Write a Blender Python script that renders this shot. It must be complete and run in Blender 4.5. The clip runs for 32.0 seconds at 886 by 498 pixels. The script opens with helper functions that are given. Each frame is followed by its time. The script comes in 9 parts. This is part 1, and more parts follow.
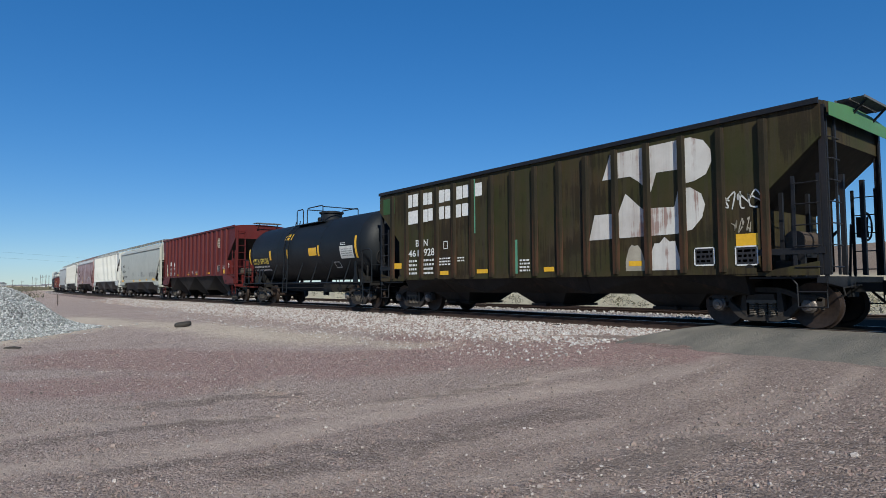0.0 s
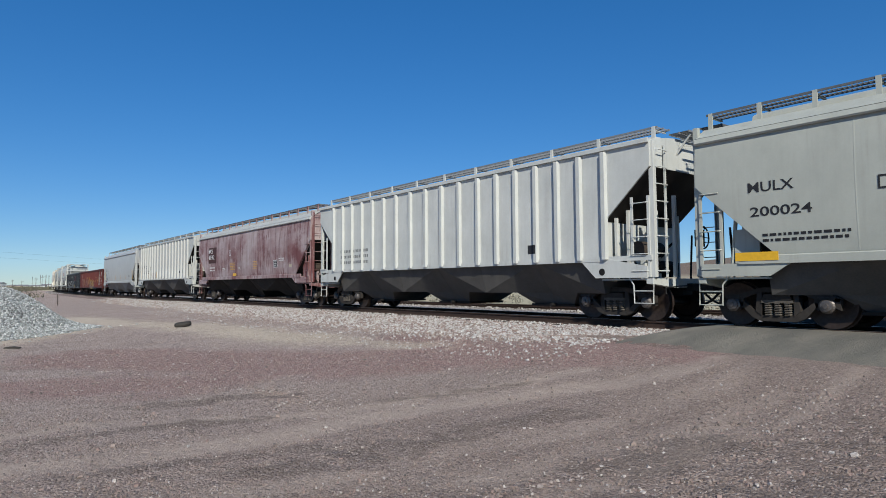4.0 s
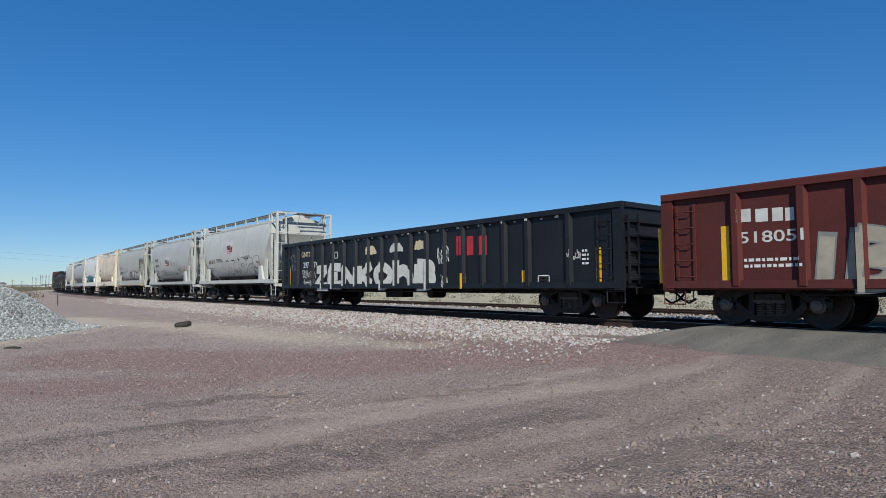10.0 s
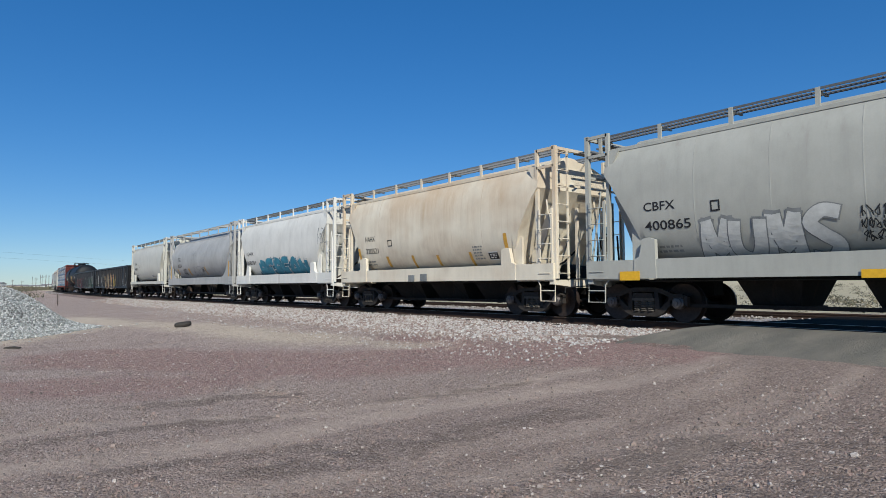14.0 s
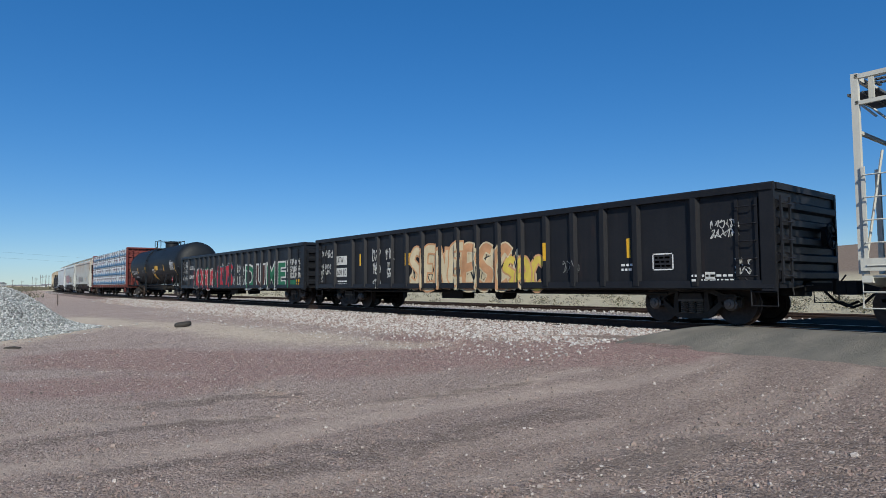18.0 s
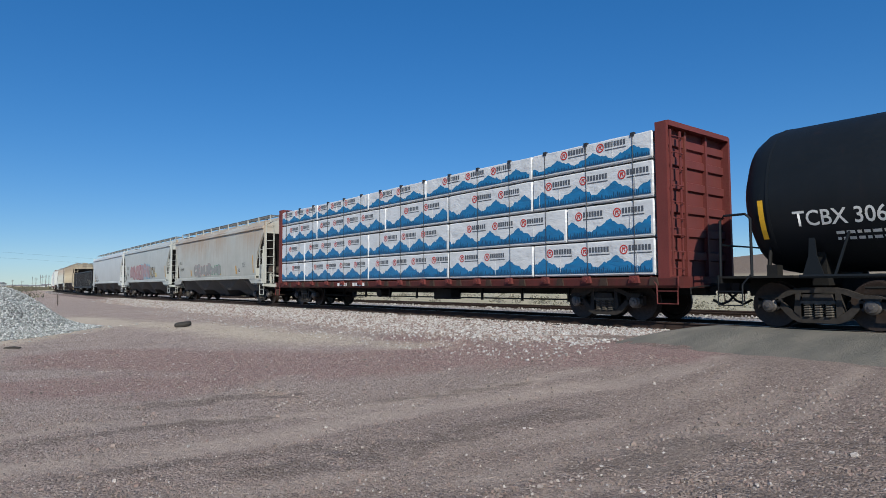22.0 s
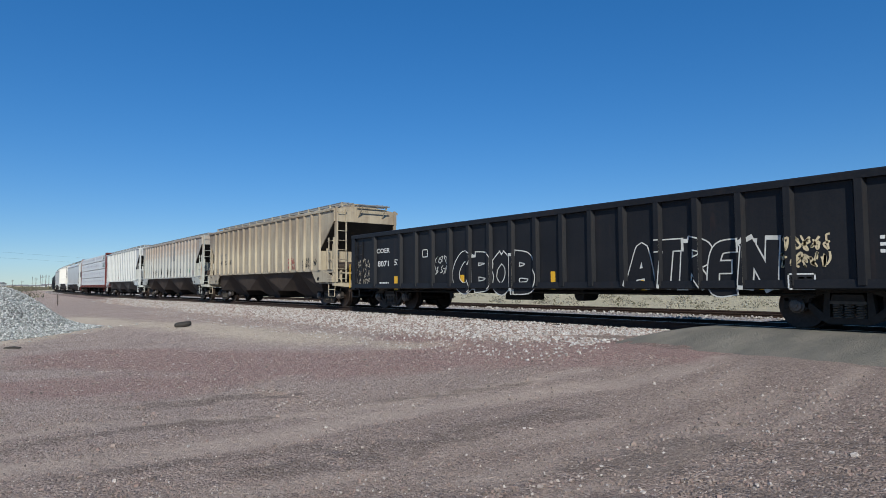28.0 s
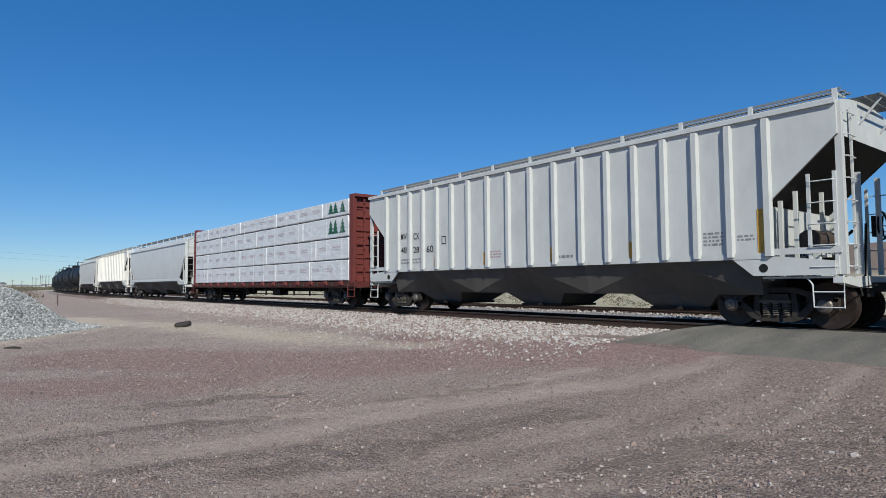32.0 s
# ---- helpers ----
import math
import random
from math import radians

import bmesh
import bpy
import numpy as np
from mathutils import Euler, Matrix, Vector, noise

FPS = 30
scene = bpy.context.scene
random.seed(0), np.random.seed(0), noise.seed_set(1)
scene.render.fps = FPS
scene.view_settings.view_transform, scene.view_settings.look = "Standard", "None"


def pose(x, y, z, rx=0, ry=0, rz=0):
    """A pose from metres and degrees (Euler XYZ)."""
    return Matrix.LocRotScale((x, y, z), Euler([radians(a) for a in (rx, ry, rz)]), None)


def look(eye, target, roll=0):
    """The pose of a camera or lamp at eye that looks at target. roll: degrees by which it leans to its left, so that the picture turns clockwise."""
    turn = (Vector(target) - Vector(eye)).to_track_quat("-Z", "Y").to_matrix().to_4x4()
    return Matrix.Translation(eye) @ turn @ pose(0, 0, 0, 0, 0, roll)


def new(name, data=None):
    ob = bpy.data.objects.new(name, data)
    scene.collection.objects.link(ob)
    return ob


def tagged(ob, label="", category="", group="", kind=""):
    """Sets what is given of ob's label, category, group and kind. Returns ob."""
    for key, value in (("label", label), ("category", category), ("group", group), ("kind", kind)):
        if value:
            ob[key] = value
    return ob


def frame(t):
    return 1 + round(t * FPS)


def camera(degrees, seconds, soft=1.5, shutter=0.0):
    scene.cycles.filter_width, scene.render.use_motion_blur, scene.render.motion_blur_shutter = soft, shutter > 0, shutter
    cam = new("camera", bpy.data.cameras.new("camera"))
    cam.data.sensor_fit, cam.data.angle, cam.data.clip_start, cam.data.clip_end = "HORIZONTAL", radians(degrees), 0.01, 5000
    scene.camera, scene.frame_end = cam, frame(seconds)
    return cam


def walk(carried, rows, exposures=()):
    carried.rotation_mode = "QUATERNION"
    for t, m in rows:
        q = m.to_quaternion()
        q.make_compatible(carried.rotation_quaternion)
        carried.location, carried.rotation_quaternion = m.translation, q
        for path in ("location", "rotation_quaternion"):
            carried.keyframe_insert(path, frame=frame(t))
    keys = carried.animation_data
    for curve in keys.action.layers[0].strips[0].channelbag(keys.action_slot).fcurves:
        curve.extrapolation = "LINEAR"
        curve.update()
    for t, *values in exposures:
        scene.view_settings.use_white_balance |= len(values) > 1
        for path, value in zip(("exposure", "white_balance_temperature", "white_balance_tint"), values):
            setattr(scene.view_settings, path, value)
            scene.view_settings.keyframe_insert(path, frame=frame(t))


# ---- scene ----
# ---- camera: stands still beside the line ----
cam = camera(71.58, 32.0, 0.5)
PSI, PITCH = radians(38.567), radians(3.325)
EYE = Vector((0.0, -13.973, 0.906))
VIEW = look(EYE, EYE + Vector((-math.cos(PSI) * math.cos(PITCH), math.sin(PSI) * math.cos(PITCH), math.sin(PITCH))), -0.347)
walk(cam, [(0.0, VIEW), (32.0, VIEW)])

# ---- light: clear sky, sun behind the camera's right shoulder ----
SUN_AZ, SUN_EL = radians(-31), radians(35)
TO_SUN = Vector((math.cos(SUN_AZ) * math.cos(SUN_EL), math.sin(SUN_AZ) * math.cos(SUN_EL), math.sin(SUN_EL)))
world = bpy.data.worlds.new("sky")
scene.world = world
world.use_nodes = True
wn = world.node_tree.nodes
sky = wn.new("ShaderNodeTexSky")
sky.sky_type, sky.sun_disc = "NISHITA", False
sky.sun_elevation, sky.sun_rotation = SUN_EL, math.pi / 2 - SUN_AZ
sky.altitude, sky.air_density, sky.dust_density, sky.ozone_density = 900, 1.0, 0.0, 5.0
deep = wn.new("ShaderNodeHueSaturation")   # the clear, dry desert air
deep.inputs["Saturation"].default_value = 1.50
cool = wn.new("ShaderNodeMix")
cool.data_type, cool.blend_type = "RGBA", "MULTIPLY"
cool.inputs[0].default_value, cool.inputs[7].default_value = 1.0, (0.76, 0.92, 1.12, 1)
even = wn.new("ShaderNodeGamma")
even.inputs["Gamma"].default_value = 0.68
world.node_tree.links.new(sky.outputs[0], even.inputs[0])
world.node_tree.links.new(even.outputs[0], deep.inputs["Color"])
world.node_tree.links.new(deep.outputs[0], cool.inputs[6])
world.node_tree.links.new(cool.outputs[2], wn["Background"].inputs[0])
wn["Background"].inputs[1].default_value = 0.158
sun = new("sun", bpy.data.lights.new("sun", "SUN"))
sun.data.energy, sun.data.angle, sun.data.color = 5.0, radians(0.53), (0.98, 0.955, 0.85)
sun.matrix_world = look(TO_SUN * 60, (0, 0, 0))
scene.view_settings.exposure = 0.0

# ---- the line: straight past the camera, then a wide curve ----
BEND, RADIUS = -38.8, 1445.0


def track_at(s, lateral=0.0):
    """Place on the ground plan and heading of the line at s metres along it."""
    if s >= BEND:
        return s, lateral, 0.0
    a = (BEND - s) / RADIUS
    r = RADIUS - lateral
    return BEND - r * math.sin(a), RADIUS - r * math.cos(a), -a


SPEEDS = [(0, 14.599), (5, 14.787), (10, 14.504), (15, 14.359), (20, 14.006), (25, 13.703), (32, 13.298)]


def run_at(t):
    """Metres that the train has gone at t seconds."""
    d = 0.0
    for (a, u), (b, v) in zip(SPEEDS, SPEEDS[1:]):
        e = min(max(t, a), b)
        w = u + (v - u) * (e - a) / (b - a)
        d += (u + w) / 2 * (e - a)
    return d


# ---- materials ----
def nodes_of(name):
    m = bpy.data.materials.new(name)
    m.use_nodes = True
    return m, m.node_tree.nodes, m.node_tree.links, m.node_tree.nodes["Principled BSDF"]


def noise_node(n, l, vec, scale, detail=6, rough=0.6):
    t = n.new("ShaderNodeTexNoise")
    t.inputs["Scale"].default_value, t.inputs["Detail"].default_value, t.inputs["Roughness"].default_value = scale, detail, rough
    l.new(vec, t.inputs["Vector"])
    return t.outputs["Fac"]


def ramp(n, l, fac, a, b, c0=(0, 0, 0), c1=(1, 1, 1)):
    if c0 == (0, 0, 0) and c1 == (1, 1, 1):
        m = n.new("ShaderNodeMapRange")
        m.inputs["From Min"].default_value, m.inputs["From Max"].default_value = a, b
        l.new(fac, m.inputs["Value"])
        return m.outputs[0]
    r = n.new("ShaderNodeValToRGB")
    r.color_ramp.elements[0].position, r.color_ramp.elements[1].position = a, b
    r.color_ramp.elements[0].color, r.color_ramp.elements[1].color = (*c0, 1), (*c1, 1)
    l.new(fac, r.inputs[0])
    return r.outputs[0]


def mixed(n, l, fac, a, b, mode="MIX"):
    m = n.new("ShaderNodeMix")
    m.data_type, m.blend_type = "RGBA", mode
    for sock, v in ((0, fac), (6, a), (7, b)):
        if isinstance(v, (int, float)):
            m.inputs[sock].default_value = v
        elif isinstance(v, tuple):
            m.inputs[sock].default_value = (*v, 1)
        else:
            l.new(v, m.inputs[sock])
    return m.outputs[2]


def calc(n, l, op, a, b=0.0):
    m = n.new("ShaderNodeMath")
    m.operation = op
    for i, v in enumerate((a, b)):
        if isinstance(v, (int, float)):
            m.inputs[i].default_value = v
        else:
            l.new(v, m.inputs[i])
    return m.outputs[0]


def stretched(n, l, vec, scale, offset=(0, 0, 0)):
    m = n.new("ShaderNodeMapping")
    m.inputs["Scale"].default_value = scale
    m.inputs["Location"].default_value = offset
    l.new(vec, m.inputs["Vector"])
    return m.outputs[0]


def bumped(n, l, bsdf, fac, strength=0.3, distance=0.01):
    b = n.new("ShaderNodeBump")
    b.inputs["Strength"].default_value, b.inputs["Distance"].default_value = strength, distance
    l.new(fac, b.inputs["Height"])
    l.new(b.outputs[0], bsdf.inputs["Normal"])


def weathered(name, base, fade=None, rust=0.15, streak=0.3, dust=0.25, rough=0.55, seed=0, rust_col=(0.16, 0.06, 0.025), metal=0.0, patch=0.0, gloss=0.35, crown=0.0, runs=0.0):
    """Painted steel: blotches of faded paint, vertical streaks, rust spots and dust."""
    m, n, l, p = nodes_of(name)
    tc = n.new("ShaderNodeTexCoord").outputs["Object"]
    off = (seed * 7.3, seed * 3.1, seed * 1.7)
    big = noise_node(n, l, stretched(n, l, tc, (0.55, 0.55, 0.8), off), 1.0, 4)
    streaks = noise_node(n, l, stretched(n, l, tc, (5.0, 5.0, 0.28), off), 1.0, 5, 0.65)
    fine = noise_node(n, l, stretched(n, l, tc, (1, 1, 1), off), 30.0, 5)
    col = mixed(n, l, ramp(n, l, big, 0.38, 0.66), base, fade or tuple(c * 0.86 for c in base))
    col = mixed(n, l, calc(n, l, "MULTIPLY", ramp(n, l, streaks, 0.45, 0.75), streak), col, tuple(c * 0.5 + 0.02 for c in (fade or base)))
    col = mixed(n, l, calc(n, l, "MULTIPLY", ramp(n, l, noise_node(n, l, stretched(n, l, tc, (1.0, 1.0, 0.6), off), 2.4, 5, 0.65), 0.42, 0.72), 0.30), col, tuple(c * 0.62 for c in base))
    if patch:
        blot = calc(n, l, "MULTIPLY", ramp(n, l, noise_node(n, l, stretched(n, l, tc, (0.35, 0.35, 0.5), off), 1.0, 3), 0.5, 0.62), streaks)
        col = mixed(n, l, calc(n, l, "MULTIPLY", blot, patch * 1.6), col, (0.33, 0.19, 0.10))
    if crown:   # stains that run down from the roof
        sep = n.new("ShaderNodeSeparateXYZ")
        l.new(tc, sep.inputs[0])
        run = calc(n, l, "ADD", sep.outputs[2], calc(n, l, "MULTIPLY", calc(n, l, "SUBTRACT", streaks, 0.5), 2.2))
        stain = calc(n, l, "MULTIPLY", ramp(n, l, run, 2.5, 3.7), ramp(n, l, noise_node(n, l, stretched(n, l, tc, (0.45, 0.45, 0.3), off), 1.0, 4), 0.36, 0.60))
        col = mixed(n, l, calc(n, l, "MULTIPLY", stain, crown), col, rust_col)
    if runs:   # narrow runs of stain with sharp edges
        thin = noise_node(n, l, stretched(n, l, tc, (7.0, 7.0, 0.16), off), 1.0, 7, 0.72)
        where = noise_node(n, l, stretched(n, l, tc, (0.5, 0.5, 0.9), off), 1.0, 4, 0.6)
        thin = ramp(n, l, calc(n, l, "ADD", thin, calc(n, l, "MULTIPLY", calc(n, l, "SUBTRACT", where, 0.5), 0.9)), 0.53, 0.60)
        col = mixed(n, l, calc(n, l, "MULTIPLY", thin, runs), col, rust_col)
    rs = calc(n, l, "MULTIPLY", ramp(n, l, streaks, 0.55, 0.68), ramp(n, l, noise_node(n, l, stretched(n, l, tc, (1.4, 1.4, 0.7), off), 1.0, 6), 0.5, 0.7))
    col = mixed(n, l, calc(n, l, "MULTIPLY", rs, min(1.0, rust * 3)), col, rust_col)
    col = mixed(n, l, calc(n, l, "MULTIPLY", ramp(n, l, fine, 0.35, 0.75), dust), col, (0.30, 0.24, 0.19))
    l.new(col, p.inputs["Base Color"])
    l.new(ramp(n, l, fine, 0.2, 0.9, (rough - 0.12,) * 3, (rough + 0.2,) * 3), p.inputs["Roughness"])
    p.inputs["Metallic"].default_value = metal
    p.inputs["Specular IOR Level"].default_value = gloss
    bumped(n, l, p, mixed(n, l, 0.25, big, fine), 0.25, 0.012)
    return m


def plain(name, base, rough=0.6, metal=0.0, vary=0.25, scale=14.0):
    m, n, l, p = nodes_of(name)
    tc = n.new("ShaderNodeTexCoord").outputs["Object"]
    f = noise_node(n, l, tc, scale, 5)
    l.new(mixed(n, l, ramp(n, l, f, 0.3, 0.75), base, tuple(c * (1 - vary) for c in base)), p.inputs["Base Color"])
    p.inputs["Roughness"].default_value, p.inputs["Metallic"].default_value = rough, metal
    p.inputs["Specular IOR Level"].default_value = 0.3
    bumped(n, l, p, f, 0.15, 0.004)
    return m


def stony(name, cols, grain, rough=0.95):
    """Loose stones, each island with a tone of its own."""
    m, n, l, p = nodes_of(name)
    g = n.new("ShaderNodeNewGeometry").outputs["Random Per Island"]
    r = n.new("ShaderNodeValToRGB")
    r.color_ramp.interpolation = "CONSTANT"
    while len(r.color_ramp.elements) < len(cols):
        r.color_ramp.elements.new(0.5)
    for i, c in enumerate(cols):
        r.color_ramp.elements[i].position, r.color_ramp.elements[i].color = i / len(cols), (*c, 1)
    l.new(g, r.inputs[0])
    tc = n.new("ShaderNodeTexCoord").outputs["Object"]
    f = noise_node(n, l, tc, grain, 4)
    l.new(mixed(n, l, ramp(n, l, f, 0.3, 0.8), r.outputs[0], (0.18, 0.15, 0.13)), p.inputs["Base Color"])
    p.inputs["Roughness"].default_value = rough
    return m


BLACKENED = plain("blackened_steel", (0.014, 0.013, 0.012), 0.75, 0.0, 0.5)
SPRING = plain("dusty_coil_spring_steel", (0.11, 0.095, 0.080), 0.8, 0.0, 0.4, 9)
CAST = plain("dusty_cast_steel", (0.044, 0.037, 0.032), 0.8, 0.0, 0.55, 9)
TREAD = plain("worn_wheel_steel", (0.065, 0.046, 0.038), 0.5, 0.5, 0.5)
CAP = plain("bearing_cap_steel", (0.17, 0.15, 0.14), 0.5, 0.6, 0.4)
RUSTY = plain("rusted_steel", (0.055, 0.034, 0.026), 0.85, 0.0, 0.5, 9)
RAIL_TOP = plain("polished_rail_steel", (0.30, 0.27, 0.25), 0.35, 0.9, 0.2)
GRATE = plain("dull_galvanised_grating", (0.15, 0.155, 0.16), 0.6, 0.3, 0.3)
GRATE_PALE = plain("pale_galvanised_grating", (0.24, 0.25, 0.26), 0.6, 0.3, 0.3)
WHITE_INK = plain("white_stencil_paint", (0.72, 0.72, 0.70), 0.6, 0, 0.25)
BLACK_INK = plain("black_stencil_paint", (0.025, 0.025, 0.028), 0.6, 0, 0.3)
AMBER = plain("yellow_reflective_tape", (0.75, 0.42, 0.03), 0.4, 0, 0.2)
ORANGE = plain("faded_orange_tape", (0.64, 0.35, 0.06), 0.5, 0, 0.35)
# Black, grey and brown underbodies: grime plus the underside's shade in the colour.
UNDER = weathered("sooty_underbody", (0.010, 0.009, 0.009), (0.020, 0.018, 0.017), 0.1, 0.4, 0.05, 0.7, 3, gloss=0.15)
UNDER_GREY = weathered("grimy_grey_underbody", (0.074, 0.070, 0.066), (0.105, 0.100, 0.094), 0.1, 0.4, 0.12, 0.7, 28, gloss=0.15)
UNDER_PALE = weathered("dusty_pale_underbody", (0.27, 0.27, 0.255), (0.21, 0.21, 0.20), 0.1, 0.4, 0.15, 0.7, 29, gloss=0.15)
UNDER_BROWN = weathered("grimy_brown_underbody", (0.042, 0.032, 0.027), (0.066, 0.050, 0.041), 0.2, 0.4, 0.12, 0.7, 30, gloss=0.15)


# ---- mesh building ----
class Build:
    """Collects plain faces; mesh() hands them over as one mesh."""

    def __init__(self):
        self.v, self.f = [], []

    def add(self, verts, faces):
        k = len(self.v)
        self.v += verts
        self.f += [tuple(i + k for i in f) for f in faces]
        return self

    def box(self, x0, x1, y0, y1, z0, z1):
        return self.add([(x, y, z) for x in (x0, x1) for y in (y0, y1) for z in (z0, z1)],
                        [(0, 1, 3, 2), (4, 6, 7, 5), (0, 4, 5, 1), (2, 3, 7, 6), (0, 2, 6, 4), (1, 5, 7, 3)])

    def prism(self, poly, a, b, axis="y"):
        """A closed outline drawn out from a to b: (x, z) along y, (y, z) along x, (x, y) along z."""
        put = {"y": lambda p, q: (p[0], q, p[1]), "x": lambda p, q: (q, p[0], p[1]), "z": lambda p, q: (p[0], p[1], q)}[axis]
        n = len(poly)
        return self.add([put(p, a) for p in poly] + [put(p, b) for p in poly],
                        [tuple(range(n))[::-1], tuple(range(n, 2 * n))] + [(i, (i + 1) % n, n + (i + 1) % n, n + i) for i in range(n)])

    def rings(self, rings, caps=True):
        n = len(rings[0])
        faces = [(j * n + i, j * n + (i + 1) % n, (j + 1) * n + (i + 1) % n, (j + 1) * n + i) for j in range(len(rings) - 1) for i in range(n)]
        if caps:
            faces += [tuple(range(n))[::-1], tuple(range((len(rings) - 1) * n, len(rings) * n))]
        return self.add([tuple(p) for r in rings for p in r], faces)

    def tube(self, points, r, n=6):
        pts, out = [Vector(p) for p in points], []
        for i, p in enumerate(pts):
            d = (pts[min(i + 1, len(pts) - 1)] - pts[max(i - 1, 0)]).normalized()
            side = d.cross(Vector((0, 0, 1)) if abs(d.z) < 0.9 else Vector((1, 0, 0))).normalized()
            up = side.cross(d)
            out.append([p + side * (r * math.cos(6.2832 * k / n)) + up * (r * math.sin(6.2832 * k / n)) for k in range(n)])
        return self.rings(out)

    def disc(self, x, y0, y1, z, r, n=20):
        """A short round bar across the car."""
        return self.prism([(x + r * math.cos(6.2832 * k / n), z + r * math.sin(6.2832 * k / n)) for k in range(n)], y0, y1)

    def mesh(self, name, mat, smooth=False):
        me = bpy.data.meshes.new(name)
        me.from_pydata(self.v, [], self.f)
        bm = bmesh.new()
        bm.from_mesh(me)
        bmesh.ops.recalc_face_normals(bm, faces=bm.faces)
        bm.to_mesh(me)
        bm.free()
        if smooth:
            me.shade_smooth()
            me.set_sharp_from_angle(angle=radians(35))
        me.materials.append(mat)
        return me


def part(name, mesh, parent, label="", mat=None):
    ob = new(name, mesh)
    ob.parent = parent
    if mat is not None and mesh.materials[0] is not mat:
        ob.data = mesh.copy()
        ob.data.materials[0] = mat
    if label:
        ob["label"] = label
    return ob


SHARED = {}


def shared(key, make):
    if key not in SHARED:
        SHARED[key] = make()
    return SHARED[key]


# ---- ground ----
def smooth01(v):
    v = min(1.0, max(0.0, v))
    return v * v * (3 - 2 * v)


def ground_z(x, y):
    z = -0.60 + 0.20 * smooth01((y + 11.5) / 8.0)
    z += 0.17 * smooth01((y + 9) / 5) * smooth01((x + 13) / 6)
    if y > 3:
        z += 0.0 - 0.12 * smooth01((y - 10) / 10)
    d = math.hypot(x, y + 14)
    z += 0.02 * noise.noise(Vector((x * 0.5, y * 0.5, 0))) * min(1, d / 6)
    if d > 60:
        hill = 36 * math.exp(-(((x + 120) / 330) ** 2 + ((y - 640) / 240) ** 2)) + 60 * math.exp(-(((x - 350) / 420) ** 2 + ((y - 1100) / 330) ** 2))
        z += hill + smooth01((d - 60) / 200) * 0.8 * noise.noise(Vector((x * 0.02, y * 0.02, 3))) * (1 if y > 15 else 0.2)
    return z


def axis_steps(lo, hi, near0, near1, fine, grow):
    a = list(np.arange(near0, near1, fine))
    s, x = fine, near0
    left = []
    while x > lo:
        s *= grow
        x -= s
        left.append(x)
    s, x = fine, a[-1]
    right = []
    while x < hi:
        s *= grow
        x += s
        right.append(x)
    return left[::-1] + a + right


# wheel tracks worn pale, ruts of churned dark soil and the band of red stone: half width, strength, run on the plan
WORN = [(0.30, 1.0, [(-6.7, -16.0), (-6.28, -13.6), (-6.1, -12.3), (-5.91, -11.4), (-6.1, -10.5), (-6.0, -9.4), (-5.7, -8.3), (-5.1, -7.0), (-4.8, -5.8), (-4.8, -4.6)]),
        (0.22, 0.85, [(-8.2, -16.0), (-7.7, -13.5), (-7.8, -13.0), (-7.3, -12.0), (-7.0, -11.4), (-6.5, -10.4), (-6.5, -9.0), (-6.2, -7.8), (-6.0, -6.5)]),
        (0.26, 0.65, [(-4.9, -14.0), (-4.5, -12.0), (-4.1, -11.2), (-3.6, -10.6), (-3.45, -10.1), (-3.4, -9.2), (-3.2, -8.0), (-3.3, -6.4)]),
        (0.16, 0.6, [(-3.2, -12.0), (-2.97, -10.2), (-2.8, -8.8), (-2.75, -7.4), (-2.7, -6.8), (-2.8, -5.9), (-3.0, -4.4)]),
        (0.30, 0.5, [(-4.5, -10.8), (-4.1, -9.3), (-3.9, -8.3), (-3.95, -6.7), (-4.1, -4.8)])]
CHURNED = [(0.15, 1.0, [(-7.0, -13.6), (-7.1, -12.9), (-7.1, -12.4), (-6.9, -11.9), (-6.8, -11.2)]),
           (0.20, 0.9, [(-8.4, -12.1), (-8.3, -11.6), (-8.3, -11.0), (-7.9, -10.3)]),
           (0.18, 0.7, [(-5.7, -13.2), (-5.5, -12.4), (-5.4, -11.5), (-5.0, -10.9)]),
           (0.30, 0.7, [(-4.9, -12.0), (-4.7, -10.8), (-4.7, -9.6), (-4.5, -8.6)]),
           (0.16, 0.7, [(-6.7, -9.6), (-6.2, -8.2), (-6.0, -7.7)]),
           (0.35, 0.9, [(-3.1, -9.8), (-3.0, -9.0), (-2.7, -8.5)]),
           (0.9, 0.6, [(-2.2, -11.0), (-1.6, -9.4), (-1.6, -7.2)]),
           (0.30, 1.0, [(-8.3, -2.9), (-7.4, -3.3), (-6.4, -3.8), (-5.9, -3.9)])]
RED_BAND = [(1.5, 1.0, [(-15.0, -11.5), (-12.2, -9.7), (-10.0, -8.2), (-8.9, -6.6), (-7.4, -5.4), (-6.4, -4.4)]),
            (0.9, 0.8, [(-8.9, -6.2), (-10.5, -5.4), (-12.5, -4.9)]),
            (1.2, 0.7, [(-11.2, -13.4), (-10.3, -11.5), (-10.4, -9.9)])]

SANDY = [(1.1, 1.0, [(-34.0, -9.8), (-27.0, -8.8), (-23.0, -7.4), (-17.6, -7.1), (-14.4, -6.7)]),
         (0.6, 0.7, [(-14.4, -6.7), (-12.4, -6.3), (-10.8, -5.9)]),
         (0.8, 0.9, [(-26.0, -9.2), (-23.7, -11.2), (-20.0, -13.0), (-17.5, -14.6)])]


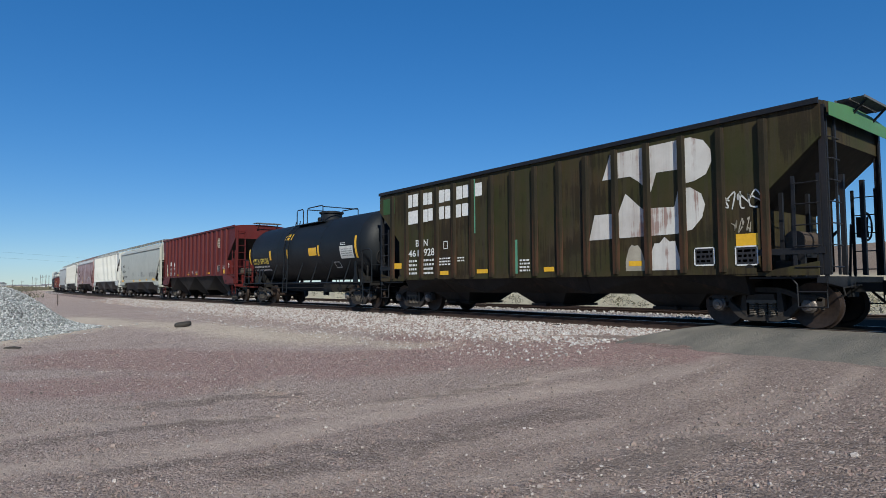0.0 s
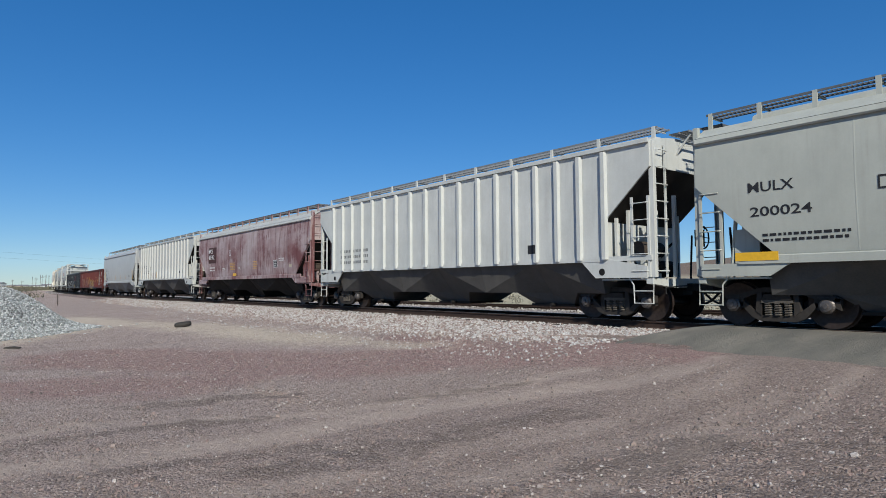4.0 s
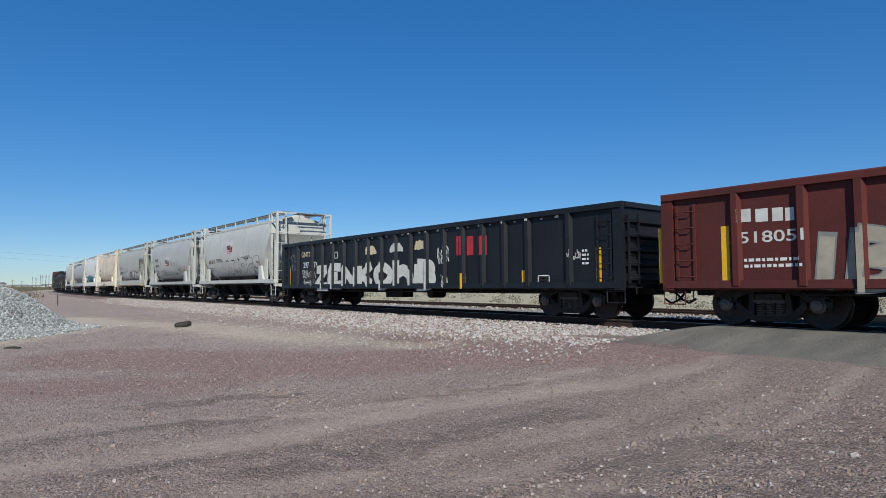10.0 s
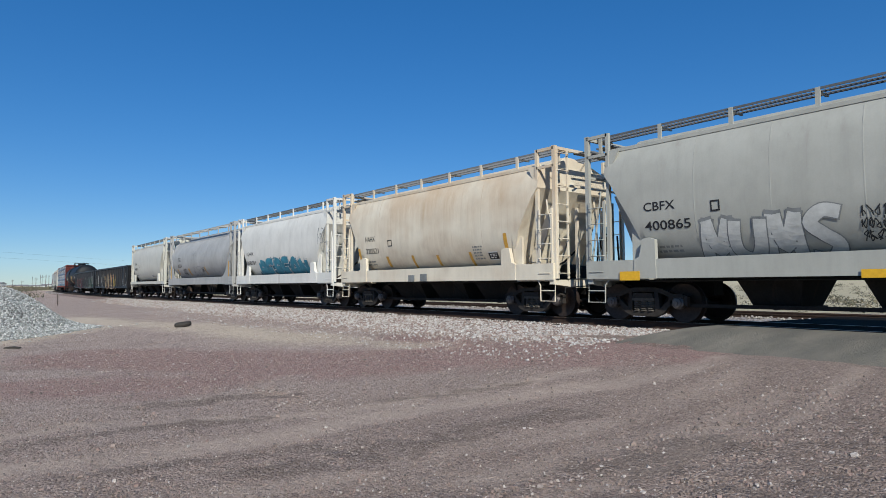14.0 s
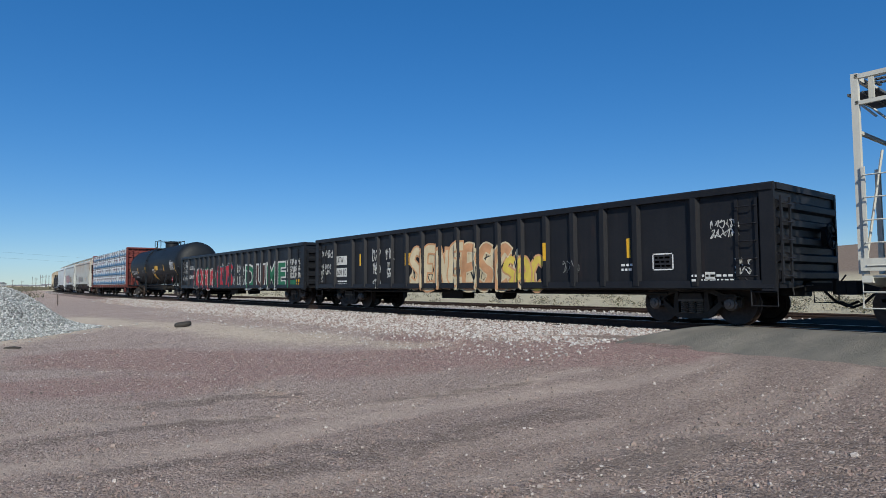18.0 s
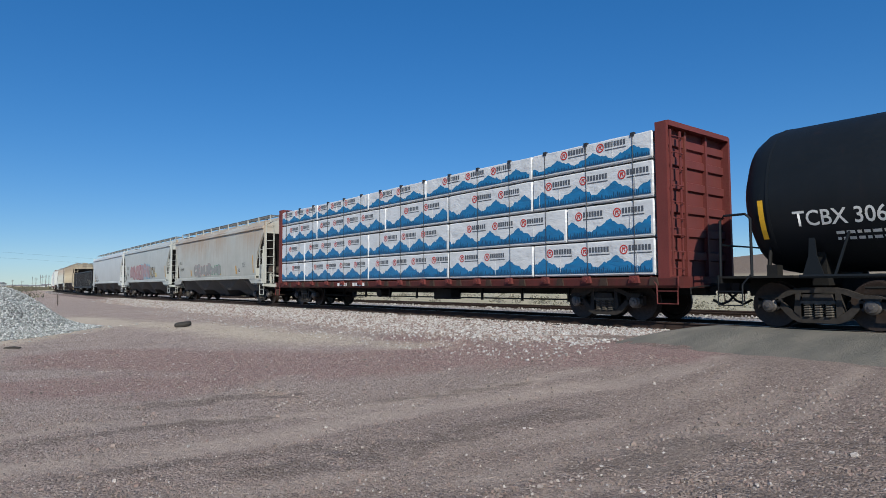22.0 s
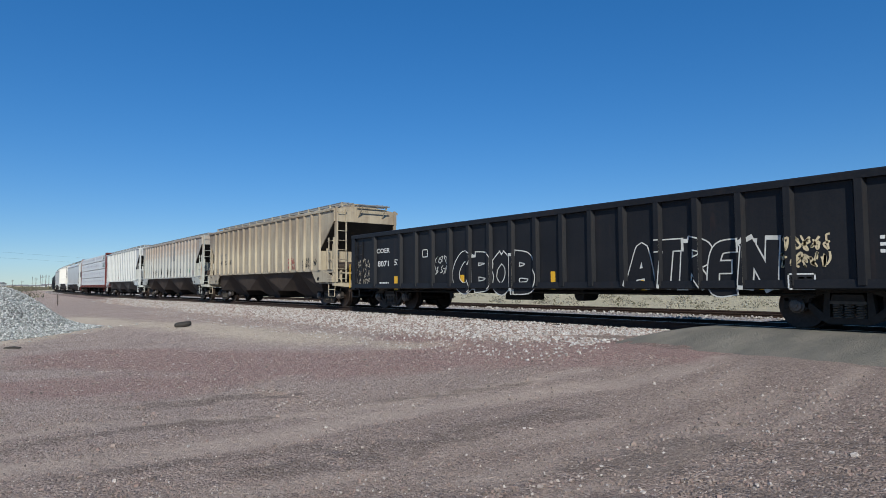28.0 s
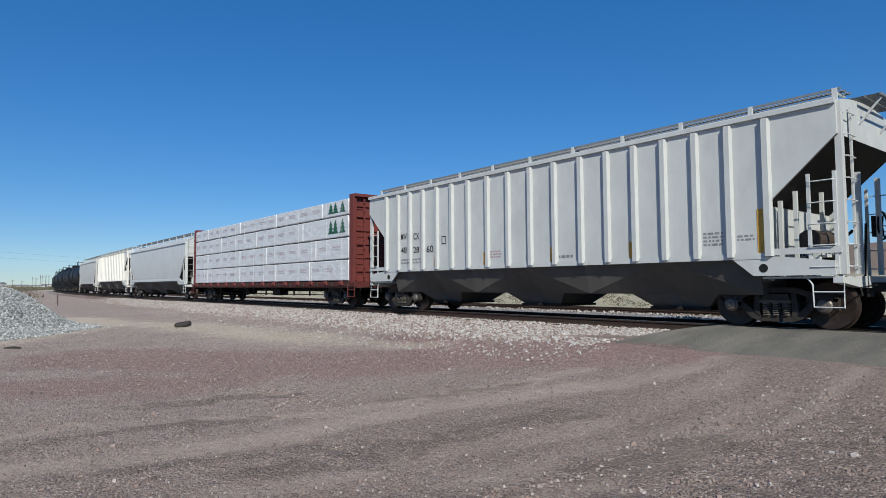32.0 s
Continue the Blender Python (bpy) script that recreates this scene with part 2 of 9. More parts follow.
def nearness(px, py, runs):
    """1 on a run, falling to 0 at twice its half width."""
    best = np.zeros_like(px)
    for wide, strength, pts in runs:
        for (ax, ay), (bx, by) in zip(pts, pts[1:]):
            dx, dy = bx - ax, by - ay
            t = np.clip(((px - ax) * dx + (py - ay) * dy) / (dx * dx + dy * dy), 0, 1)
            d = np.hypot(px - ax - t * dx, py - ay - t * dy) / wide
            best = np.maximum(best, strength * np.clip(1.5 - d, 0, 1))
    return best


def build_ground():
    xs = axis_steps(-4200, 4200, -30, 2, 0.14, 1.14)
    ys = axis_steps(-2500, 4300, -14.5, -2.5, 0.12, 1.14)
    v = np.array([(x, y, ground_z(x, y)) for y in ys for x in xs])
    n = len(xs)
    wob = np.zeros((len(v), 3))
    near = (np.abs(v[:, 0] + 14) < 17) & (np.abs(v[:, 1] + 8.5) < 7)
    for k in np.nonzero(near)[0]:
        x, y = v[k, 0], v[k, 1]
        wob[k] = noise.noise(Vector((x * 1.6, y * 0.9, 1.0))), noise.noise(Vector((x * 5.0, y * 4.0, 7.0))), noise.noise(Vector((x * 2.3, y * 0.5, 3.0)))
    px, py = v[:, 0] + 0.16 * wob[:, 0] + 0.05 * wob[:, 1], v[:, 1] + 0.10 * wob[:, 0]
    pale = np.clip(nearness(px, py, WORN) * (1 + 0.7 * wob[:, 2]), 0, 1)
    churn = np.clip(nearness(px, py, CHURNED) * (1 + 1.0 * wob[:, 1]), 0, 1)
    red = np.clip(nearness(v[:, 0] + 0.7 * wob[:, 0], v[:, 1] + 0.5 * wob[:, 2], RED_BAND), 0, 1)
    v[:, 2] += near * (-0.012 * pale + churn * (0.014 + 0.050 * wob[:, 1]) + 0.008 * wob[:, 1] * (1 - pale) + 0.008 * wob[:, 2])
    f = [(j * n + i, j * n + i + 1, (j + 1) * n + i + 1, (j + 1) * n + i) for j in range(len(ys) - 1) for i in range(n - 1)]
    me = bpy.data.meshes.new("ground")
    me.from_pydata(v.tolist(), [], f)
    me.shade_smooth()
    soil = me.color_attributes.new("soil", "FLOAT_COLOR", "POINT")
    soil.data.foreach_set("color", np.stack([pale, churn, red, nearness(v[:, 0] + 0.8 * wob[:, 2], v[:, 1] + 0.5 * wob[:, 0], SANDY)], 1).astype(np.float32).ravel())
    me.materials.append(dirt_material())
    tagged(new("ground", me), "reddish brown desert dirt and gravel with pale tyre tracks", "ground", kind="structure")


def dirt_material():
    m, n, l, p = nodes_of("desert_dirt")
    tc = n.new("ShaderNodeTexCoord").outputs["Object"]
    sep = n.new("ShaderNodeSeparateXYZ")
    l.new(tc, sep.inputs[0])
    x, y = sep.outputs[0], sep.outputs[1]
    soil = n.new("ShaderNodeAttribute")
    soil.attribute_name = "soil"
    kinds = n.new("ShaderNodeSeparateColor")
    l.new(soil.outputs["Color"], kinds.inputs[0])
    def add(a, b):
        return calc(n, l, "ADD", a, b)
    def mul(a, b):
        return calc(n, l, "MULTIPLY", a, b)
    def off(v):
        return calc(n, l, "SUBTRACT", v, 0.5)
    big = noise_node(n, l, tc, 0.16, 4)
    mid = noise_node(n, l, tc, 0.8, 6, 0.65)
    clod = noise_node(n, l, tc, 5.5, 6, 0.7)
    fine = noise_node(n, l, tc, 26.0, 6, 0.75)
    grit = noise_node(n, l, tc, 95.0, 4, 0.8)
    drag = noise_node(n, l, stretched(n, l, tc, (1.8, 0.20, 1)), 1.3, 6, 0.65)
    pale = ramp(n, l, add(kinds.outputs[0], add(mul(off(drag), 1.3), add(mul(off(clod), 0.6), mul(off(mid), 0.4)))), 0.20, 1.0)
    churned = ramp(n, l, add(kinds.outputs[1], add(mul(off(clod), 1.1), mul(off(drag), 0.5))), 0.35, 0.70)
    reddish = ramp(n, l, add(kinds.outputs[2], add(mul(off(mid), 0.7), add(mul(off(clod), 0.4), mul(off(big), 0.3)))), 0.20, 0.70)
    earth = mixed(n, l, ramp(n, l, mid, 0.35, 0.65), (0.440, 0.346, 0.302), (0.510, 0.410, 0.358))
    earth = mixed(n, l, mul(ramp(n, l, mul(add(x, mul(off(mid), 3.0)), 0.1), -1.05, -0.35), 0.85), earth, (0.285, 0.216, 0.182))
    earth = mixed(n, l, mul(ramp(n, l, drag, 0.50, 0.66), 0.40), earth, (0.29, 0.222, 0.192))
    red = mixed(n, l, ramp(n, l, clod, 0.35, 0.65), (0.320, 0.185, 0.168), (0.385, 0.260, 0.235))
    earth = mixed(n, l, mul(reddish, 0.9), earth, red)
    tan = mixed(n, l, ramp(n, l, clod, 0.3, 0.7), (0.505, 0.405, 0.340), (0.435, 0.340, 0.282))
    sand = mixed(n, l, ramp(n, l, clod, 0.3, 0.7), (0.62, 0.525, 0.415), (0.53, 0.445, 0.345))
    beyond = ramp(n, l, mul(y, 0.05), 0.5, 0.7)
    sandy = ramp(n, l, add(soil.outputs["Alpha"], add(mul(off(mid), 1.0), mul(off(clod), 0.5))), 0.10, 1.05)
    col = mixed(n, l, mul(pale, 0.9), earth, tan)
    col = mixed(n, l, mul(churned, 0.62), col, (0.180, 0.142, 0.120))
    col = mixed(n, l, mul(sandy, 0.9), col, sand)
    loose = calc(n, l, "SUBTRACT", 1.0, mul(calc(n, l, "MAXIMUM", pale, sandy), 0.75))
    col = mixed(n, l, mul(mul(ramp(n, l, clod, 0.52, 0.70), 0.45), loose), col, (0.17, 0.125, 0.108))
    gravel = n.new("ShaderNodeTexVoronoi")
    gravel.inputs["Scale"].default_value = 48.0
    l.new(tc, gravel.inputs["Vector"])
    tone = n.new("ShaderNodeRGBToBW")
    l.new(gravel.outputs["Color"], tone.inputs[0])
    cover = mul(loose, ramp(n, l, fine, 0.36, 0.56))
    col = mixed(n, l, mul(mul(ramp(n, l, tone.outputs[0], 0.50, 0.25), cover), 0.80), col, (0.15, 0.110, 0.094))
    col = mixed(n, l, mul(mul(ramp(n, l, tone.outputs[0], 0.66, 0.80), cover), 0.70), col, (0.50, 0.415, 0.37))
    col = mixed(n, l, mul(mul(ramp(n, l, fine, 0.56, 0.70), 0.5), loose), col, (0.18, 0.134, 0.114))
    col = mixed(n, l, mul(mul(ramp(n, l, grit, 0.56, 0.66), 0.45), loose), col, (0.44, 0.37, 0.335))
    desert = mixed(n, l, ramp(n, l, mid, 0.35, 0.65), (0.54, 0.475, 0.335), (0.43, 0.375, 0.255))
    col = mixed(n, l, beyond, col, desert)
    rock = ramp(n, l, add(mul(sep.outputs[2], 0.1), mul(off(mid), 0.3)), 0.15, 0.7)   # bare hills far off
    far_stone = mixed(n, l, ramp(n, l, clod, 0.35, 0.65), (0.205, 0.150, 0.115), (0.125, 0.094, 0.078))
    col = mixed(n, l, rock, col, mixed(n, l, ramp(n, l, mid, 0.40, 0.60), far_stone, (0.24, 0.185, 0.140)))
    l.new(col, p.inputs["Base Color"])
    p.inputs["Roughness"].default_value = 1.0
    p.inputs["Specular IOR Level"].default_value = 0.1
    hgt = add(mul(clod, 1.5), add(mul(fine, 0.55), add(mul(grit, 0.20), mul(mul(gravel.outputs["Distance"], loose), -0.5))))
    bumped(n, l, p, hgt, 0.85, 0.06)
    return m


def swept(profile, s0, s1, near=1.5, closed=True):
    """Draws a (lateral, z) outline out along the line."""
    s, out = s0, []
    while s < s1:
        out.append(s)
        s += near if -120 < s < 30 else 8.0
    out.append(s1)
    rings = []
    for s in out:
        ring = []
        for lat, z in profile:
            x, y, _ = track_at(s, lat)
            ring.append((x, y, z))
        rings.append(ring)
    b = Build()
    if closed:
        return b.rings(rings)
    n = len(profile)
    return b.add([p for r in rings for p in r], [(j * n + i, j * n + i + 1, (j + 1) * n + i + 1, (j + 1) * n + i) for j in range(len(rings) - 1) for i in range(n - 1)])


TRACK_2 = 6.9


def build_line():
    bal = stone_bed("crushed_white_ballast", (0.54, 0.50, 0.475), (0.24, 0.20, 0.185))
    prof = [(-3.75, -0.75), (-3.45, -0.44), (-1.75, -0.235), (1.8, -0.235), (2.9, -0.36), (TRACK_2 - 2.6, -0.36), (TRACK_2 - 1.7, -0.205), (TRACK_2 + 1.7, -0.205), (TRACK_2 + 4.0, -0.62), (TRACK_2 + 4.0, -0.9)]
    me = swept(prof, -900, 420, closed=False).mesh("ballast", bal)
    tagged(new("ballast", me), "pale crushed stone ballast bed under the rails", "ballast", kind="structure")
    rail = [(-0.036, 0), (0.036, 0), (0.036, -0.035), (0.01, -0.05), (0.01, -0.145), (0.07, -0.17), (0.07, -0.18), (-0.07, -0.18), (-0.07, -0.17), (-0.01, -0.145), (-0.01, -0.05), (-0.036, -0.035)]
    for k, (lat, dz, lab) in enumerate([(0, 0, "main"), (TRACK_2, -0.07, "second")]):
        line = tagged(new("railway_track"), "steel rails on weathered timber ties" if k == 0 else "rusty steel rails of an empty parallel siding", "railway track", kind="structure")
        for side in (-0.7535, 0.7535):
            part("rail", swept([(side + lat + a, z + dz) for a, z in rail], -900, 420).mesh("rail", RUSTY), line)
            part("rail_head", swept([(side + lat - 0.03, dz + 0.003), (side + lat + 0.03, dz + 0.003), (side + lat + 0.03, dz - 0.004), (side + lat - 0.03, dz - 0.004)], -900, 420).mesh("rail_head", RAIL_TOP if k == 0 else RUSTY), line, "worn bright running surface")
        wood = shared("tie", lambda: Build().prism([(-0.11, -0.40), (0.11, -0.40), (0.115, -0.20), (0.09, -0.182), (-0.09, -0.182), (-0.115, -0.20)], -1.3, 1.3).mesh("tie", plain("weathered_tie_timber", (0.060, 0.048, 0.040), 0.9, 0, 0.55, 6)))
        rest = Build()
        rnd = random.Random(5 + k)
        s = -260.0
        while s < 40:
            x, y, h = track_at(s, lat)
            j, w = rnd.uniform(-0.05, 0.05), rnd.uniform(-0.012, 0.006)
            if k == 0 and -75 < s < 2:
                t = part("tie", wood, line)
                t.matrix_basis = pose(x, y + j, dz + w, 0, 0, math.degrees(h) + rnd.uniform(-0.8, 0.8))
            else:
                c, q = math.cos(h), math.sin(h)
                rest.add([(x + a * c - (b + j) * q, y + a * q + (b + j) * c, dz + z) for a in (-0.11, 0.11) for b in (-1.3, 1.3) for z in (-0.4, -0.182)], [(0, 1, 3, 2), (4, 6, 7, 5), (0, 4, 5, 1), (2, 3, 7, 6), (1, 5, 7, 3)])
            s += 0.51
        tagged(part("tie_rows", rest.mesh("tie_rows", wood.materials[0]), line), kind="stuff")


def stone_bed(name, light, dark, dusty=True):
    m, n, l, p = nodes_of(name)
    tc = n.new("ShaderNodeTexCoord").outputs["Object"]
    vo = n.new("ShaderNodeTexVoronoi")
    vo.inputs["Scale"].default_value = 17.0
    l.new(tc, vo.inputs["Vector"])
    bw = n.new("ShaderNodeRGBToBW")
    l.new(vo.outputs["Color"], bw.inputs[0])
    big = noise_node(n, l, tc, 0.6, 4)
    col = mixed(n, l, ramp(n, l, bw.outputs[0], 0.15, 0.85), dark, light)
    if dusty:   # clean stone by the rails, reddish dirt between the stones further out
        sep = n.new("ShaderNodeSeparateXYZ")
        l.new(tc, sep.inputs[0])
        out = calc(n, l, "ADD", calc(n, l, "MULTIPLY", sep.outputs[1], -0.1), calc(n, l, "MULTIPLY", calc(n, l, "SUBTRACT", big, 0.5), 0.35))
        along = ramp(n, l, calc(n, l, "MULTIPLY", sep.outputs[0], -0.01), 0.42, 0.75)
        far_off = calc(n, l, "MAXIMUM", ramp(n, l, out, 0.20, 0.31), along)
        far_off = calc(n, l, "MULTIPLY", far_off, ramp(n, l, sep.outputs[1], 1.0, 0.0))
        col = mixed(n, l, calc(n, l, "MULTIPLY", far_off, 0.85), col, mixed(n, l, bw.outputs[0], (0.25, 0.155, 0.135), (0.36, 0.245, 0.215)))
    # Shade in the gaps between stones, put into the colour.
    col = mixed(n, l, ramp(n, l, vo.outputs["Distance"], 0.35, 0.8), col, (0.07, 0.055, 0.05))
    l.new(col, p.inputs["Base Color"])
    p.inputs["Roughness"].default_value = 0.95
    bumped(n, l, p, calc(n, l, "SUBTRACT", 1.0, vo.outputs["Distance"]), 1.0, 0.04)
    return m


CORNERS = [(-1, -1, -1), (1, -1, -1), (1, 1, -1), (-1, 1, -1), (-1, -1, 1), (1, -1, 1), (1, 1, 1), (-1, 1, 1)]
SIDES = [(0, 3, 2, 1), (4, 5, 6, 7), (0, 1, 5, 4), (1, 2, 6, 5), (2, 3, 7, 6), (3, 0, 4, 7)]


def stones(name, places, sizes, mat, label, seed):
    """One loose heap of angular stones."""
    rng = np.random.default_rng(seed)
    n = len(places)
    base = np.array(CORNERS, float) * 0.5
    v = base[None] * rng.uniform(0.55, 1.1, (n, 8, 3)) * np.asarray(sizes)[:, None, None] * rng.uniform(0.6, 1.15, (n, 1, 3))
    a, b = rng.uniform(0, 6.28, n), rng.uniform(-0.8, 0.8, n)
    c, s = np.cos(a)[:, None], np.sin(a)[:, None]
    cb, sb = np.cos(b)[:, None], np.sin(b)[:, None]
    x, y, z = v[..., 0], v[..., 1] * cb - v[..., 2] * sb, v[..., 1] * sb + v[..., 2] * cb
    w = np.stack([x * c - y * s, x * s + y * c, z], -1) + np.asarray(places)[:, None, :]
    f = (np.array(SIDES)[None] + 8 * np.arange(n)[:, None, None]).reshape(-1, 4)
    me = bpy.data.meshes.new(name)
    me.from_pydata(w.reshape(-1, 3).tolist(), [], f.tolist())
    me.materials.append(mat)
    return tagged(new(name, me), label, name.replace("_", " "), kind="stuff")


# ---- running gear, shared by every car ----
WHEEL = 0.457


def wheelset_mesh():
    b = Build()
    n = 28
    for side in (-1, 1):
        prof = [(0.0, 0.09), (0.015, 0.09), (0.03, 0.30), (0.0, 0.39), (-0.005, 0.445), (0.06, 0.457), (0.115, 0.462), (0.12, 0.485), (0.14, 0.485), (0.145, 0.40), (0.085, 0.36), (0.075, 0.12), (0.145, 0.10), (0.145, 0.09)]
        rings = [[(r * math.cos(6.2832 * k / n), side * (0.80 - d), r * math.sin(6.2832 * k / n)) for k in range(n)] for d, r in prof]
        b.rings(rings, caps=False)
        b.disc(0, side * 0.80, side * 1.06, 0, 0.085, 14)
    b.disc(0, -0.80, 0.80, 0, 0.085, 14)
    return b.mesh("wheelset", TREAD, True)


def bearing_mesh():
    b = Build()
    prof = [(0.94, 0.145), (1.08, 0.145), (1.10, 0.12), (1.13, 0.105), (1.14, 0.05), (1.16, 0.045)]
    b.rings([[(r * math.cos(0.349 * k), -d, r * math.sin(0.349 * k)) for k in range(18)] for d, r in prof])
    return b.mesh("bearing_cap", CAP)


def side_frame_mesh():
    b = Build()
    y0, y1 = 0.94, 1.06
    # arched top chord, sagging bottom chord, slanted columns and jaws over the bearings
    b.prism([(-1.13, 0.60), (-0.98, 0.66), (-0.74, 0.67), (-0.46, 0.78), (-0.30, 0.81), (0.30, 0.81), (0.46, 0.78), (0.74, 0.67), (0.98, 0.66), (1.13, 0.60), (1.10, 0.54), (0.74, 0.56), (0.44, 0.68), (0.28, 0.71), (-0.28, 0.71), (-0.44, 0.68), (-0.74, 0.56), (-1.10, 0.54)], y0, y1)
    b.prism([(-0.78, 0.50), (-0.66, 0.52), (-0.44, 0.34), (-0.30, 0.25), (0.30, 0.25), (0.44, 0.34), (0.66, 0.52), (0.78, 0.50), (0.50, 0.20), (0.34, 0.13), (-0.34, 0.13), (-0.50, 0.20)], y0, y1)
    for e in (-1, 1):
        b.prism([(e * 0.30, 0.72), (e * 0.39, 0.70), (e * 0.43, 0.34), (e * 0.31, 0.24)][::e], y0 - 0.02, y1 + 0.015)
        b.prism([(e * 0.66, 0.58), (e * 0.76, 0.58), (e * 0.745, 0.36), (e * 0.70, 0.40)][::e], y0, y1)
        b.prism([(e * 1.02, 0.60), (e * 1.12, 0.60), (e * 1.12, 0.38), (e * 1.03, 0.42)][::e], y0, y1)
        b.prism([(e * 0.74, 0.62), (e * 1.04, 0.62), (e * 1.02, 0.57), (e * 0.76, 0.57)][::e], y0 - 0.03, y1 + 0.04)
    b.prism([(-0.28, 0.56), (0.28, 0.56), (0.25, 0.68), (-0.25, 0.68)], y0 - 0.03, y1 + 0.05)
    return b.mesh("side_frame", CAST)


def spring_mesh():
    b = Build()
    for x in (-0.19, 0.0, 0.19):
        pts = [(x + 0.078 * math.cos(k * 1.0472), 1.02 + 0.078 * math.sin(k * 1.0472), 0.25 + 0.25 * k / 33) for k in range(34)]
        b.tube(pts, 0.017, 5)
    b.box(-0.30, 0.30, 0.92, 1.10, 0.50, 0.555)
    return b.mesh("spring_nest", SPRING)


def bolster_mesh():
    b = Build()
    b.prism([(-1.05, 0.56), (-1.05, 0.66), (-0.45, 0.72), (0.45, 0.72), (1.05, 0.66), (1.05, 0.56), (0.5, 0.42), (-0.5, 0.42)], -0.2, 0.2, "x")
    for e in (-1, 1):
        b.box(e * 0.40 - 0.03, e * 0.40 + 0.03, -0.85, 0.85, 0.33, 0.45)
        for s in (-1, 1):
            b.prism([(e * 0.40, 0.30), (e * 0.47, 0.34), (e * 0.47, 0.56), (e * 0.40, 0.52)][::e], s * 0.69, s * 0.82)
    return b.mesh("truck", BLACKENED)


SPINNING = []


def add_truck(car, x):
    truck = part("truck", shared("bolster", bolster_mesh), car)
    truck.location.x = x
    for turn in (0, 180):
        for name, make in (("side_frame", side_frame_mesh), ("spring_nest", spring_mesh)):
            o = part(name, shared(name, make), truck)
            o.matrix_basis = pose(0, 0, 0, 0, 0, turn)
    for e in (-0.889, 0.889):
        w = part("wheelset", shared("wheelset", wheelset_mesh), truck, "rolling steel wheels on an axle")
        w.matrix_parent_inverse = Matrix.Translation((e, 0, WHEEL))
        SPINNING.append(w)
        for turn in (0, 180):
            o = part("bearing_cap", shared("bearing", bearing_mesh), truck)
            o.matrix_basis = pose(e, 0, WHEEL, 0, 0, turn)
    return truck


def coupler_mesh():
    b = Build()
    b.box(-0.35, 0.42, -0.09, 0.09, 0.72, 0.90)
    b.prism([(0.40, -0.10), (0.50, -0.20), (0.66, -0.20), (0.72, -0.12), (0.60, -0.06), (0.58, 0.02), (0.70, 0.10), (0.64, 0.18), (0.48, 0.17), (0.40, 0.10)], 0.66, 0.94, "z")
    b.tube([(0.1, 0.32, 0.72), (0.3, 0.38, 0.50), (0.5, 0.34, 0.42), (0.75, 0.2, 0.52)], 0.028)
    b.tube([(0.05, -0.1, 0.85), (0.12, -0.7, 0.84), (0.15, -1.35, 0.80), (0.2, -1.42, 0.66)], 0.016, 5)
    return b.mesh("coupler", BLACKENED)


def stirrup_mesh():
    b = Build()
    b.tube([(-0.42, 0, 0.62), (-0.26, -0.03, 0.42), (-0.25, -0.03, 0.0), (0.25, -0.03, 0.0), (0.25, 0, 0.62)], 0.019, 5)
    b.tube([(-0.25, -0.03, 0.28), (0.25, -0.03, 0.28)], 0.016, 5)
    return b.mesh("stirrup_step", BLACKENED)


def ladder_mesh(height, width, rungs):
    b = Build()
    for e in (0, width):
        b.box(e - 0.03, e + 0.03, -0.035, 0.0, 0, height)
    for k in range(rungs):
        z = 0.15 + (height - 0.3) * k / max(1, rungs - 1)
        b.tube([(0, -0.02, z), (0.02, -0.09, z - 0.01), (width - 0.02, -0.09, z - 0.01), (width, -0.02, z)], 0.013, 5)
    return b.mesh("ladder", BLACKENED)


def brake_wheel_mesh():
    b = Build()
    b.tube([(0, 0.28 * math.cos(0.3142 * k), 0.28 * math.sin(0.3142 * k)) for k in range(21)], 0.02, 6)
    for k in range(5):
        b.tube([(0, 0, 0), (0.0, 0.28 * math.cos(1.2566 * k), 0.28 * math.sin(1.2566 * k))], 0.012, 5)
    b.box(-0.16, -0.02, -0.12, 0.12, -0.22, 0.2)
    return b.mesh("brake_wheel", BLACKENED)


def start_car(name, label, s, half, group="freight cars of the passing train"):
    car = tagged(new(name), label, "freight car", group)
    car["s"], car["half"] = s, half
    CARS.append(car)
    return car


CARS = []


def running_gear(car, half, trucks, trim, steps=True, stub=False):
    for e in (-1, 1):
        add_truck(car, e * trucks)
        c = part("coupler", shared("coupler", coupler_mesh), car)
        c.matrix_basis = pose(e * half, 0, 0, 0, 0, 0 if e > 0 else 180)
        if steps:
            for y in (-1.50, 1.50):
                st = part("stirrup_step", shared("stirrup", stirrup_mesh), car, mat=trim)
                st.matrix_basis = pose(e * (half - 0.30), y, 0.45, 0, 0, (0 if y < 0 else 180))
                if e < 0:
                    st.matrix_basis = pose(e * (half - 0.30), y, 0.45) @ Matrix.Diagonal((-1, 1 if y < 0 else -1, 1, 1))
    for a, c in ((half - 2.6, half - 0.1), (0.1 - half, 2.6 - half)) if stub else ((0.1 - half, half - 0.1),):
        part("center_sill", Build().prism([(-0.22, 0.62), (0.22, 0.62), (0.22, 0.98), (0.30, 1.02), (-0.30, 1.02), (-0.22, 0.98)], a, c, "x").mesh("center_sill", BLACKENED), car)


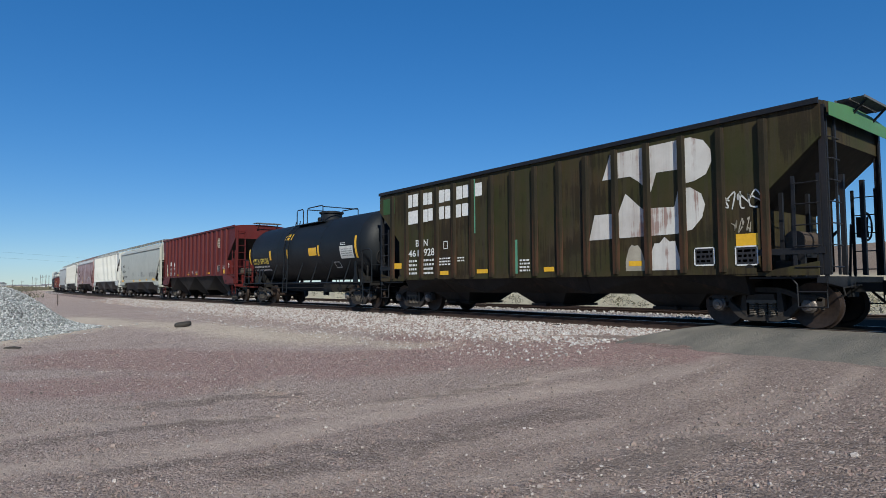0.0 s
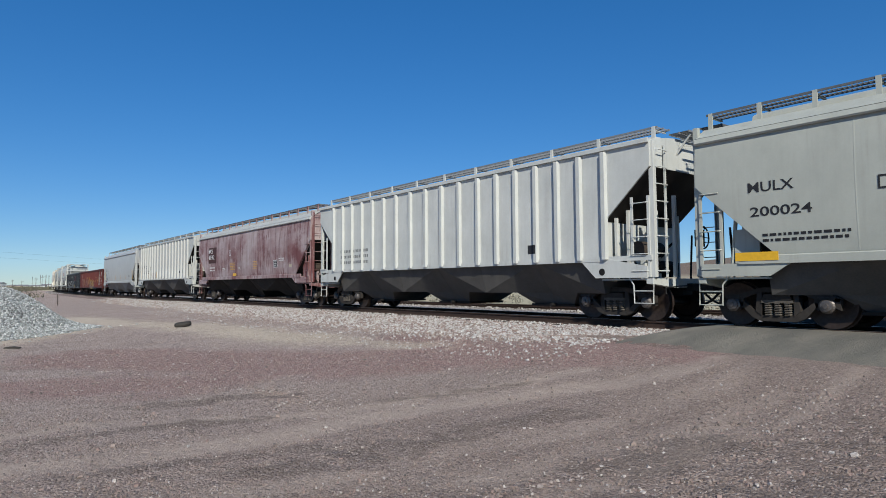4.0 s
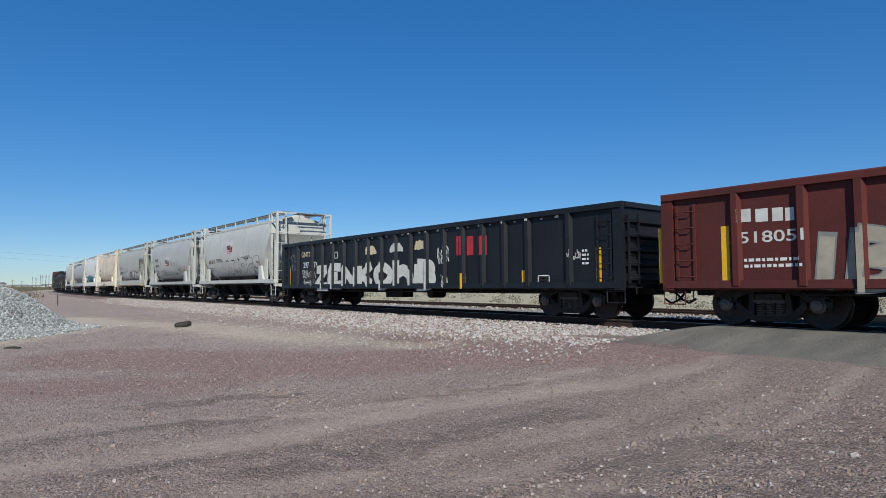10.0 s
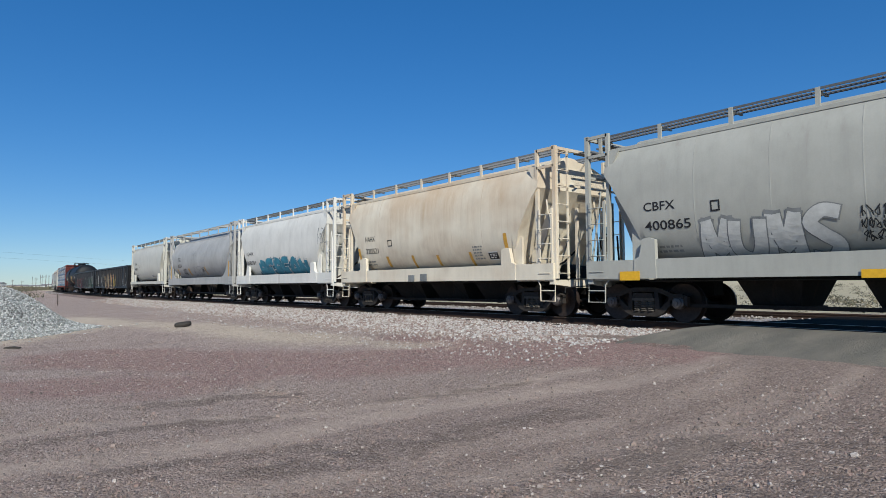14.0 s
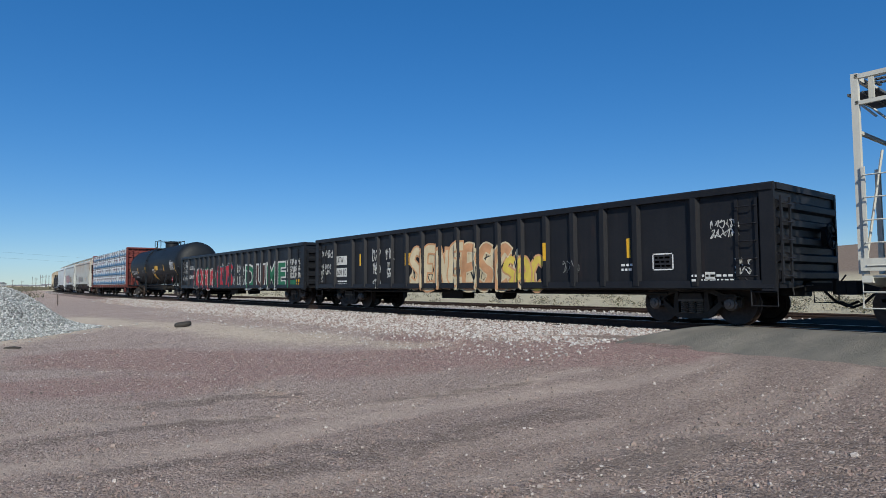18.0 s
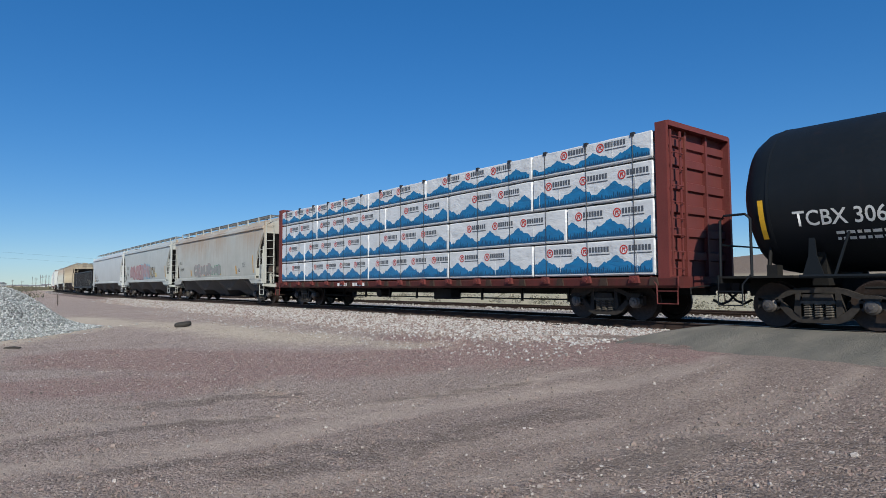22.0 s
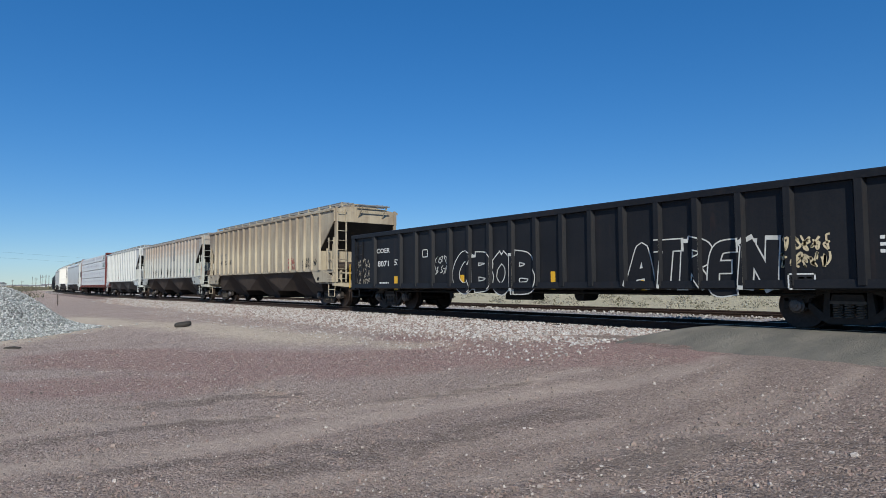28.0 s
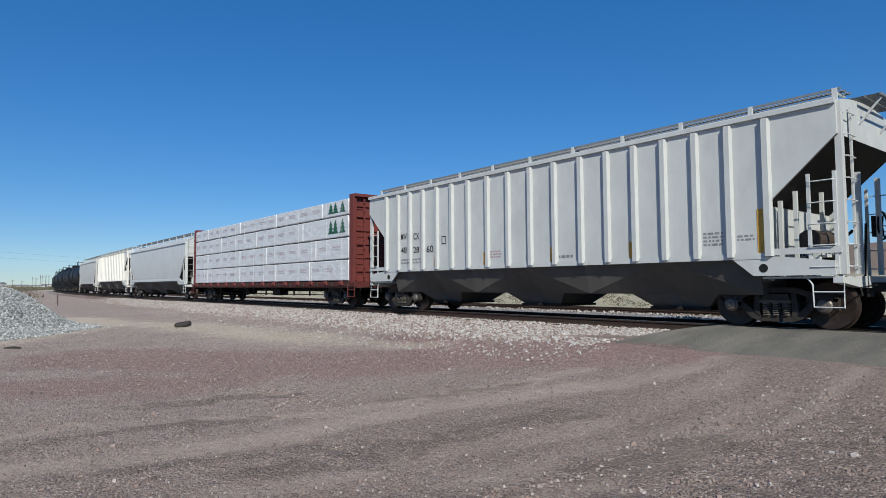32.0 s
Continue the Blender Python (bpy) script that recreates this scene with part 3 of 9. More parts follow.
def end_gear(car, half, trim, top, post_y=1.47, floor=1.05, brake=True):
    """Corner posts, ladders, platform and brake gear at both ends of a hopper car."""
    post = shared(("post", round(top, 2), trim.name), lambda: Build().prism([(-0.055, -0.05), (0.055, -0.05), (0.055, 0.05), (0.03, 0.05), (0.03, -0.02), (-0.03, -0.02), (-0.03, 0.05), (-0.055, 0.05)], floor, top, "z").mesh("corner_post", trim))
    lad = shared(("lad", round(top, 2), trim.name), lambda: ladder_mesh(top - floor - 0.05, 0.42, 8))
    low = shared(("lowlad", trim.name), lambda: ladder_mesh(1.88, 0.44, 5))
    inner = shared(("inner", trim.name), lambda: Build().box(-0.04, 0.04, -0.04, 0.04, 1.05, 3.0).mesh("end_post", trim))
    plat = shared(("plat", trim.name), lambda: Build().prism([(-1.55, 1.02), (1.55, 1.02), (1.55, 0.90), (0.6, 0.80), (-0.6, 0.80), (-1.55, 0.90)], 0.0, 0.16, "x").box(-1.25, 0.0, -1.52, 1.52, 0.985, 1.02).mesh("end_platform", trim))
    for e in (-1, 1):
        turn = 0 if e > 0 else 180
        p = part("end_platform", plat, car)
        p.matrix_basis = pose(e * (half - 0.16), 0, 0, 0, 0, turn)
        for y in (-1, 1):
            o = part("corner_post", post, car)
            o.matrix_basis = pose(e * half, y * post_y, 0, 0, 0, 0 if y < 0 else 180)
            o = part("end_post", inner, car)
            o.matrix_basis = pose(e * (half - 0.02), y * 0.55, 0)
        # ladder on the end, turned outwards, and a short one on the side
        o = part("end_ladder", lad, car, mat=trim)
        o.matrix_basis = pose(e * (half + 0.03), -1.44 if e > 0 else 1.44, floor, 0, 0, 90 if e > 0 else -90)
        for y in (-1, 1):
            o = part("side_ladder", low, car, mat=trim)
            x = e * half - (0.5 if e * y < 0 else -0.06) * 1
            x = half - 0.52 if e > 0 else -half + 0.08
            o.matrix_basis = pose(x if y < 0 else x + 0.44, y * 1.52, floor, 0, 0, 0 if y < 0 else 180)
        gear = part("brake_rigging", shared("rig", rigging_mesh), car)
        gear.matrix_basis = pose(e * (half - 0.75), 0, 1.02, 0, 0, turn)
    if brake:
        o = part("brake_wheel", shared("brake", brake_wheel_mesh), car)
        o.matrix_basis = pose(half - 0.02, 0.75, 2.05)


def rigging_mesh():
    b = Build()
    b.disc(0.1, -0.35, 0.25, 0.28, 0.17, 14)
    b.box(-0.35, 0.0, 0.45, 0.85, 0.05, 0.42)
    b.tube([(-0.5, -0.9, 0.1), (0.2, -0.5, 0.5), (0.5, -0.2, 0.9)], 0.03)
    b.tube([(0.4, 0.7, 0.0), (0.45, 0.72, 1.1)], 0.025)
    b.tube([(-0.4, -1.1, 0.05), (-0.1, -1.05, 0.45), (0.3, -1.0, 0.05)], 0.022)
    b.box(-0.2, 0.15, -1.35, -1.1, 0.0, 0.3)
    return b.mesh("brake_rigging", BLACKENED)


def grating_mesh(length, width, pitch=0.085):
    b = Build()
    for y in (-width / 2, 0.0, width / 2):
        b.box(-length / 2, length / 2, y - 0.012, y + 0.012, -0.045, 0.0)
    k = int(length / pitch)
    for i in range(k):
        x = -length / 2 + (i + 0.5) * length / k
        b.add([(x - 0.018, -width / 2, -0.002), (x - 0.006, -width / 2, -0.002), (x - 0.006, width / 2, -0.002), (x - 0.018, width / 2, -0.002), (x + 0.018, -width / 2, -0.042), (x + 0.018, width / 2, -0.042)], [(0, 1, 2, 3), (0, 3, 5, 4), (1, 4, 5, 2)])
    return b.mesh("running_board", GRATE)


def roof_walk(car, half, trim, z, roof, bays=9, y=0.86, grate=None):
    """Running boards along both edges of the roof, on uprights, with end platforms."""
    g = grate or GRATE
    board = shared(("board", round(half, 2), g.name), lambda: grating_mesh(2 * half - 0.1, 0.52))
    up = shared(("up", round(z - roof, 2), trim.name), lambda: Build().box(-0.045, 0.045, -0.02, 0.02, roof - z - 0.1, 0.0).box(-0.025, 0.025, 0.0, 0.50, -0.10, -0.07).mesh("walk_bracket", trim))
    cross = shared(("cross", g.name), lambda: grating_mesh(1.5, 0.50, 0.10))
    for s in (-1, 1):
        o = part("running_board", board, car, mat=g)
        o.matrix_basis = pose(0, s * y, z)
        for i in range(bays):
            x = -half + 0.15 + (2 * half - 0.3) * i / (bays - 1)
            o = part("walk_bracket", up, car)
            o.matrix_basis = pose(x, s * (y + 0.27), z, 0, 0, 0 if s < 0 else 180)
        o = part("end_walk", cross, car, mat=g)
        o.matrix_basis = pose(s * (half + 0.16), 0.2, z - 0.10, 0, 0, 90)
        for q in (-0.4, 0.8):
            part("walk_brace", Build().tube([(s * half, q, z - 0.6), (s * (half + 0.38), q, z - 0.16)], 0.025).mesh("walk_brace", trim), car)


def hatch_trough(car, half, mat, z):
    b = Build()
    b.prism([(-0.40, z), (0.40, z), (0.34, z + 0.16), (0.2, z + 0.22), (-0.2, z + 0.22), (-0.34, z + 0.16)], -half + 0.7, half - 0.7, "x")
    part("hatch_cover", b.mesh("hatch_cover", mat), car)


# ---- the shapes of the bodies ----
def flat_side(z):
    return 1.58


def bowed_side(z):
    return 1.60 - 0.075 * abs((z - 2.75) / 1.35) ** 2.2


def round_side(z):
    u = min(0.999, abs((z - 2.92) / 1.78))
    return 1.60 * (1 - u ** 2.7) ** (1 / 2.7)


def barrel_side(z):
    u = min(0.999, abs((z - 2.72) / 1.56))
    return 1.58 * (1 - u ** 2.15) ** (1 / 2.15)


def low_edge(x, half, cut):
    d = half - abs(x)
    if d >= cut[-1][0]:
        return cut[-1][1]
    for (a, p), (b, q) in zip(cut, cut[1:]):
        if d <= b:
            return p + (q - p) * (d - a) / max(1e-6, b - a)
    return cut[-1][1]


def hull_mesh(half, side, eave, ridge, cut, mat, end=None):
    """A hopper body: sides after the side's curve, sloped ends after the cut, a crowned roof."""
    end = half if end is None else end
    xs = sorted({round(e * (end - a), 4) for e in (-1, 1) for a in [c[0] for c in cut]} | {round(e * end, 4) for e in (-1, 1)} | {round(-end + 2 * end * i / 24, 4) for i in range(25)})
    rings = []
    for x in xs:
        z0 = low_edge(x, end, cut)
        zs = [z0 + (eave - z0) * i / 12 for i in range(13)]
        right = [(x, -side(z), z) for z in zs]
        top = [(x, -side(eave) * (1 - i / 6), eave + (ridge - eave) * (1 - (1 - i / 6) ** 2)) for i in range(1, 6)]
        ring = right + top + [(x, 0, ridge)] + [(a, -b, c) for a, b, c in top[::-1]] + [(a, -b, c) for a, b, c in right[::-1]]
        rings.append(ring)
    return Build().rings(rings).mesh("body", mat, True)


def bay_mesh(span, gap, z1, z0, y1, mid, mat):
    """One hopper bay: side sheets that fold inwards to the middle of the bay and down to the chute, with open air between the chutes."""
    h, k, q = span / 2 - 0.004, span / 2 - gap * 0.37, span / 2 - gap / 2
    yc, ys, yk, yb = y1 * 0.975, y1 * 0.84, y1 * 0.52, min(0.70, y1 * 0.46)
    ym = ys + (yk - ys) * (1 - k / h)
    rows = [(-h, y1, z1), (0, yc, z1), (h, y1, z1), (-h, ys, mid), (-k, ym, mid), (0, yk, mid), (k, ym, mid), (h, ys, mid), (-q, yb, z0), (0, yb * 0.9, z0), (q, yb, z0)]
    v = [(x, -y, z) for x, y, z in rows] + rows
    near = [(0, 1, 3), (1, 5, 4), (1, 4, 3), (1, 2, 7), (1, 7, 6), (1, 6, 5), (4, 5, 9, 8), (5, 6, 10, 9)]
    across = [(3, 4), (4, 8), (8, 9), (9, 10), (10, 6), (6, 7), (7, 2), (2, 1), (1, 0), (0, 3)]
    f = near + [tuple(a + 11 for a in t[::-1]) for t in near] + [(a, b, b + 11, a + 11) for a, b in across]
    return Build().add(v, f).mesh("hopper_bay", mat)


def outlet_mesh(q, yb, z0):
    return Build().box(-q - 0.06, q + 0.06, -yb - 0.06, yb + 0.06, z0 - 0.07, z0 - 0.003).disc(0.1, -yb - 0.25, -yb - 0.06, z0 - 0.03, 0.05, 8).mesh("outlet_gate", UNDER)


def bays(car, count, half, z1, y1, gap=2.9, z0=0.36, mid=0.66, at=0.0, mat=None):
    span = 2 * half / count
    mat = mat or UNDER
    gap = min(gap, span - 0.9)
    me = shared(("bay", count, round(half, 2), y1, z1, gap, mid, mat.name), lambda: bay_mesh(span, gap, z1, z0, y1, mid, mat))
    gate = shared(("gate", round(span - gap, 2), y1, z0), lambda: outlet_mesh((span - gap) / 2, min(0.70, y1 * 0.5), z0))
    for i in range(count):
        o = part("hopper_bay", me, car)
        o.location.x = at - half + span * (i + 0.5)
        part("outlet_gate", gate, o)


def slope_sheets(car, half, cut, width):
    """Slope sheets under both ends of a hopper; near-black colour carries soot and shade."""
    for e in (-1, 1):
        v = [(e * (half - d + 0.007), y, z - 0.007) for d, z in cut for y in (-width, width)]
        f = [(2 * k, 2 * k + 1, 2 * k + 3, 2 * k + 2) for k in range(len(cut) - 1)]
        part("slope_sheet", Build().add(v, [q[::e] for q in f]).mesh("slope_sheet", UNDER), car, "sloping end sheet blackened by soot and painted shade")


RIB_CUT = [(0.0, 3.60), (1.27, 2.42), (1.28, 1.36)]


def rib_hopper(label, s, length, paint, posts=13, trim=None, roof=4.50, walk=True, under=None, bracket=9, low=1.44, first=None, post_mat=None, eave=4.22, board=4.61, grate=None):
    half = length / 2
    trim = trim or paint
    car = start_car("covered_hopper", label, s, half)
    cut = RIB_CUT[:2] + [(1.28, low + 0.06)]
    part("body", hull_mesh(half, flat_side, eave, roof - 0.1 if walk else eave + 0.11, cut, paint), car)
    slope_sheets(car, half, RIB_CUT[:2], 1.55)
    for y in (-1, 1):
        part("side_plate", Build().box(-half + 1.22, half - 1.22, *sorted((y * 1.61, y * 1.585)), low, low + 0.12).mesh("side_plate", paint), car)
    for y in (-1, 1):
        part("top_chord", Build().prism([(y * 1.585, eave - 0.07), (y * 1.645, eave - 0.07), (y * 1.645, eave + 0.02), (y * 1.585, eave + 0.05)][::-y], -half, half, "x").mesh("top_chord", trim), car)
    rib = shared(("rib", paint.name, low), lambda: Build().prism([(-0.085, 0), (-0.055, -0.09), (0.055, -0.09), (0.085, 0)], low + 0.05, eave - 0.10, "z").mesh("side_post", paint))
    end = half - 1.33
    spots = [-end + 2 * end * i / (posts - 1) for i in range(posts)]
    if first is not None:
        spots = [first[0] + first[1] * i for i in range(posts)]
    if posts == 18:   # wider panels amidships
        spots = [e * half / 7.95 * x for x in (0.43, 1.30, 2.17, 2.97, 3.74, 4.50, 5.25, 5.97, 6.72) for e in (-1, 1)]
    for x in spots:
        for y in (-1, 1):
            o = part("side_post", rib, car, mat=post_mat)
            o.matrix_basis = pose(x, y * 1.582, 0, 0, 0, 0 if y < 0 else 180)
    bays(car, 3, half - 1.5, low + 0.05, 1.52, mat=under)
    for e in (-1, 1):
        b = Build().prism([(e * (half - 2.0), low + 0.04), (e * (half - 1.1), low + 0.04), (e * (half - 0.1), 1.30), (e * (half - 0.1), 1.04), (e * (half - 1.55), 1.04)], -1.60, -1.56)
        part("jacking_plate", b.mesh("jacking_plate", paint), car)
        part("jacking_hole", Build().disc(e * (half - 1.35), -1.606, -1.601, 1.19, 0.085, 14).mesh("jacking_hole", BLACKENED), car)
        for q, y in ((1.12, -1.3), (0.92, -1.1), (0.85, 0.0), (0.92, 1.1)):
            part("end_brace", Build().box(e * (half - q) - 0.035, e * (half - q) + 0.035, y - 0.035, y + 0.035, 1.02, 3.55 - 0.93 * q).mesh("end_brace", trim), car)
        part("end_rail", Build().box(*sorted((e * (half - 1.28), e * half)), -1.57, -1.53, 1.44, 1.56).mesh("end_rail", trim), car)
    part("air_reservoir", Build().disc(half - 0.72, -1.05, -0.15, 1.72, 0.21, 16).mesh("air_reservoir", UNDER_BROWN, False), car, "grimy dark air tank")
    part("reservoir_bracket", Build().box(half - 0.86, half - 0.58, -0.95, -0.85, 1.0, 1.55).box(half - 0.86, half - 0.58, -0.35, -0.25, 1.0, 1.55).box(half - 0.86, half - 0.58, -0.9, -0.3, 1.40, 1.48).mesh("reservoir_bracket", trim), car)
    running_gear(car, half + 0.05, half - 1.38, trim, stub=True)
    end_gear(car, half, trim, 4.2)
    if walk:
        hatch_trough(car, half, paint, roof - 0.1)
        roof_walk(car, half, trim, board, 4.35, bracket, grate=grate)
    else:
        for e in (-1, 1):
            o = part("end_walk", shared(("cross", GRATE.name), lambda: grating_mesh(1.5, 0.50, 0.10)), car)
            o.matrix_basis = pose(e * (half + 0.16), 0.25, eave + 0.20, 0, 0, 90)
            for q in (-0.3, 0.8):
                part("walk_brace", Build().tube([(e * half, q, eave - 0.22), (e * (half + 0.38), q, eave + 0.16)], 0.025).mesh("walk_brace", BLACKENED), car)
    return car


def seams(car, half, side, z0, z1, mat, count):
    """Upright weld seams where the side sheets meet."""
    def make(y):
        zs = [z0 + (z1 - z0) * i / 14 for i in range(15)]
        v = [(x, y * (side(z) + 0.0015 * k + 0.0005), z) for z in zs for x, k in ((-0.014, 0), (-0.007, 1), (0.007, 1), (0.014, 0))]
        f = [(4 * i + k, 4 * i + k + 1, 4 * i + k + 5, 4 * i + k + 4) for i in range(14) for k in range(3)]
        return Build().add(v, f if y < 0 else [q[::-1] for q in f]).mesh("weld_seam", mat)
    for y in (-1, 1):
        me = shared(("seam", y, round(side(2.0), 4), mat.name, z0), lambda: make(y))
        for i in range(count):
            part("weld_seam", me, car).location.x = (2 * half - 4.2) * ((i + 0.5) / count - 0.5)


BOW_CUT = [(0.0, 2.95), (1.62, 1.42)]
ARCH_CUT = [(0.0, 3.62), (0.16, 3.43), (0.75, 2.62), (0.95, 2.25), (1.03, 1.85), (1.05, 1.42)]


def smooth_hopper(label, s, length, paint, trim=None, sill=None, count=3, walk=True, grate=None, bracket=10, cut=BOW_CUT, gap=2.9, cap=None, under=None):
    half = length / 2
    trim = trim or paint
    car = start_car("covered_hopper", label, s, half)
    part("body", hull_mesh(half, bowed_side, 3.94, 4.45, cut, paint), car)
    seams(car, half, bowed_side, 1.46, 3.85, paint, 6)
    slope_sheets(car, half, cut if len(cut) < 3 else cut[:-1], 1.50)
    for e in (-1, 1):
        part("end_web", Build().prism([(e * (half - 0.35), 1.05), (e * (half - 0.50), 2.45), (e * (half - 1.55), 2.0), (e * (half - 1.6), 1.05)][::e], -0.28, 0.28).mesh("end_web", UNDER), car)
    part("side_sill", Build().prism([(-1.60, 1.45), (-1.63, 1.43), (-1.63, 1.28), (-1.45, 1.28), (-1.45, 1.33), (-1.58, 1.34), (-1.58, 1.45)], -half + 0.9, half - 0.9, "x").prism([(1.60, 1.45), (1.63, 1.43), (1.63, 1.28), (1.45, 1.28), (1.45, 1.33), (1.58, 1.34), (1.58, 1.45)], -half + 0.9, half - 0.9, "x").mesh("side_sill", sill or paint), car)
    part("top_chord", Build().prism([(-1.48, 3.85), (-1.61, 3.85), (-1.63, 3.88), (-1.60, 3.97), (-1.48, 4.03)], -half + 0.02, half - 0.02, "x").prism([(1.48, 3.85), (1.61, 3.85), (1.63, 3.88), (1.60, 3.97), (1.48, 4.03)], -half + 0.02, half - 0.02, "x").mesh("top_chord", cap or paint), car)
    for y in (-1, 1):
        part("roof_edge", Build().prism([(y * 1.47, 4.005), (y * 1.56, 4.0), (y * 1.20, 4.24), (y * 1.10, 4.24)][::-y], -half + 0.02, half - 0.02, "x").mesh("roof_edge", cap or paint), car)
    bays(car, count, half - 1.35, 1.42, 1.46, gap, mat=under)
    for e in (-1, 1):
        part("jacking_plate", Build().prism([(e * (half - 1.9), 1.30), (e * (half - 0.1), 1.30), (e * (half - 0.1), 1.04), (e * (half - 1.5), 1.04)], -1.60, -1.56).mesh("jacking_plate", paint), car)
        part("end_brace", Build().box(e * (half - 0.95) - 0.25, e * (half - 0.95) + 0.25, -1.35, -1.30, 1.04, 2.0).tube([(e * (half - 0.6), -1.3, 1.05), (e * (half - 0.75), -1.3, 2.6)], 0.04).mesh("end_brace", trim), car)
    part("air_reservoir", Build().disc(half - 0.72, -1.05, -0.15, 1.72, 0.21, 16).mesh("air_reservoir", UNDER_BROWN, False), car, "grimy dark air tank")
    part("reservoir_bracket", Build().box(half - 0.86, half - 0.58, -0.95, -0.85, 1.0, 1.55).box(half - 0.86, half - 0.58, -0.35, -0.25, 1.0, 1.55).box(half - 0.86, half - 0.58, -0.9, -0.3, 1.40, 1.48).mesh("reservoir_bracket", trim), car)
    running_gear(car, half + 0.05, half - 1.38, trim, stub=True)
    end_gear(car, half, trim, 4.25)
    hatch_trough(car, half, cap or paint, 4.40)
    if walk:
        roof_walk(car, half, trim, 4.60, 4.30, bracket, grate=grate)
    return car


ROUND_CUT = [(0.0, 3.55), (0.20, 3.30), (0.70, 2.45), (1.0, 1.75), (1.1, 1.20)]
BARREL_CUT = [(0.0, 3.80), (0.50, 3.20), (0.90, 2.40), (1.15, 1.90), (1.55, 1.58), (1.9, 1.46)]


def round_hopper(label, s, length, paint, trim=None, sill=None, side=round_side, count=3, grate=None, band=True, walk=True, ledge=(1.02, 1.46), gap=1.4):
    """A short hopper car with a rounded body and open frames at the ends."""
    half = length / 2
    trim = trim or paint
    car = start_car("covered_hopper", label, s, half)
    barrel = side is barrel_side
    eave = 3.95 if barrel else 4.15
    lo, hi = ledge
    part("body", hull_mesh(half, side, eave, eave + 0.3, BARREL_CUT if barrel else ROUND_CUT, paint, end=half - (0.06 if barrel else 0.55)), car)
    seams(car, half, side, 1.5, eave - 0.05, paint, 5)
    for y in (-1, 1):
        part("eave_rail", Build().prism([(y * (side(eave) - 0.02), eave - 0.03), (y * (side(eave) + 0.035), eave - 0.03), (y * (side(eave) + 0.035), eave + 0.05), (y * (side(eave) - 0.02), eave + 0.07)][::-y], -half + 0.6, half - 0.6, "x").mesh("eave_rail", paint), car)
        part("side_sill", Build().prism([(y * 1.40, hi), (y * 1.60, hi), (y * 1.60, lo), (y * 1.52, lo), (y * 1.52, hi - 0.05), (y * 1.40, hi - 0.05)][::-y], -half + 0.9, half - 0.9, "x").mesh("side_sill", sill or paint), car)
    if barrel:
        bays(car, 3, 4.65, 1.40, 1.15, 2.1, 0.42, 1.22)
        for x in (-2.2, -1.75, -1.3, 1.0, 1.45, 1.9):
            part("frame_post", Build().box(x - 0.05, x + 0.05, -1.0, -0.9, 0.50, 1.25).tube([(x, -0.95, 0.55), (x + 0.4, -0.95, 1.2)], 0.025, 5).mesh("frame_post", UNDER), car)
        part("lower_rail", Build().box(-half + 2.2, half - 2.2, -1.02, -0.92, 0.42, 0.52).mesh("lower_rail", UNDER), car)
    else:
        bays(car, count, 3.5, 1.44, 1.25, gap, 0.42, 0.95, 0.35)
        part("underframe", Build().box(-half + 1.7, half - 1.7, -1.2, 1.2, 1.0, 1.19).mesh("underframe", UNDER), car)
        part("lower_rail", Build().box(-half + 2.2, half - 2.2, -0.92, -0.84, 0.36, 0.44).mesh("lower_rail", UNDER), car)
    if band:
        part("air_pipe", Build().tube([(-half + 1.6, -1.35, 0.97), (half - 1.6, -1.35, 0.97)], 0.03).mesh("air_pipe", BLACKENED), car)
    for e in (-1, 1):
        # bolster web, slope braces and the frame of the open end
        if barrel:
            part("skirt_panel", Build().prism([(e * (half - q), z) for q, z in ((0.54, 1.2), (0.54, 3.0), (0.95, 2.25), (1.2, 1.80), (1.6, 1.52), (1.9, 1.45), (2.5, 1.44), (2.5, 1.2))][::e], -1.56, -1.53).mesh("skirt_panel", trim), car)
            part("reflector", Build().box(*sorted((e * (half - 0.72), e * (half - 0.60))), -1.568, -1.561, 1.45, 2.35).mesh("reflector", ORANGE), car)
            part("skirt_panel", Build().prism([(e * (half - q), z) for q, z in ((0.54, 1.2), (0.54, 3.0), (0.95, 2.25), (1.2, 1.80), (1.6, 1.52), (1.9, 1.45), (2.5, 1.44), (2.5, 1.2))][::e], 1.53, 1.56).mesh("skirt_panel", trim), car)
        else:
            part("bolster_web", Build().prism([(e * (half - 1.95), lo), (e * (half - 1.93), 1.90), (e * (half - 1.78), 1.95), (e * (half - 1.62), 1.93), (e * (half - 1.52), 1.52), (e * (half - 1.38), hi), (e * (half - 1.38), lo)][::e], -1.618, -1.50).mesh("bolster_web", trim), car)
            for y in (-1.42, 1.42):
                part("bolster_post", Build().box(*sorted((e * (half - 1.60), e * (half - 1.25))), y - 0.04, y + 0.04, hi - 0.1, 2.25).mesh("bolster_post", trim), car)
            for y in (-0.95, 0.0, 0.95):
                part("slope_brace", Build().prism([(e * (half - 1.45), 1.55), (e * (half - 0.60), 3.10), (e * (half - 0.42), 3.10), (e * (half - 1.15), 1.35)], y - 0.03, y + 0.03).mesh("slope_brace", trim), car)
        part("end_sill", Build().box(*sorted((e * (half - 0.9), e * half)), -1.60, -1.50, lo, hi).mesh("end_sill", trim), car)
        ef = Build()
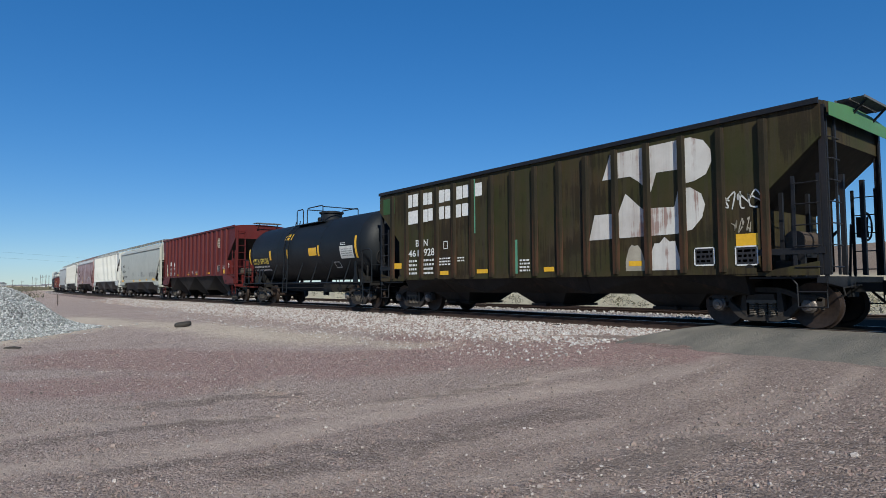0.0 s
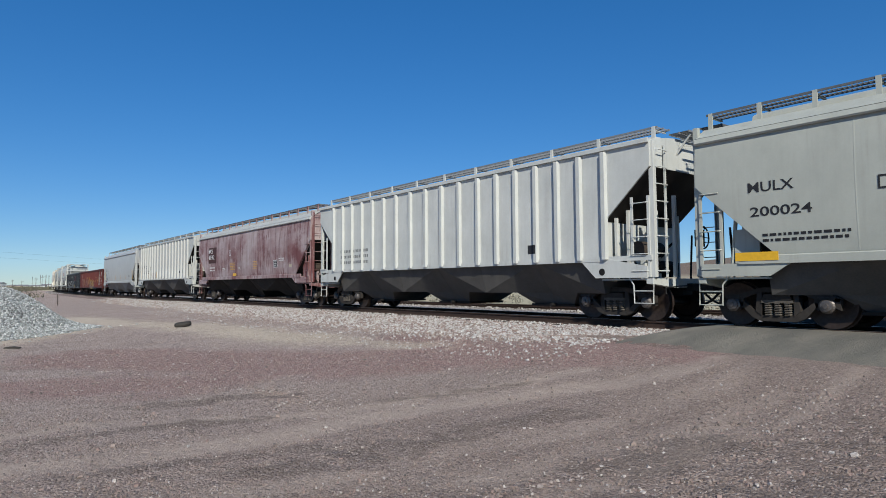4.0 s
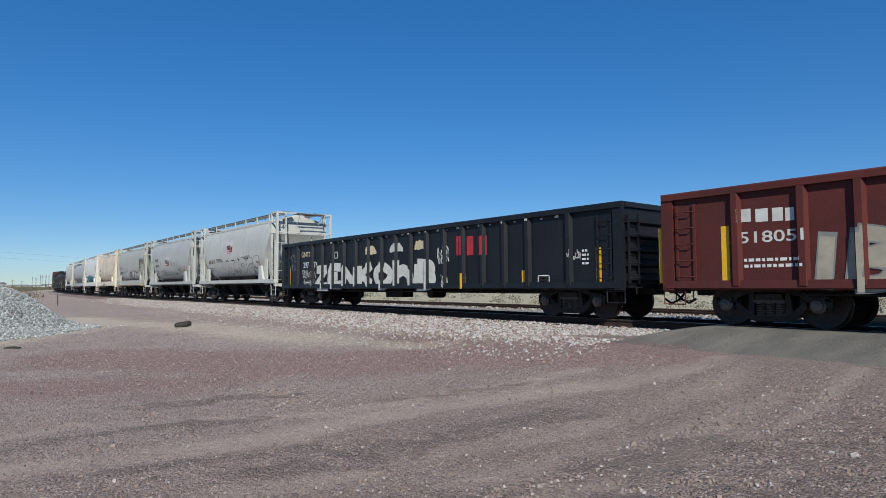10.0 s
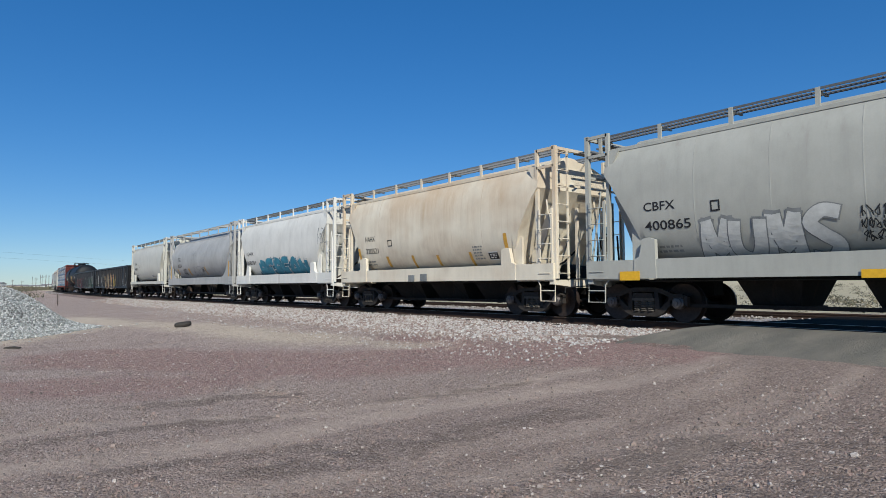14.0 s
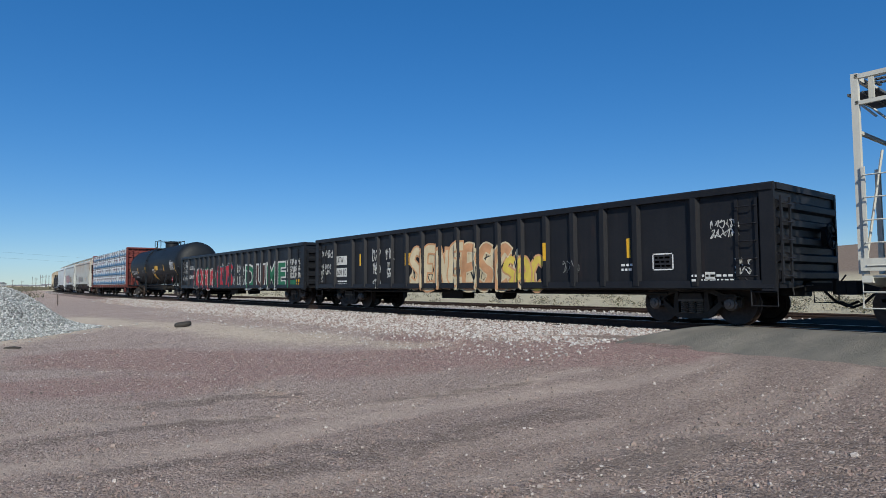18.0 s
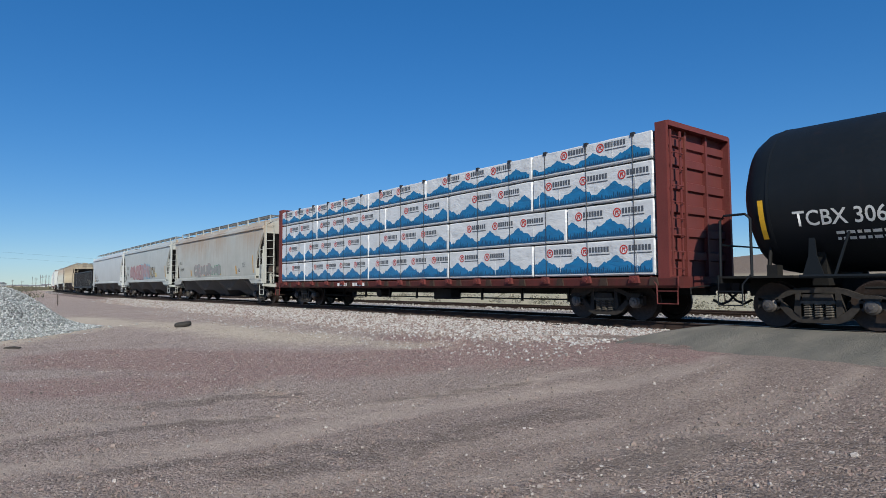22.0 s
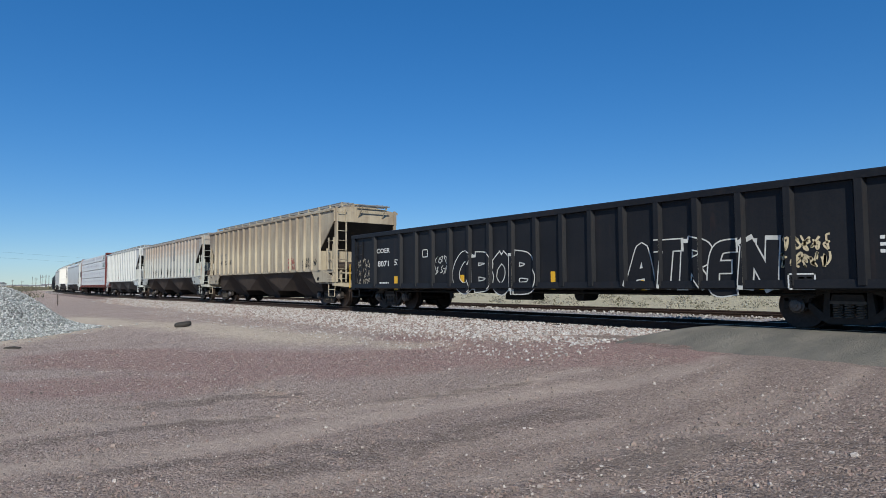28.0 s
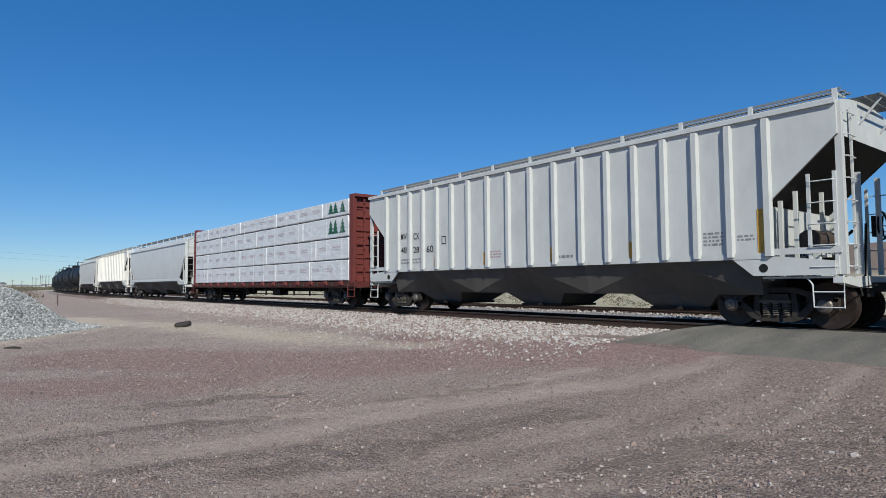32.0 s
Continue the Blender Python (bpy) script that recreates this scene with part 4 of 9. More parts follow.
        for y in (-1, 1):
            ef.box(e * (half - 0.62) - 0.045, e * (half - 0.62) + 0.045, *sorted((y * 1.52, y * 1.43)), 1.2, 4.6)
            ef.box(*sorted((e * (half - 0.62), e * half)), *sorted((y * 1.52, y * 1.45)), 4.52, 4.60)
            ef.box(*sorted((e * (half - 0.62), e * half)), *sorted((y * 1.52, y * 1.46)), 4.05, 4.12)
            ef.prism([(e * (half - 0.95), eave), (e * (half - 0.62), eave), (e * (half - 0.62), 3.5)][::e], *sorted((y * 1.50, y * 1.46)))
        ef.box(e * half - 0.04, e * half + 0.04, -1.5, 1.5, 4.52, 4.60).box(e * half - 0.03, e * half + 0.03, -1.5, 1.5, 3.55, 3.61)
        part("end_frame", ef.mesh("end_frame", trim), car)
        part("end_brace", Build().tube([(e * (half - 0.05), -1.44, 1.3), (e * (half - 0.35), -1.42, 3.2)], 0.022, 6).tube([(e * (half - 0.05), 0.5, 1.1), (e * (half - 0.30), 0.55, 3.4)], 0.022, 6).mesh("end_brace", trim), car)
    running_gear(car, half + 0.05, half - 1.25, trim, stub=True)
    end_gear(car, half, trim, 4.62 if walk else 4.2)
    if walk:
        hatch_trough(car, half, paint, eave + 0.2)
        roof_walk(car, half, trim, 4.64, 4.25, 8, grate=grate)
    return car


def gondola(label, s, length, paint, posts=14, floor=0.80, top=2.88, shift=0.0):
    half = length / 2
    car = start_car("gondola", label, s, half)
    for y in (-1, 1):
        part("side_wall", Build().box(-half, half, *sorted((y * 1.48, y * 1.52)), floor, top - 0.08).mesh("side_wall", paint), car)
    part("floor", Build().box(-half, half, -1.478, 1.478, floor + 0.15, floor + 0.2).mesh("floor", paint), car)
    for e in (-1, 1):
        w = Build().box(*sorted((e * half, e * (half - 0.05))), -1.52, 1.52, floor, top - 0.05)
        part("end_wall", w.mesh("end_wall", paint), car)
        for z in (1.05, 1.4, 1.75, 2.1, 2.45):
            part("end_rib", Build().prism([(e * half, z - 0.11), (e * (half + 0.09), z - 0.06), (e * (half + 0.09), z + 0.06), (e * half, z + 0.11)][::e], -1.44, 1.44).mesh("end_rib", paint), car)
        for y in (-1, 1):
            part("corner_post", Build().box(*sorted((e * (half - 0.22), e * (half + 0.05))), *sorted((y * 1.50, y * 1.59)), floor - 0.05, top).mesh("corner_post", paint), car)
        lad = shared("gonlad", lambda: ladder_mesh(1.7, 0.4, 5))
        o = part("end_ladder", lad, car, mat=paint)
        o.matrix_basis = pose(e * (half + 0.1), -1.42 if e > 0 else 1.42, floor + 0.1, 0, 0, 90 if e > 0 else -90)
        for y in (-1, 1):
            o = part("side_grab", shared("gongrab", lambda: ladder_mesh(1.7, 0.4, 5)), car, mat=paint)
            x = half - 0.70 if e > 0 else -half + 0.30
            o.matrix_basis = pose(x if y < 0 else x + 0.4, y * 1.53, floor + 0.1, 0, 0, 0 if y < 0 else 180)
    part("top_rail", Build().prism([(-1.62, top - 0.15), (-1.44, top - 0.15), (-1.44, top - 0.03), (-1.47, top), (-1.59, top), (-1.62, top - 0.03)], -half - 0.03, half + 0.03, "x").prism([(1.62, top - 0.15), (1.44, top - 0.15), (1.44, top - 0.03), (1.47, top), (1.59, top), (1.62, top - 0.03)], -half - 0.03, half + 0.03, "x").box(-half - 0.06, -half + 0.06, -1.44, 1.44, top - 0.13, top - 0.003).box(half - 0.06, half + 0.06, -1.44, 1.44, top - 0.13, top - 0.003).mesh("top_rail", paint), car)
    part("side_sill", Build().prism([(-1.60, floor), (-1.46, floor - 0.04), (-1.46, floor + 0.14), (-1.58, floor + 0.16)], -half, half, "x").prism([(1.60, floor), (1.46, floor - 0.04), (1.46, floor + 0.14), (1.58, floor + 0.16)], -half, half, "x").mesh("side_sill", paint), car)
    rib = shared(("gonrib", paint.name, top), lambda: Build().prism([(-0.11, 0), (-0.06, -0.10), (0.06, -0.10), (0.11, 0)], floor + 0.05, top - 0.14, "z").mesh("side_stake", paint))
    for x in [-half + 1.6] + [shift + (-0.5 + i / (posts - 3)) * (2 * half - 6.1) for i in range(posts - 2)] + [half - 1.6]:
        for y in (-1, 1):
            o = part("side_stake", rib, car)
            o.matrix_basis = pose(x, y * 1.52, 0, 0, 0, 0 if y < 0 else 180)
    part("brake_gear", Build().box(-1.6, -0.5, -0.9, -0.4, 0.45, 0.75).disc(1.2, -0.9, -0.3, 0.62, 0.17, 12).tube([(-half + 2.5, -1.2, 0.68), (half - 2.5, -1.2, 0.68)], 0.03).mesh("brake_gear", BLACKENED), car)
    running_gear(car, half + 0.1, half - 2.0, paint)
    o = part("brake_wheel", shared("brake", brake_wheel_mesh), car)
    o.matrix_basis = pose(half + 0.22, 0.75, 1.9)
    return car


def tank_car(label, s, length, paint, radius=1.5, top=4.12, rise=0.55, trucks=1.6, inset=0.5, dome=0.6, rails=(-0.3, 0.95)):
    half = length / 2
    zc = top - radius
    car = start_car("tank_car", label, s, half)
    bl = half - inset
    n = 40
    rings = []
    xs = [(-bl, 0.02), (-bl + 0.03, 0.35), (-bl + 0.12, 0.66), (-bl + 0.3, 0.88), (-bl + 0.52, 0.975), (-bl + 0.75, 1.0)]
    xs = xs + [(-bl / 3, 1.0), (bl / 3, 1.0)] + [(-x, r) for x, r in xs[::-1]]
    for x, r in xs:
        rings.append([(x, radius * r * math.cos(6.2832 * k / n), zc + radius * r * math.sin(6.2832 * k / n)) for k in range(n)])
    part("barrel", Build().rings(rings).mesh("barrel", paint, True), car)
    for x in (-bl + 0.76, -bl * 0.36, bl * 0.36, bl - 0.76):
        part("weld_band", Build().rings([[(x + e, (radius + 0.006) * math.cos(6.2832 * k / n), zc + (radius + 0.006) * math.sin(6.2832 * k / n)) for k in range(n)] for e in (-0.025, 0.025)]).mesh("weld_band", paint, True), car)
    # dome, platform and rails on top
    b = Build().rings([[(dome + r * math.cos(6.2832 * k / 20), r * math.sin(6.2832 * k / 20), z) for k in range(20)] for r, z in ((0.52, top - 0.25), (0.50, top + 0.26), (0.58, top + 0.29), (0.58, top + 0.36), (0.40, top + 0.40), (0.05, top + 0.42))])
    part("dome", b.mesh("dome", paint, True), car)
    part("dome_hinge", Build().box(dome - 0.72, dome - 0.50, -0.12, 0.12, top + 0.20, top + 0.40).mesh("dome_hinge", paint), car)
    for y in (-0.92, 0.92):
        for a, c in ((-1.1, -0.42), rails):
            o = Build().tube([(a, y, top - 0.20), (a, y, top + rise - 0.08), (a + 0.08, y, top + rise), (c - 0.08, y, top + rise), (c, y, top + rise - 0.08), (c, y, top - 0.20)], 0.026)
            part("platform_rail", o.mesh("platform_rail", paint), car)
        part("top_platform", Build().box(-1.2, rails[1] + 0.1, *sorted((y * 0.45, y * 1.04)), top - 0.20, top - 0.16).mesh("top_platform", paint), car)
    for a in rails:
        part("cross_rail", Build().tube([(a, -0.92, top + rise - 0.06), (a, 0.92, top + rise - 0.06)], 0.024).mesh("cross_rail", paint), car)
    part("valve", Build().disc(-0.35, -0.15, 0.15, top + 0.10, 0.12, 10).tube([(-0.7, 0.1, top - 0.1), (-0.7, 0.1, top + 0.22)], 0.08, 8).mesh("valve", BLACKENED), car)
    for y in (-1, 1):
        lad = Build()
        for e in (-0.22, 0.22):
            lad.tube([(-1.1 + e, y * 0.85, top + 0.02)] + [(-1.1 + e, y * (radius + 0.08) * math.sin(a), zc + (radius + 0.08) * math.cos(a)) for a in (0.65, 0.9, 1.2, 1.5, 1.75)] + [(-1.1 + e, y * 1.55, 0.55)], 0.026, 5)
        for k in range(11):
            a = 0.65 + 0.1 * k
            lad.tube([(-1.32, y * (radius + 0.1) * math.sin(a), zc + (radius + 0.1) * math.cos(a)), (-0.88, y * (radius + 0.1) * math.sin(a), zc + (radius + 0.1) * math.cos(a))], 0.014, 5)
        for k in range(5):
            lad.tube([(-1.32, y * 1.55, 0.6 + 0.32 * k), (-0.88, y * 1.55, 0.6 + 0.32 * k)], 0.014, 5)
        part("side_ladder", lad.mesh("side_ladder", paint), car)
        walk_rail = Build().tube([(-half + 1.6, y * 1.45, 1.02), (half - 1.6, y * 1.45, 1.02)], 0.04)
        for k in range(7):
            x = (-half + 2.2) + (2 * half - 4.4) * k / 6
            walk_rail.tube([(x, y * 1.45, 1.02), (x + 0.25, y * 1.25, zc - 0.62)], 0.025, 5)
        part("safety_rail", walk_rail.mesh("safety_rail", paint), car)
    for e in (-1, 1):
        x = e * (half - trucks)
        part("saddle", Build().prism([(-0.9, 0.85), (0.9, 0.85), (1.02, zc - 0.98), (0.5, zc - 1.35), (-0.5, zc - 1.35), (-1.02, zc - 0.98)], x - 0.14, x + 0.14, "x").mesh("saddle", BLACKENED), car)
        for y in (-1, 1):
            part("jacking_pad", Build().prism([(x - 0.20, 1.0), (x + 0.20, 1.0), (x + 0.07, 1.42), (x + 0.03, zc - 0.55), (x - 0.03, zc - 0.55), (x - 0.07, 1.42)], y * 1.22 - 0.02, y * 1.22 + 0.02).mesh("jacking_pad", paint), car)
        d = Build().box(*sorted((e * (half - 1.5), e * half)), -1.46, 1.46, 1.00, 1.045).box(*sorted((e * (half - 0.10), e * half)), -1.48, 1.48, 0.90, 1.03)
        part("end_deck", d.mesh("end_deck", BLACKENED), car)
        for y in (-1.45, 1.45):
            r = Build().tube([(e * (half - 0.72), y, 1.02), (e * (half - 0.72), y, 2.2), (e * (half - 0.62), y, 2.30), (e * (half - 0.18), y, 2.30), (e * (half - 0.08), y * 0.98, 2.2), (e * (half - 0.06), y * 0.98, 1.02)], 0.028)
            part("end_rail", r.mesh("end_rail", paint), car)
        part("end_bar", Build().tube([(e * (half - 0.06), -1.42, 1.7), (e * (half - 0.06), 1.42, 1.7)], 0.02).mesh("end_bar", paint), car)
        part("end_pipe", Build().tube([(e * (half - 0.9), -1.1, 1.1), (e * (half - 0.95), -1.05, 1.9), (e * (half - 0.8), -0.9, 2.1)], 0.04).box(e * (half - 1.0) - 0.10, e * (half - 1.0) + 0.10, -1.2, -0.95, 1.04, 1.26).mesh("end_pipe", BLACKENED), car)
    part("outlet", Build().rings([[(0.2 + r * math.cos(6.2832 * k / 12), r * math.sin(6.2832 * k / 12), z) for k in range(12)] for r, z in ((0.28, zc - radius + 0.1), (0.26, 0.85), (0.14, 0.75), (0.14, 0.45))]).mesh("outlet", BLACKENED), car)
    part("brake_gear", Build().box(2.2, 2.9, -1.2, -0.8, 0.62, 0.95).disc(3.6, -1.15, -0.55, 0.78, 0.16, 12).tube([(-half + 2.5, -0.9, 0.8), (half - 2.5, -0.9, 0.8)], 0.03).mesh("brake_gear", BLACKENED), car)
    running_gear(car, half, half - trucks, paint)
    o = part("brake_wheel", shared("brake", brake_wheel_mesh), car)
    o.matrix_basis = pose(half - 0.1, -0.9, 2.0)
    return car


# ---- centre-beam flat cars with wrapped lumber ----
def wrap_material(name, base):
    m, n, l, p = nodes_of(name)
    tc = n.new("ShaderNodeTexCoord").outputs["Object"]
    f = noise_node(n, l, stretched(n, l, tc, (1.5, 1.5, 2.4)), 1.6, 4)
    l.new(mixed(n, l, ramp(n, l, f, 0.35, 0.7), base, tuple(c * 0.86 for c in base)), p.inputs["Base Color"])
    p.inputs["Roughness"].default_value = 0.36
    bumped(n, l, p, mixed(n, l, 0.4, f, noise_node(n, l, stretched(n, l, tc, (1.2, 1.2, 2.2)), 2.2, 3, 0.5)), 0.6, 0.10)
    return m


WRAP = wrap_material("white_lumber_wrap", (0.60, 0.61, 0.625))
WRAP_BLUE = wrap_material("blue_printed_wrap", (0.015, 0.155, 0.34))
WRAP_NAVY = wrap_material("navy_printed_wrap", (0.010, 0.065, 0.150))
PRINT_RED = plain("red_print", (0.50, 0.05, 0.04), 0.4)
PRINT_INK = plain("dark_print", (0.09, 0.10, 0.12), 0.4)
PRINT_PINK = plain("faded_pink_print", (0.48, 0.40, 0.43), 0.4)
PRINT_GREEN = plain("green_print", (0.02, 0.10, 0.05), 0.4)
STRAP = plain("black_strap", (0.03, 0.03, 0.035), 0.5)


def flat_patch(b, pts, y):
    """One flat outline (x, z) that faces the line's near side."""
    b.add([(x, y, z) for x, z in pts], [tuple(range(len(pts)))])


def badge_mesh():
    b = Build()
    for k in range(16):
        a, q = 0.3927 * k, 0.3927 * (k + 1)
        flat_patch(b, [(0.085 * math.cos(a), 0.085 * math.sin(a)), (0.115 * math.cos(a), 0.115 * math.sin(a)), (0.115 * math.cos(q), 0.115 * math.sin(q)), (0.085 * math.cos(q), 0.085 * math.sin(q))], 0)
    flat_patch(b, [(-0.045, -0.05), (-0.02, -0.05), (-0.02, 0.05), (-0.045, 0.05)], 0)
    flat_patch(b, [(-0.02, 0.0), (0.05, 0.02), (0.05, 0.05), (-0.02, 0.05)], 0)
    flat_patch(b, [(0.0, 0.0), (0.03, 0.0), (0.065, -0.05), (0.035, -0.05)], 0)
    return b.mesh("printed_badge", PRINT_RED)


def word_mesh(mat, n, step, h):
    b = Build()
    for q in range(n):
        flat_patch(b, [(q * step, 0), (q * step + step * 0.72, 0), (q * step + step * 0.72, h), (q * step, h)], 0)
    flat_patch(b, [(0, -0.07), (n * step, -0.07), (n * step, -0.045), (0, -0.045)], 0)
    return b.mesh("printed_word", mat)


def bundle(car, x0, x1, z0, z1, y, style, rnd, last):
    """A paper-wrapped bundle of boards, printed on its side."""
    e, s = 0.03, (1 if y < 0 else -1)
    h = z1 - z0
    rings = []
    n = max(3, int((x1 - x0) / 0.3))
    seed = rnd.uniform(0, 50)
    def sag(x, z):
        return 0.012 * noise.noise(Vector((x * 1.7, z * 4.0, seed)))
    xs = [x0, x0 + e] + [x0 + (x1 - x0) * k / n for k in range(1, n)] + [x1 - e, x1]
    for x in xs:
        q = e if x in (x0, x1) else 0.0
        face = [(x, y + s * (q + abs(sag(x, z)) * 0.6), z) for z in (z0 + q + e, z0 + h * 0.3, z0 + h * 0.6, z1 - q - e)]
        rings.append([(x, y + s * (1.2 - q), z1 - q + 0.0), (x, y + s * (1.2 - q), z0 + q), (x, y + s * (q + e), z0 + q)] + face + [(x, y + s * (q + e), z1 - q + sag(x, 9))])
    bd = part("wrapped_lumber", Build().rings(rings).mesh("wrapped_lumber", WRAP, True), car)
    if y > 0:
        return
    f = y - 0.006
    if style == "blue":
        hills = Build()
        step = 1.16
        off = rnd.uniform(0, step)
        top, x = [], x0 + 0.03
        while x < x1 - 0.03:
            u = abs(((x - off) / step + 0.5) % 1.0 - 0.5) * 2      # 0 at a peak, 1 in the gap
            z = 0.26 + 0.34 * max(0.0, 1 - u * 1.3) ** 1.1 + 0.10 * max(0.0, 1 - abs(u - 0.66) / 0.22) + 0.02 * math.sin(x * 61)
            top.append((x, z0 + h * z))
            x += 0.058
        for (a, za), (c, zc) in zip(top, top[1:]):
            flat_patch(hills, [(a, z0 + 0.07), (c, z0 + 0.07), (c, zc), (a, za)], f)
        part("printed_hill_band", hills.mesh("printed_hill_band", WRAP_BLUE), bd, "blue printed mountain band")
        trees = Build()
        for q, (a, za) in enumerate(top[:-1]):
            z = 0.15 + 0.10 * abs(math.sin(a * 2.7 + seed)) + (0.05 if q % 2 else 0.0) + 0.03 * math.sin(a * 37)
            flat_patch(trees, [(a, z0 + 0.07), (a + 0.058, z0 + 0.07), (a + 0.044, z0 + h * z * 0.8), (a + 0.029, z0 + h * z), (a + 0.012, z0 + h * z * 0.8)], f - 0.003)
        part("printed_tree_line", trees.mesh("printed_tree_line", WRAP_NAVY), bd, "dark blue printed tree line")
        k = math.floor((x0 - off) / step)
        while off + k * step < x1:
            cx = off + k * step + 0.22
            if x0 + 0.15 < cx < x1 - 0.75:
                part("printed_badge", shared("badge", badge_mesh), bd, "red ring-shaped printed badge").location = (cx, f, z0 + h * 0.73)
                part("printed_word", shared("word", lambda: word_mesh(PRINT_INK, 7, 0.088, 0.13)), bd).location = (cx + 0.14, f, z0 + h * 0.69)
            if x0 + 0.1 < cx - 0.22 < x1 - 0.1 and k % 2:
                part("fold", shared("fold", lambda: Build().box(-0.006, 0.006, -0.002, 0.004, 0.08, 0.56).mesh("fold", WRAP)), bd).location = (cx + 0.36, f, z0)
            k += 1
    else:
        x = x0 + 0.25
        while x < x1 - 0.8 and not last:
            part("printed_word", shared("pink_word", lambda: word_mesh(PRINT_PINK, 9, 0.075, 0.075)), bd).location = (x, f, z0 + h * 0.55)
            x += 1.25
        if last:
            for cx in (x1 - 1.5, x1 - 1.1, x1 - 0.5):
                tree = Build()
                for k in range(3):
                    w, zz = 0.28 - 0.07 * k, z0 + h * (0.2 + 0.2 * k)
                    flat_patch(tree, [(cx - w, zz), (cx + w, zz), (cx, zz + h * 0.30)], f - 0.001 * k)
                part("printed_tree", tree.mesh("printed_tree", PRINT_GREEN), bd, "dark green printed tree")


def center_beam(label, s, length, paint, style, seed):
    half = length / 2
    car = start_car("centerbeam_flatcar", label, s, half)
    rnd = random.Random(seed)
    part("deck", Build().prism([(-1.42, 0.80), (1.42, 0.80), (1.48, 0.86), (1.48, 1.02), (1.40, 1.06), (-1.40, 1.06), (-1.48, 1.02), (-1.48, 0.86)], -half, half, "x").mesh("deck", P["gon_red"]), car)
    part("belly_sill", Build().box(-half + 2.4, half - 2.4, -0.28, 0.28, 0.66, 0.798).mesh("belly_sill", BLACKENED), car)
    part("belly_rail", Build().tube([(-half + 3.6, -0.75, 0.48), (half - 3.6, -0.75, 0.48)], 0.025, 6).mesh("belly_rail", BLACKENED), car)
    for k in range(9):
        x = -half + 3.7 + (2 * half - 7.4) * k / 8
        part("belly_post", Build().box(x - 0.03, x + 0.03, -0.79, -0.73, 0.42, 0.798).mesh("belly_post", BLACKENED), car)
    part("brake_gear", Build().box(1.2, 2.1, -0.9, -0.45, 0.42, 0.76).disc(-2.4, -0.85, -0.35, 0.60, 0.16, 12).mesh("brake_gear", BLACKENED), car)
    part("center_beam", Build().box(-half + 0.6, half - 0.6, -0.08, 0.08, 1.06, 4.40).mesh("center_beam", paint), car)
    for e in (-1, 1):
        part("bulkhead", Build().box(*sorted((e * (half - 0.50), e * (half - 0.42))), -1.38, 1.38, 1.06, 4.50).mesh("bulkhead", paint), car)
        for y in (-1, 1):
            part("bulkhead_post", Build().box(*sorted((e * (half - 0.50), e * (half - 0.22))), *sorted((y * 1.38, y * 1.47)), 0.95, 4.60).mesh("bulkhead_post", paint), car)
            part("bulkhead_post", Build().box(*sorted((e * (half - 0.42), e * (half - 0.32))), *sorted((y * 0.44, y * 0.52)), 1.06, 4.50).mesh("bulkhead_post", paint), car)
        part("bulkhead_cap", Build().box(*sorted((e * (half - 0.5), e * (half - 0.20))), -1.38, 1.38, 4.50, 4.62).mesh("bulkhead_cap", paint), car)
        for z in (1.55, 2.1, 2.65, 3.2, 3.75, 4.2):
            part("bulkhead_rib", Build().prism([(e * (half - 0.42), z - 0.12), (e * (half - 0.36), z - 0.09), (e * (half - 0.36), z + 0.09), (e * (half - 0.42), z + 0.12)][::e], -1.38, 1.38).mesh("bulkhead_rib", paint), car)
        o = part("end_ladder", shared("cblad", lambda: ladder_mesh(3.3, 0.4, 9)), car, mat=paint)
        o.matrix_basis = pose(e * (half - 0.20), -1.36 if e > 0 else 1.36, 1.1, 0, 0, 90 if e > 0 else -90)
    for y in (-1.46, 1.46):
        for r, (lo, hi) in enumerate(((1.10, 1.95), (1.99, 2.86), (2.91, 3.76), (3.81, 4.45))):
            x, end, first = -half + 0.56, half - 0.56, True
            while x < end - 0.5:
                w = rnd.choice([4.9, 3.7, 4.3, 5.5]) if not first else rnd.choice([2.5, 3.7, 4.9])
                first = False
                if end - (x + w) < 2.0:
                    w = end - x
                bundle(car, x + 0.015, x + w - 0.015, lo, hi, y, style, rnd, r >= 2 and x + w >= end - 0.1)
                x += w
    for i in range(15):
        x = -half + 1.1 + (2 * half - 2.2) * i / 14
        part("strap", Build().tube([(x, -1.474, 1.06), (x, -1.476, 4.44), (x, -1.40, 4.475)], 0.009 if style == "blue" else 0.006, 4).mesh("strap", STRAP if style == "blue" else WRAP), car)
        if style == "blue":
            part("corner_guard", Build().box(x - 0.05, x + 0.05, -1.485, -1.40, 4.40, 4.49).mesh("corner_guard", STRAP), car)
        part("winch", Build().prism([(x - 0.14, 0.92), (x + 0.14, 0.92), (x + 0.10, 1.09), (x - 0.10, 1.09)], -1.56, -1.48).disc(x, -1.60, -1.56, 1.0, 0.05, 8).mesh("winch", paint), car)
        part("stake_pocket", Build().prism([(x + 0.38, 0.86), (x + 0.62, 0.86), (x + 0.58, 1.05), (x + 0.42, 1.05)], -1.53, -1.48).mesh("stake_pocket", RUSTY), car)
    running_gear(car, half + 0.05, half - 2.3, paint)
    return car


# ---- the place round the line ----
RIGHT, AHEAD = Vector((math.sin(PSI), math.cos(PSI), 0)), Vector((-math.cos(PSI), math.sin(PSI), 0))


def afield(u, w):
    """Ground plan place u metres to the right of the eye's axis and w metres ahead."""
    p = Vector((EYE.x, EYE.y, 0)) + RIGHT * u + AHEAD * w
    return p.x, p.y


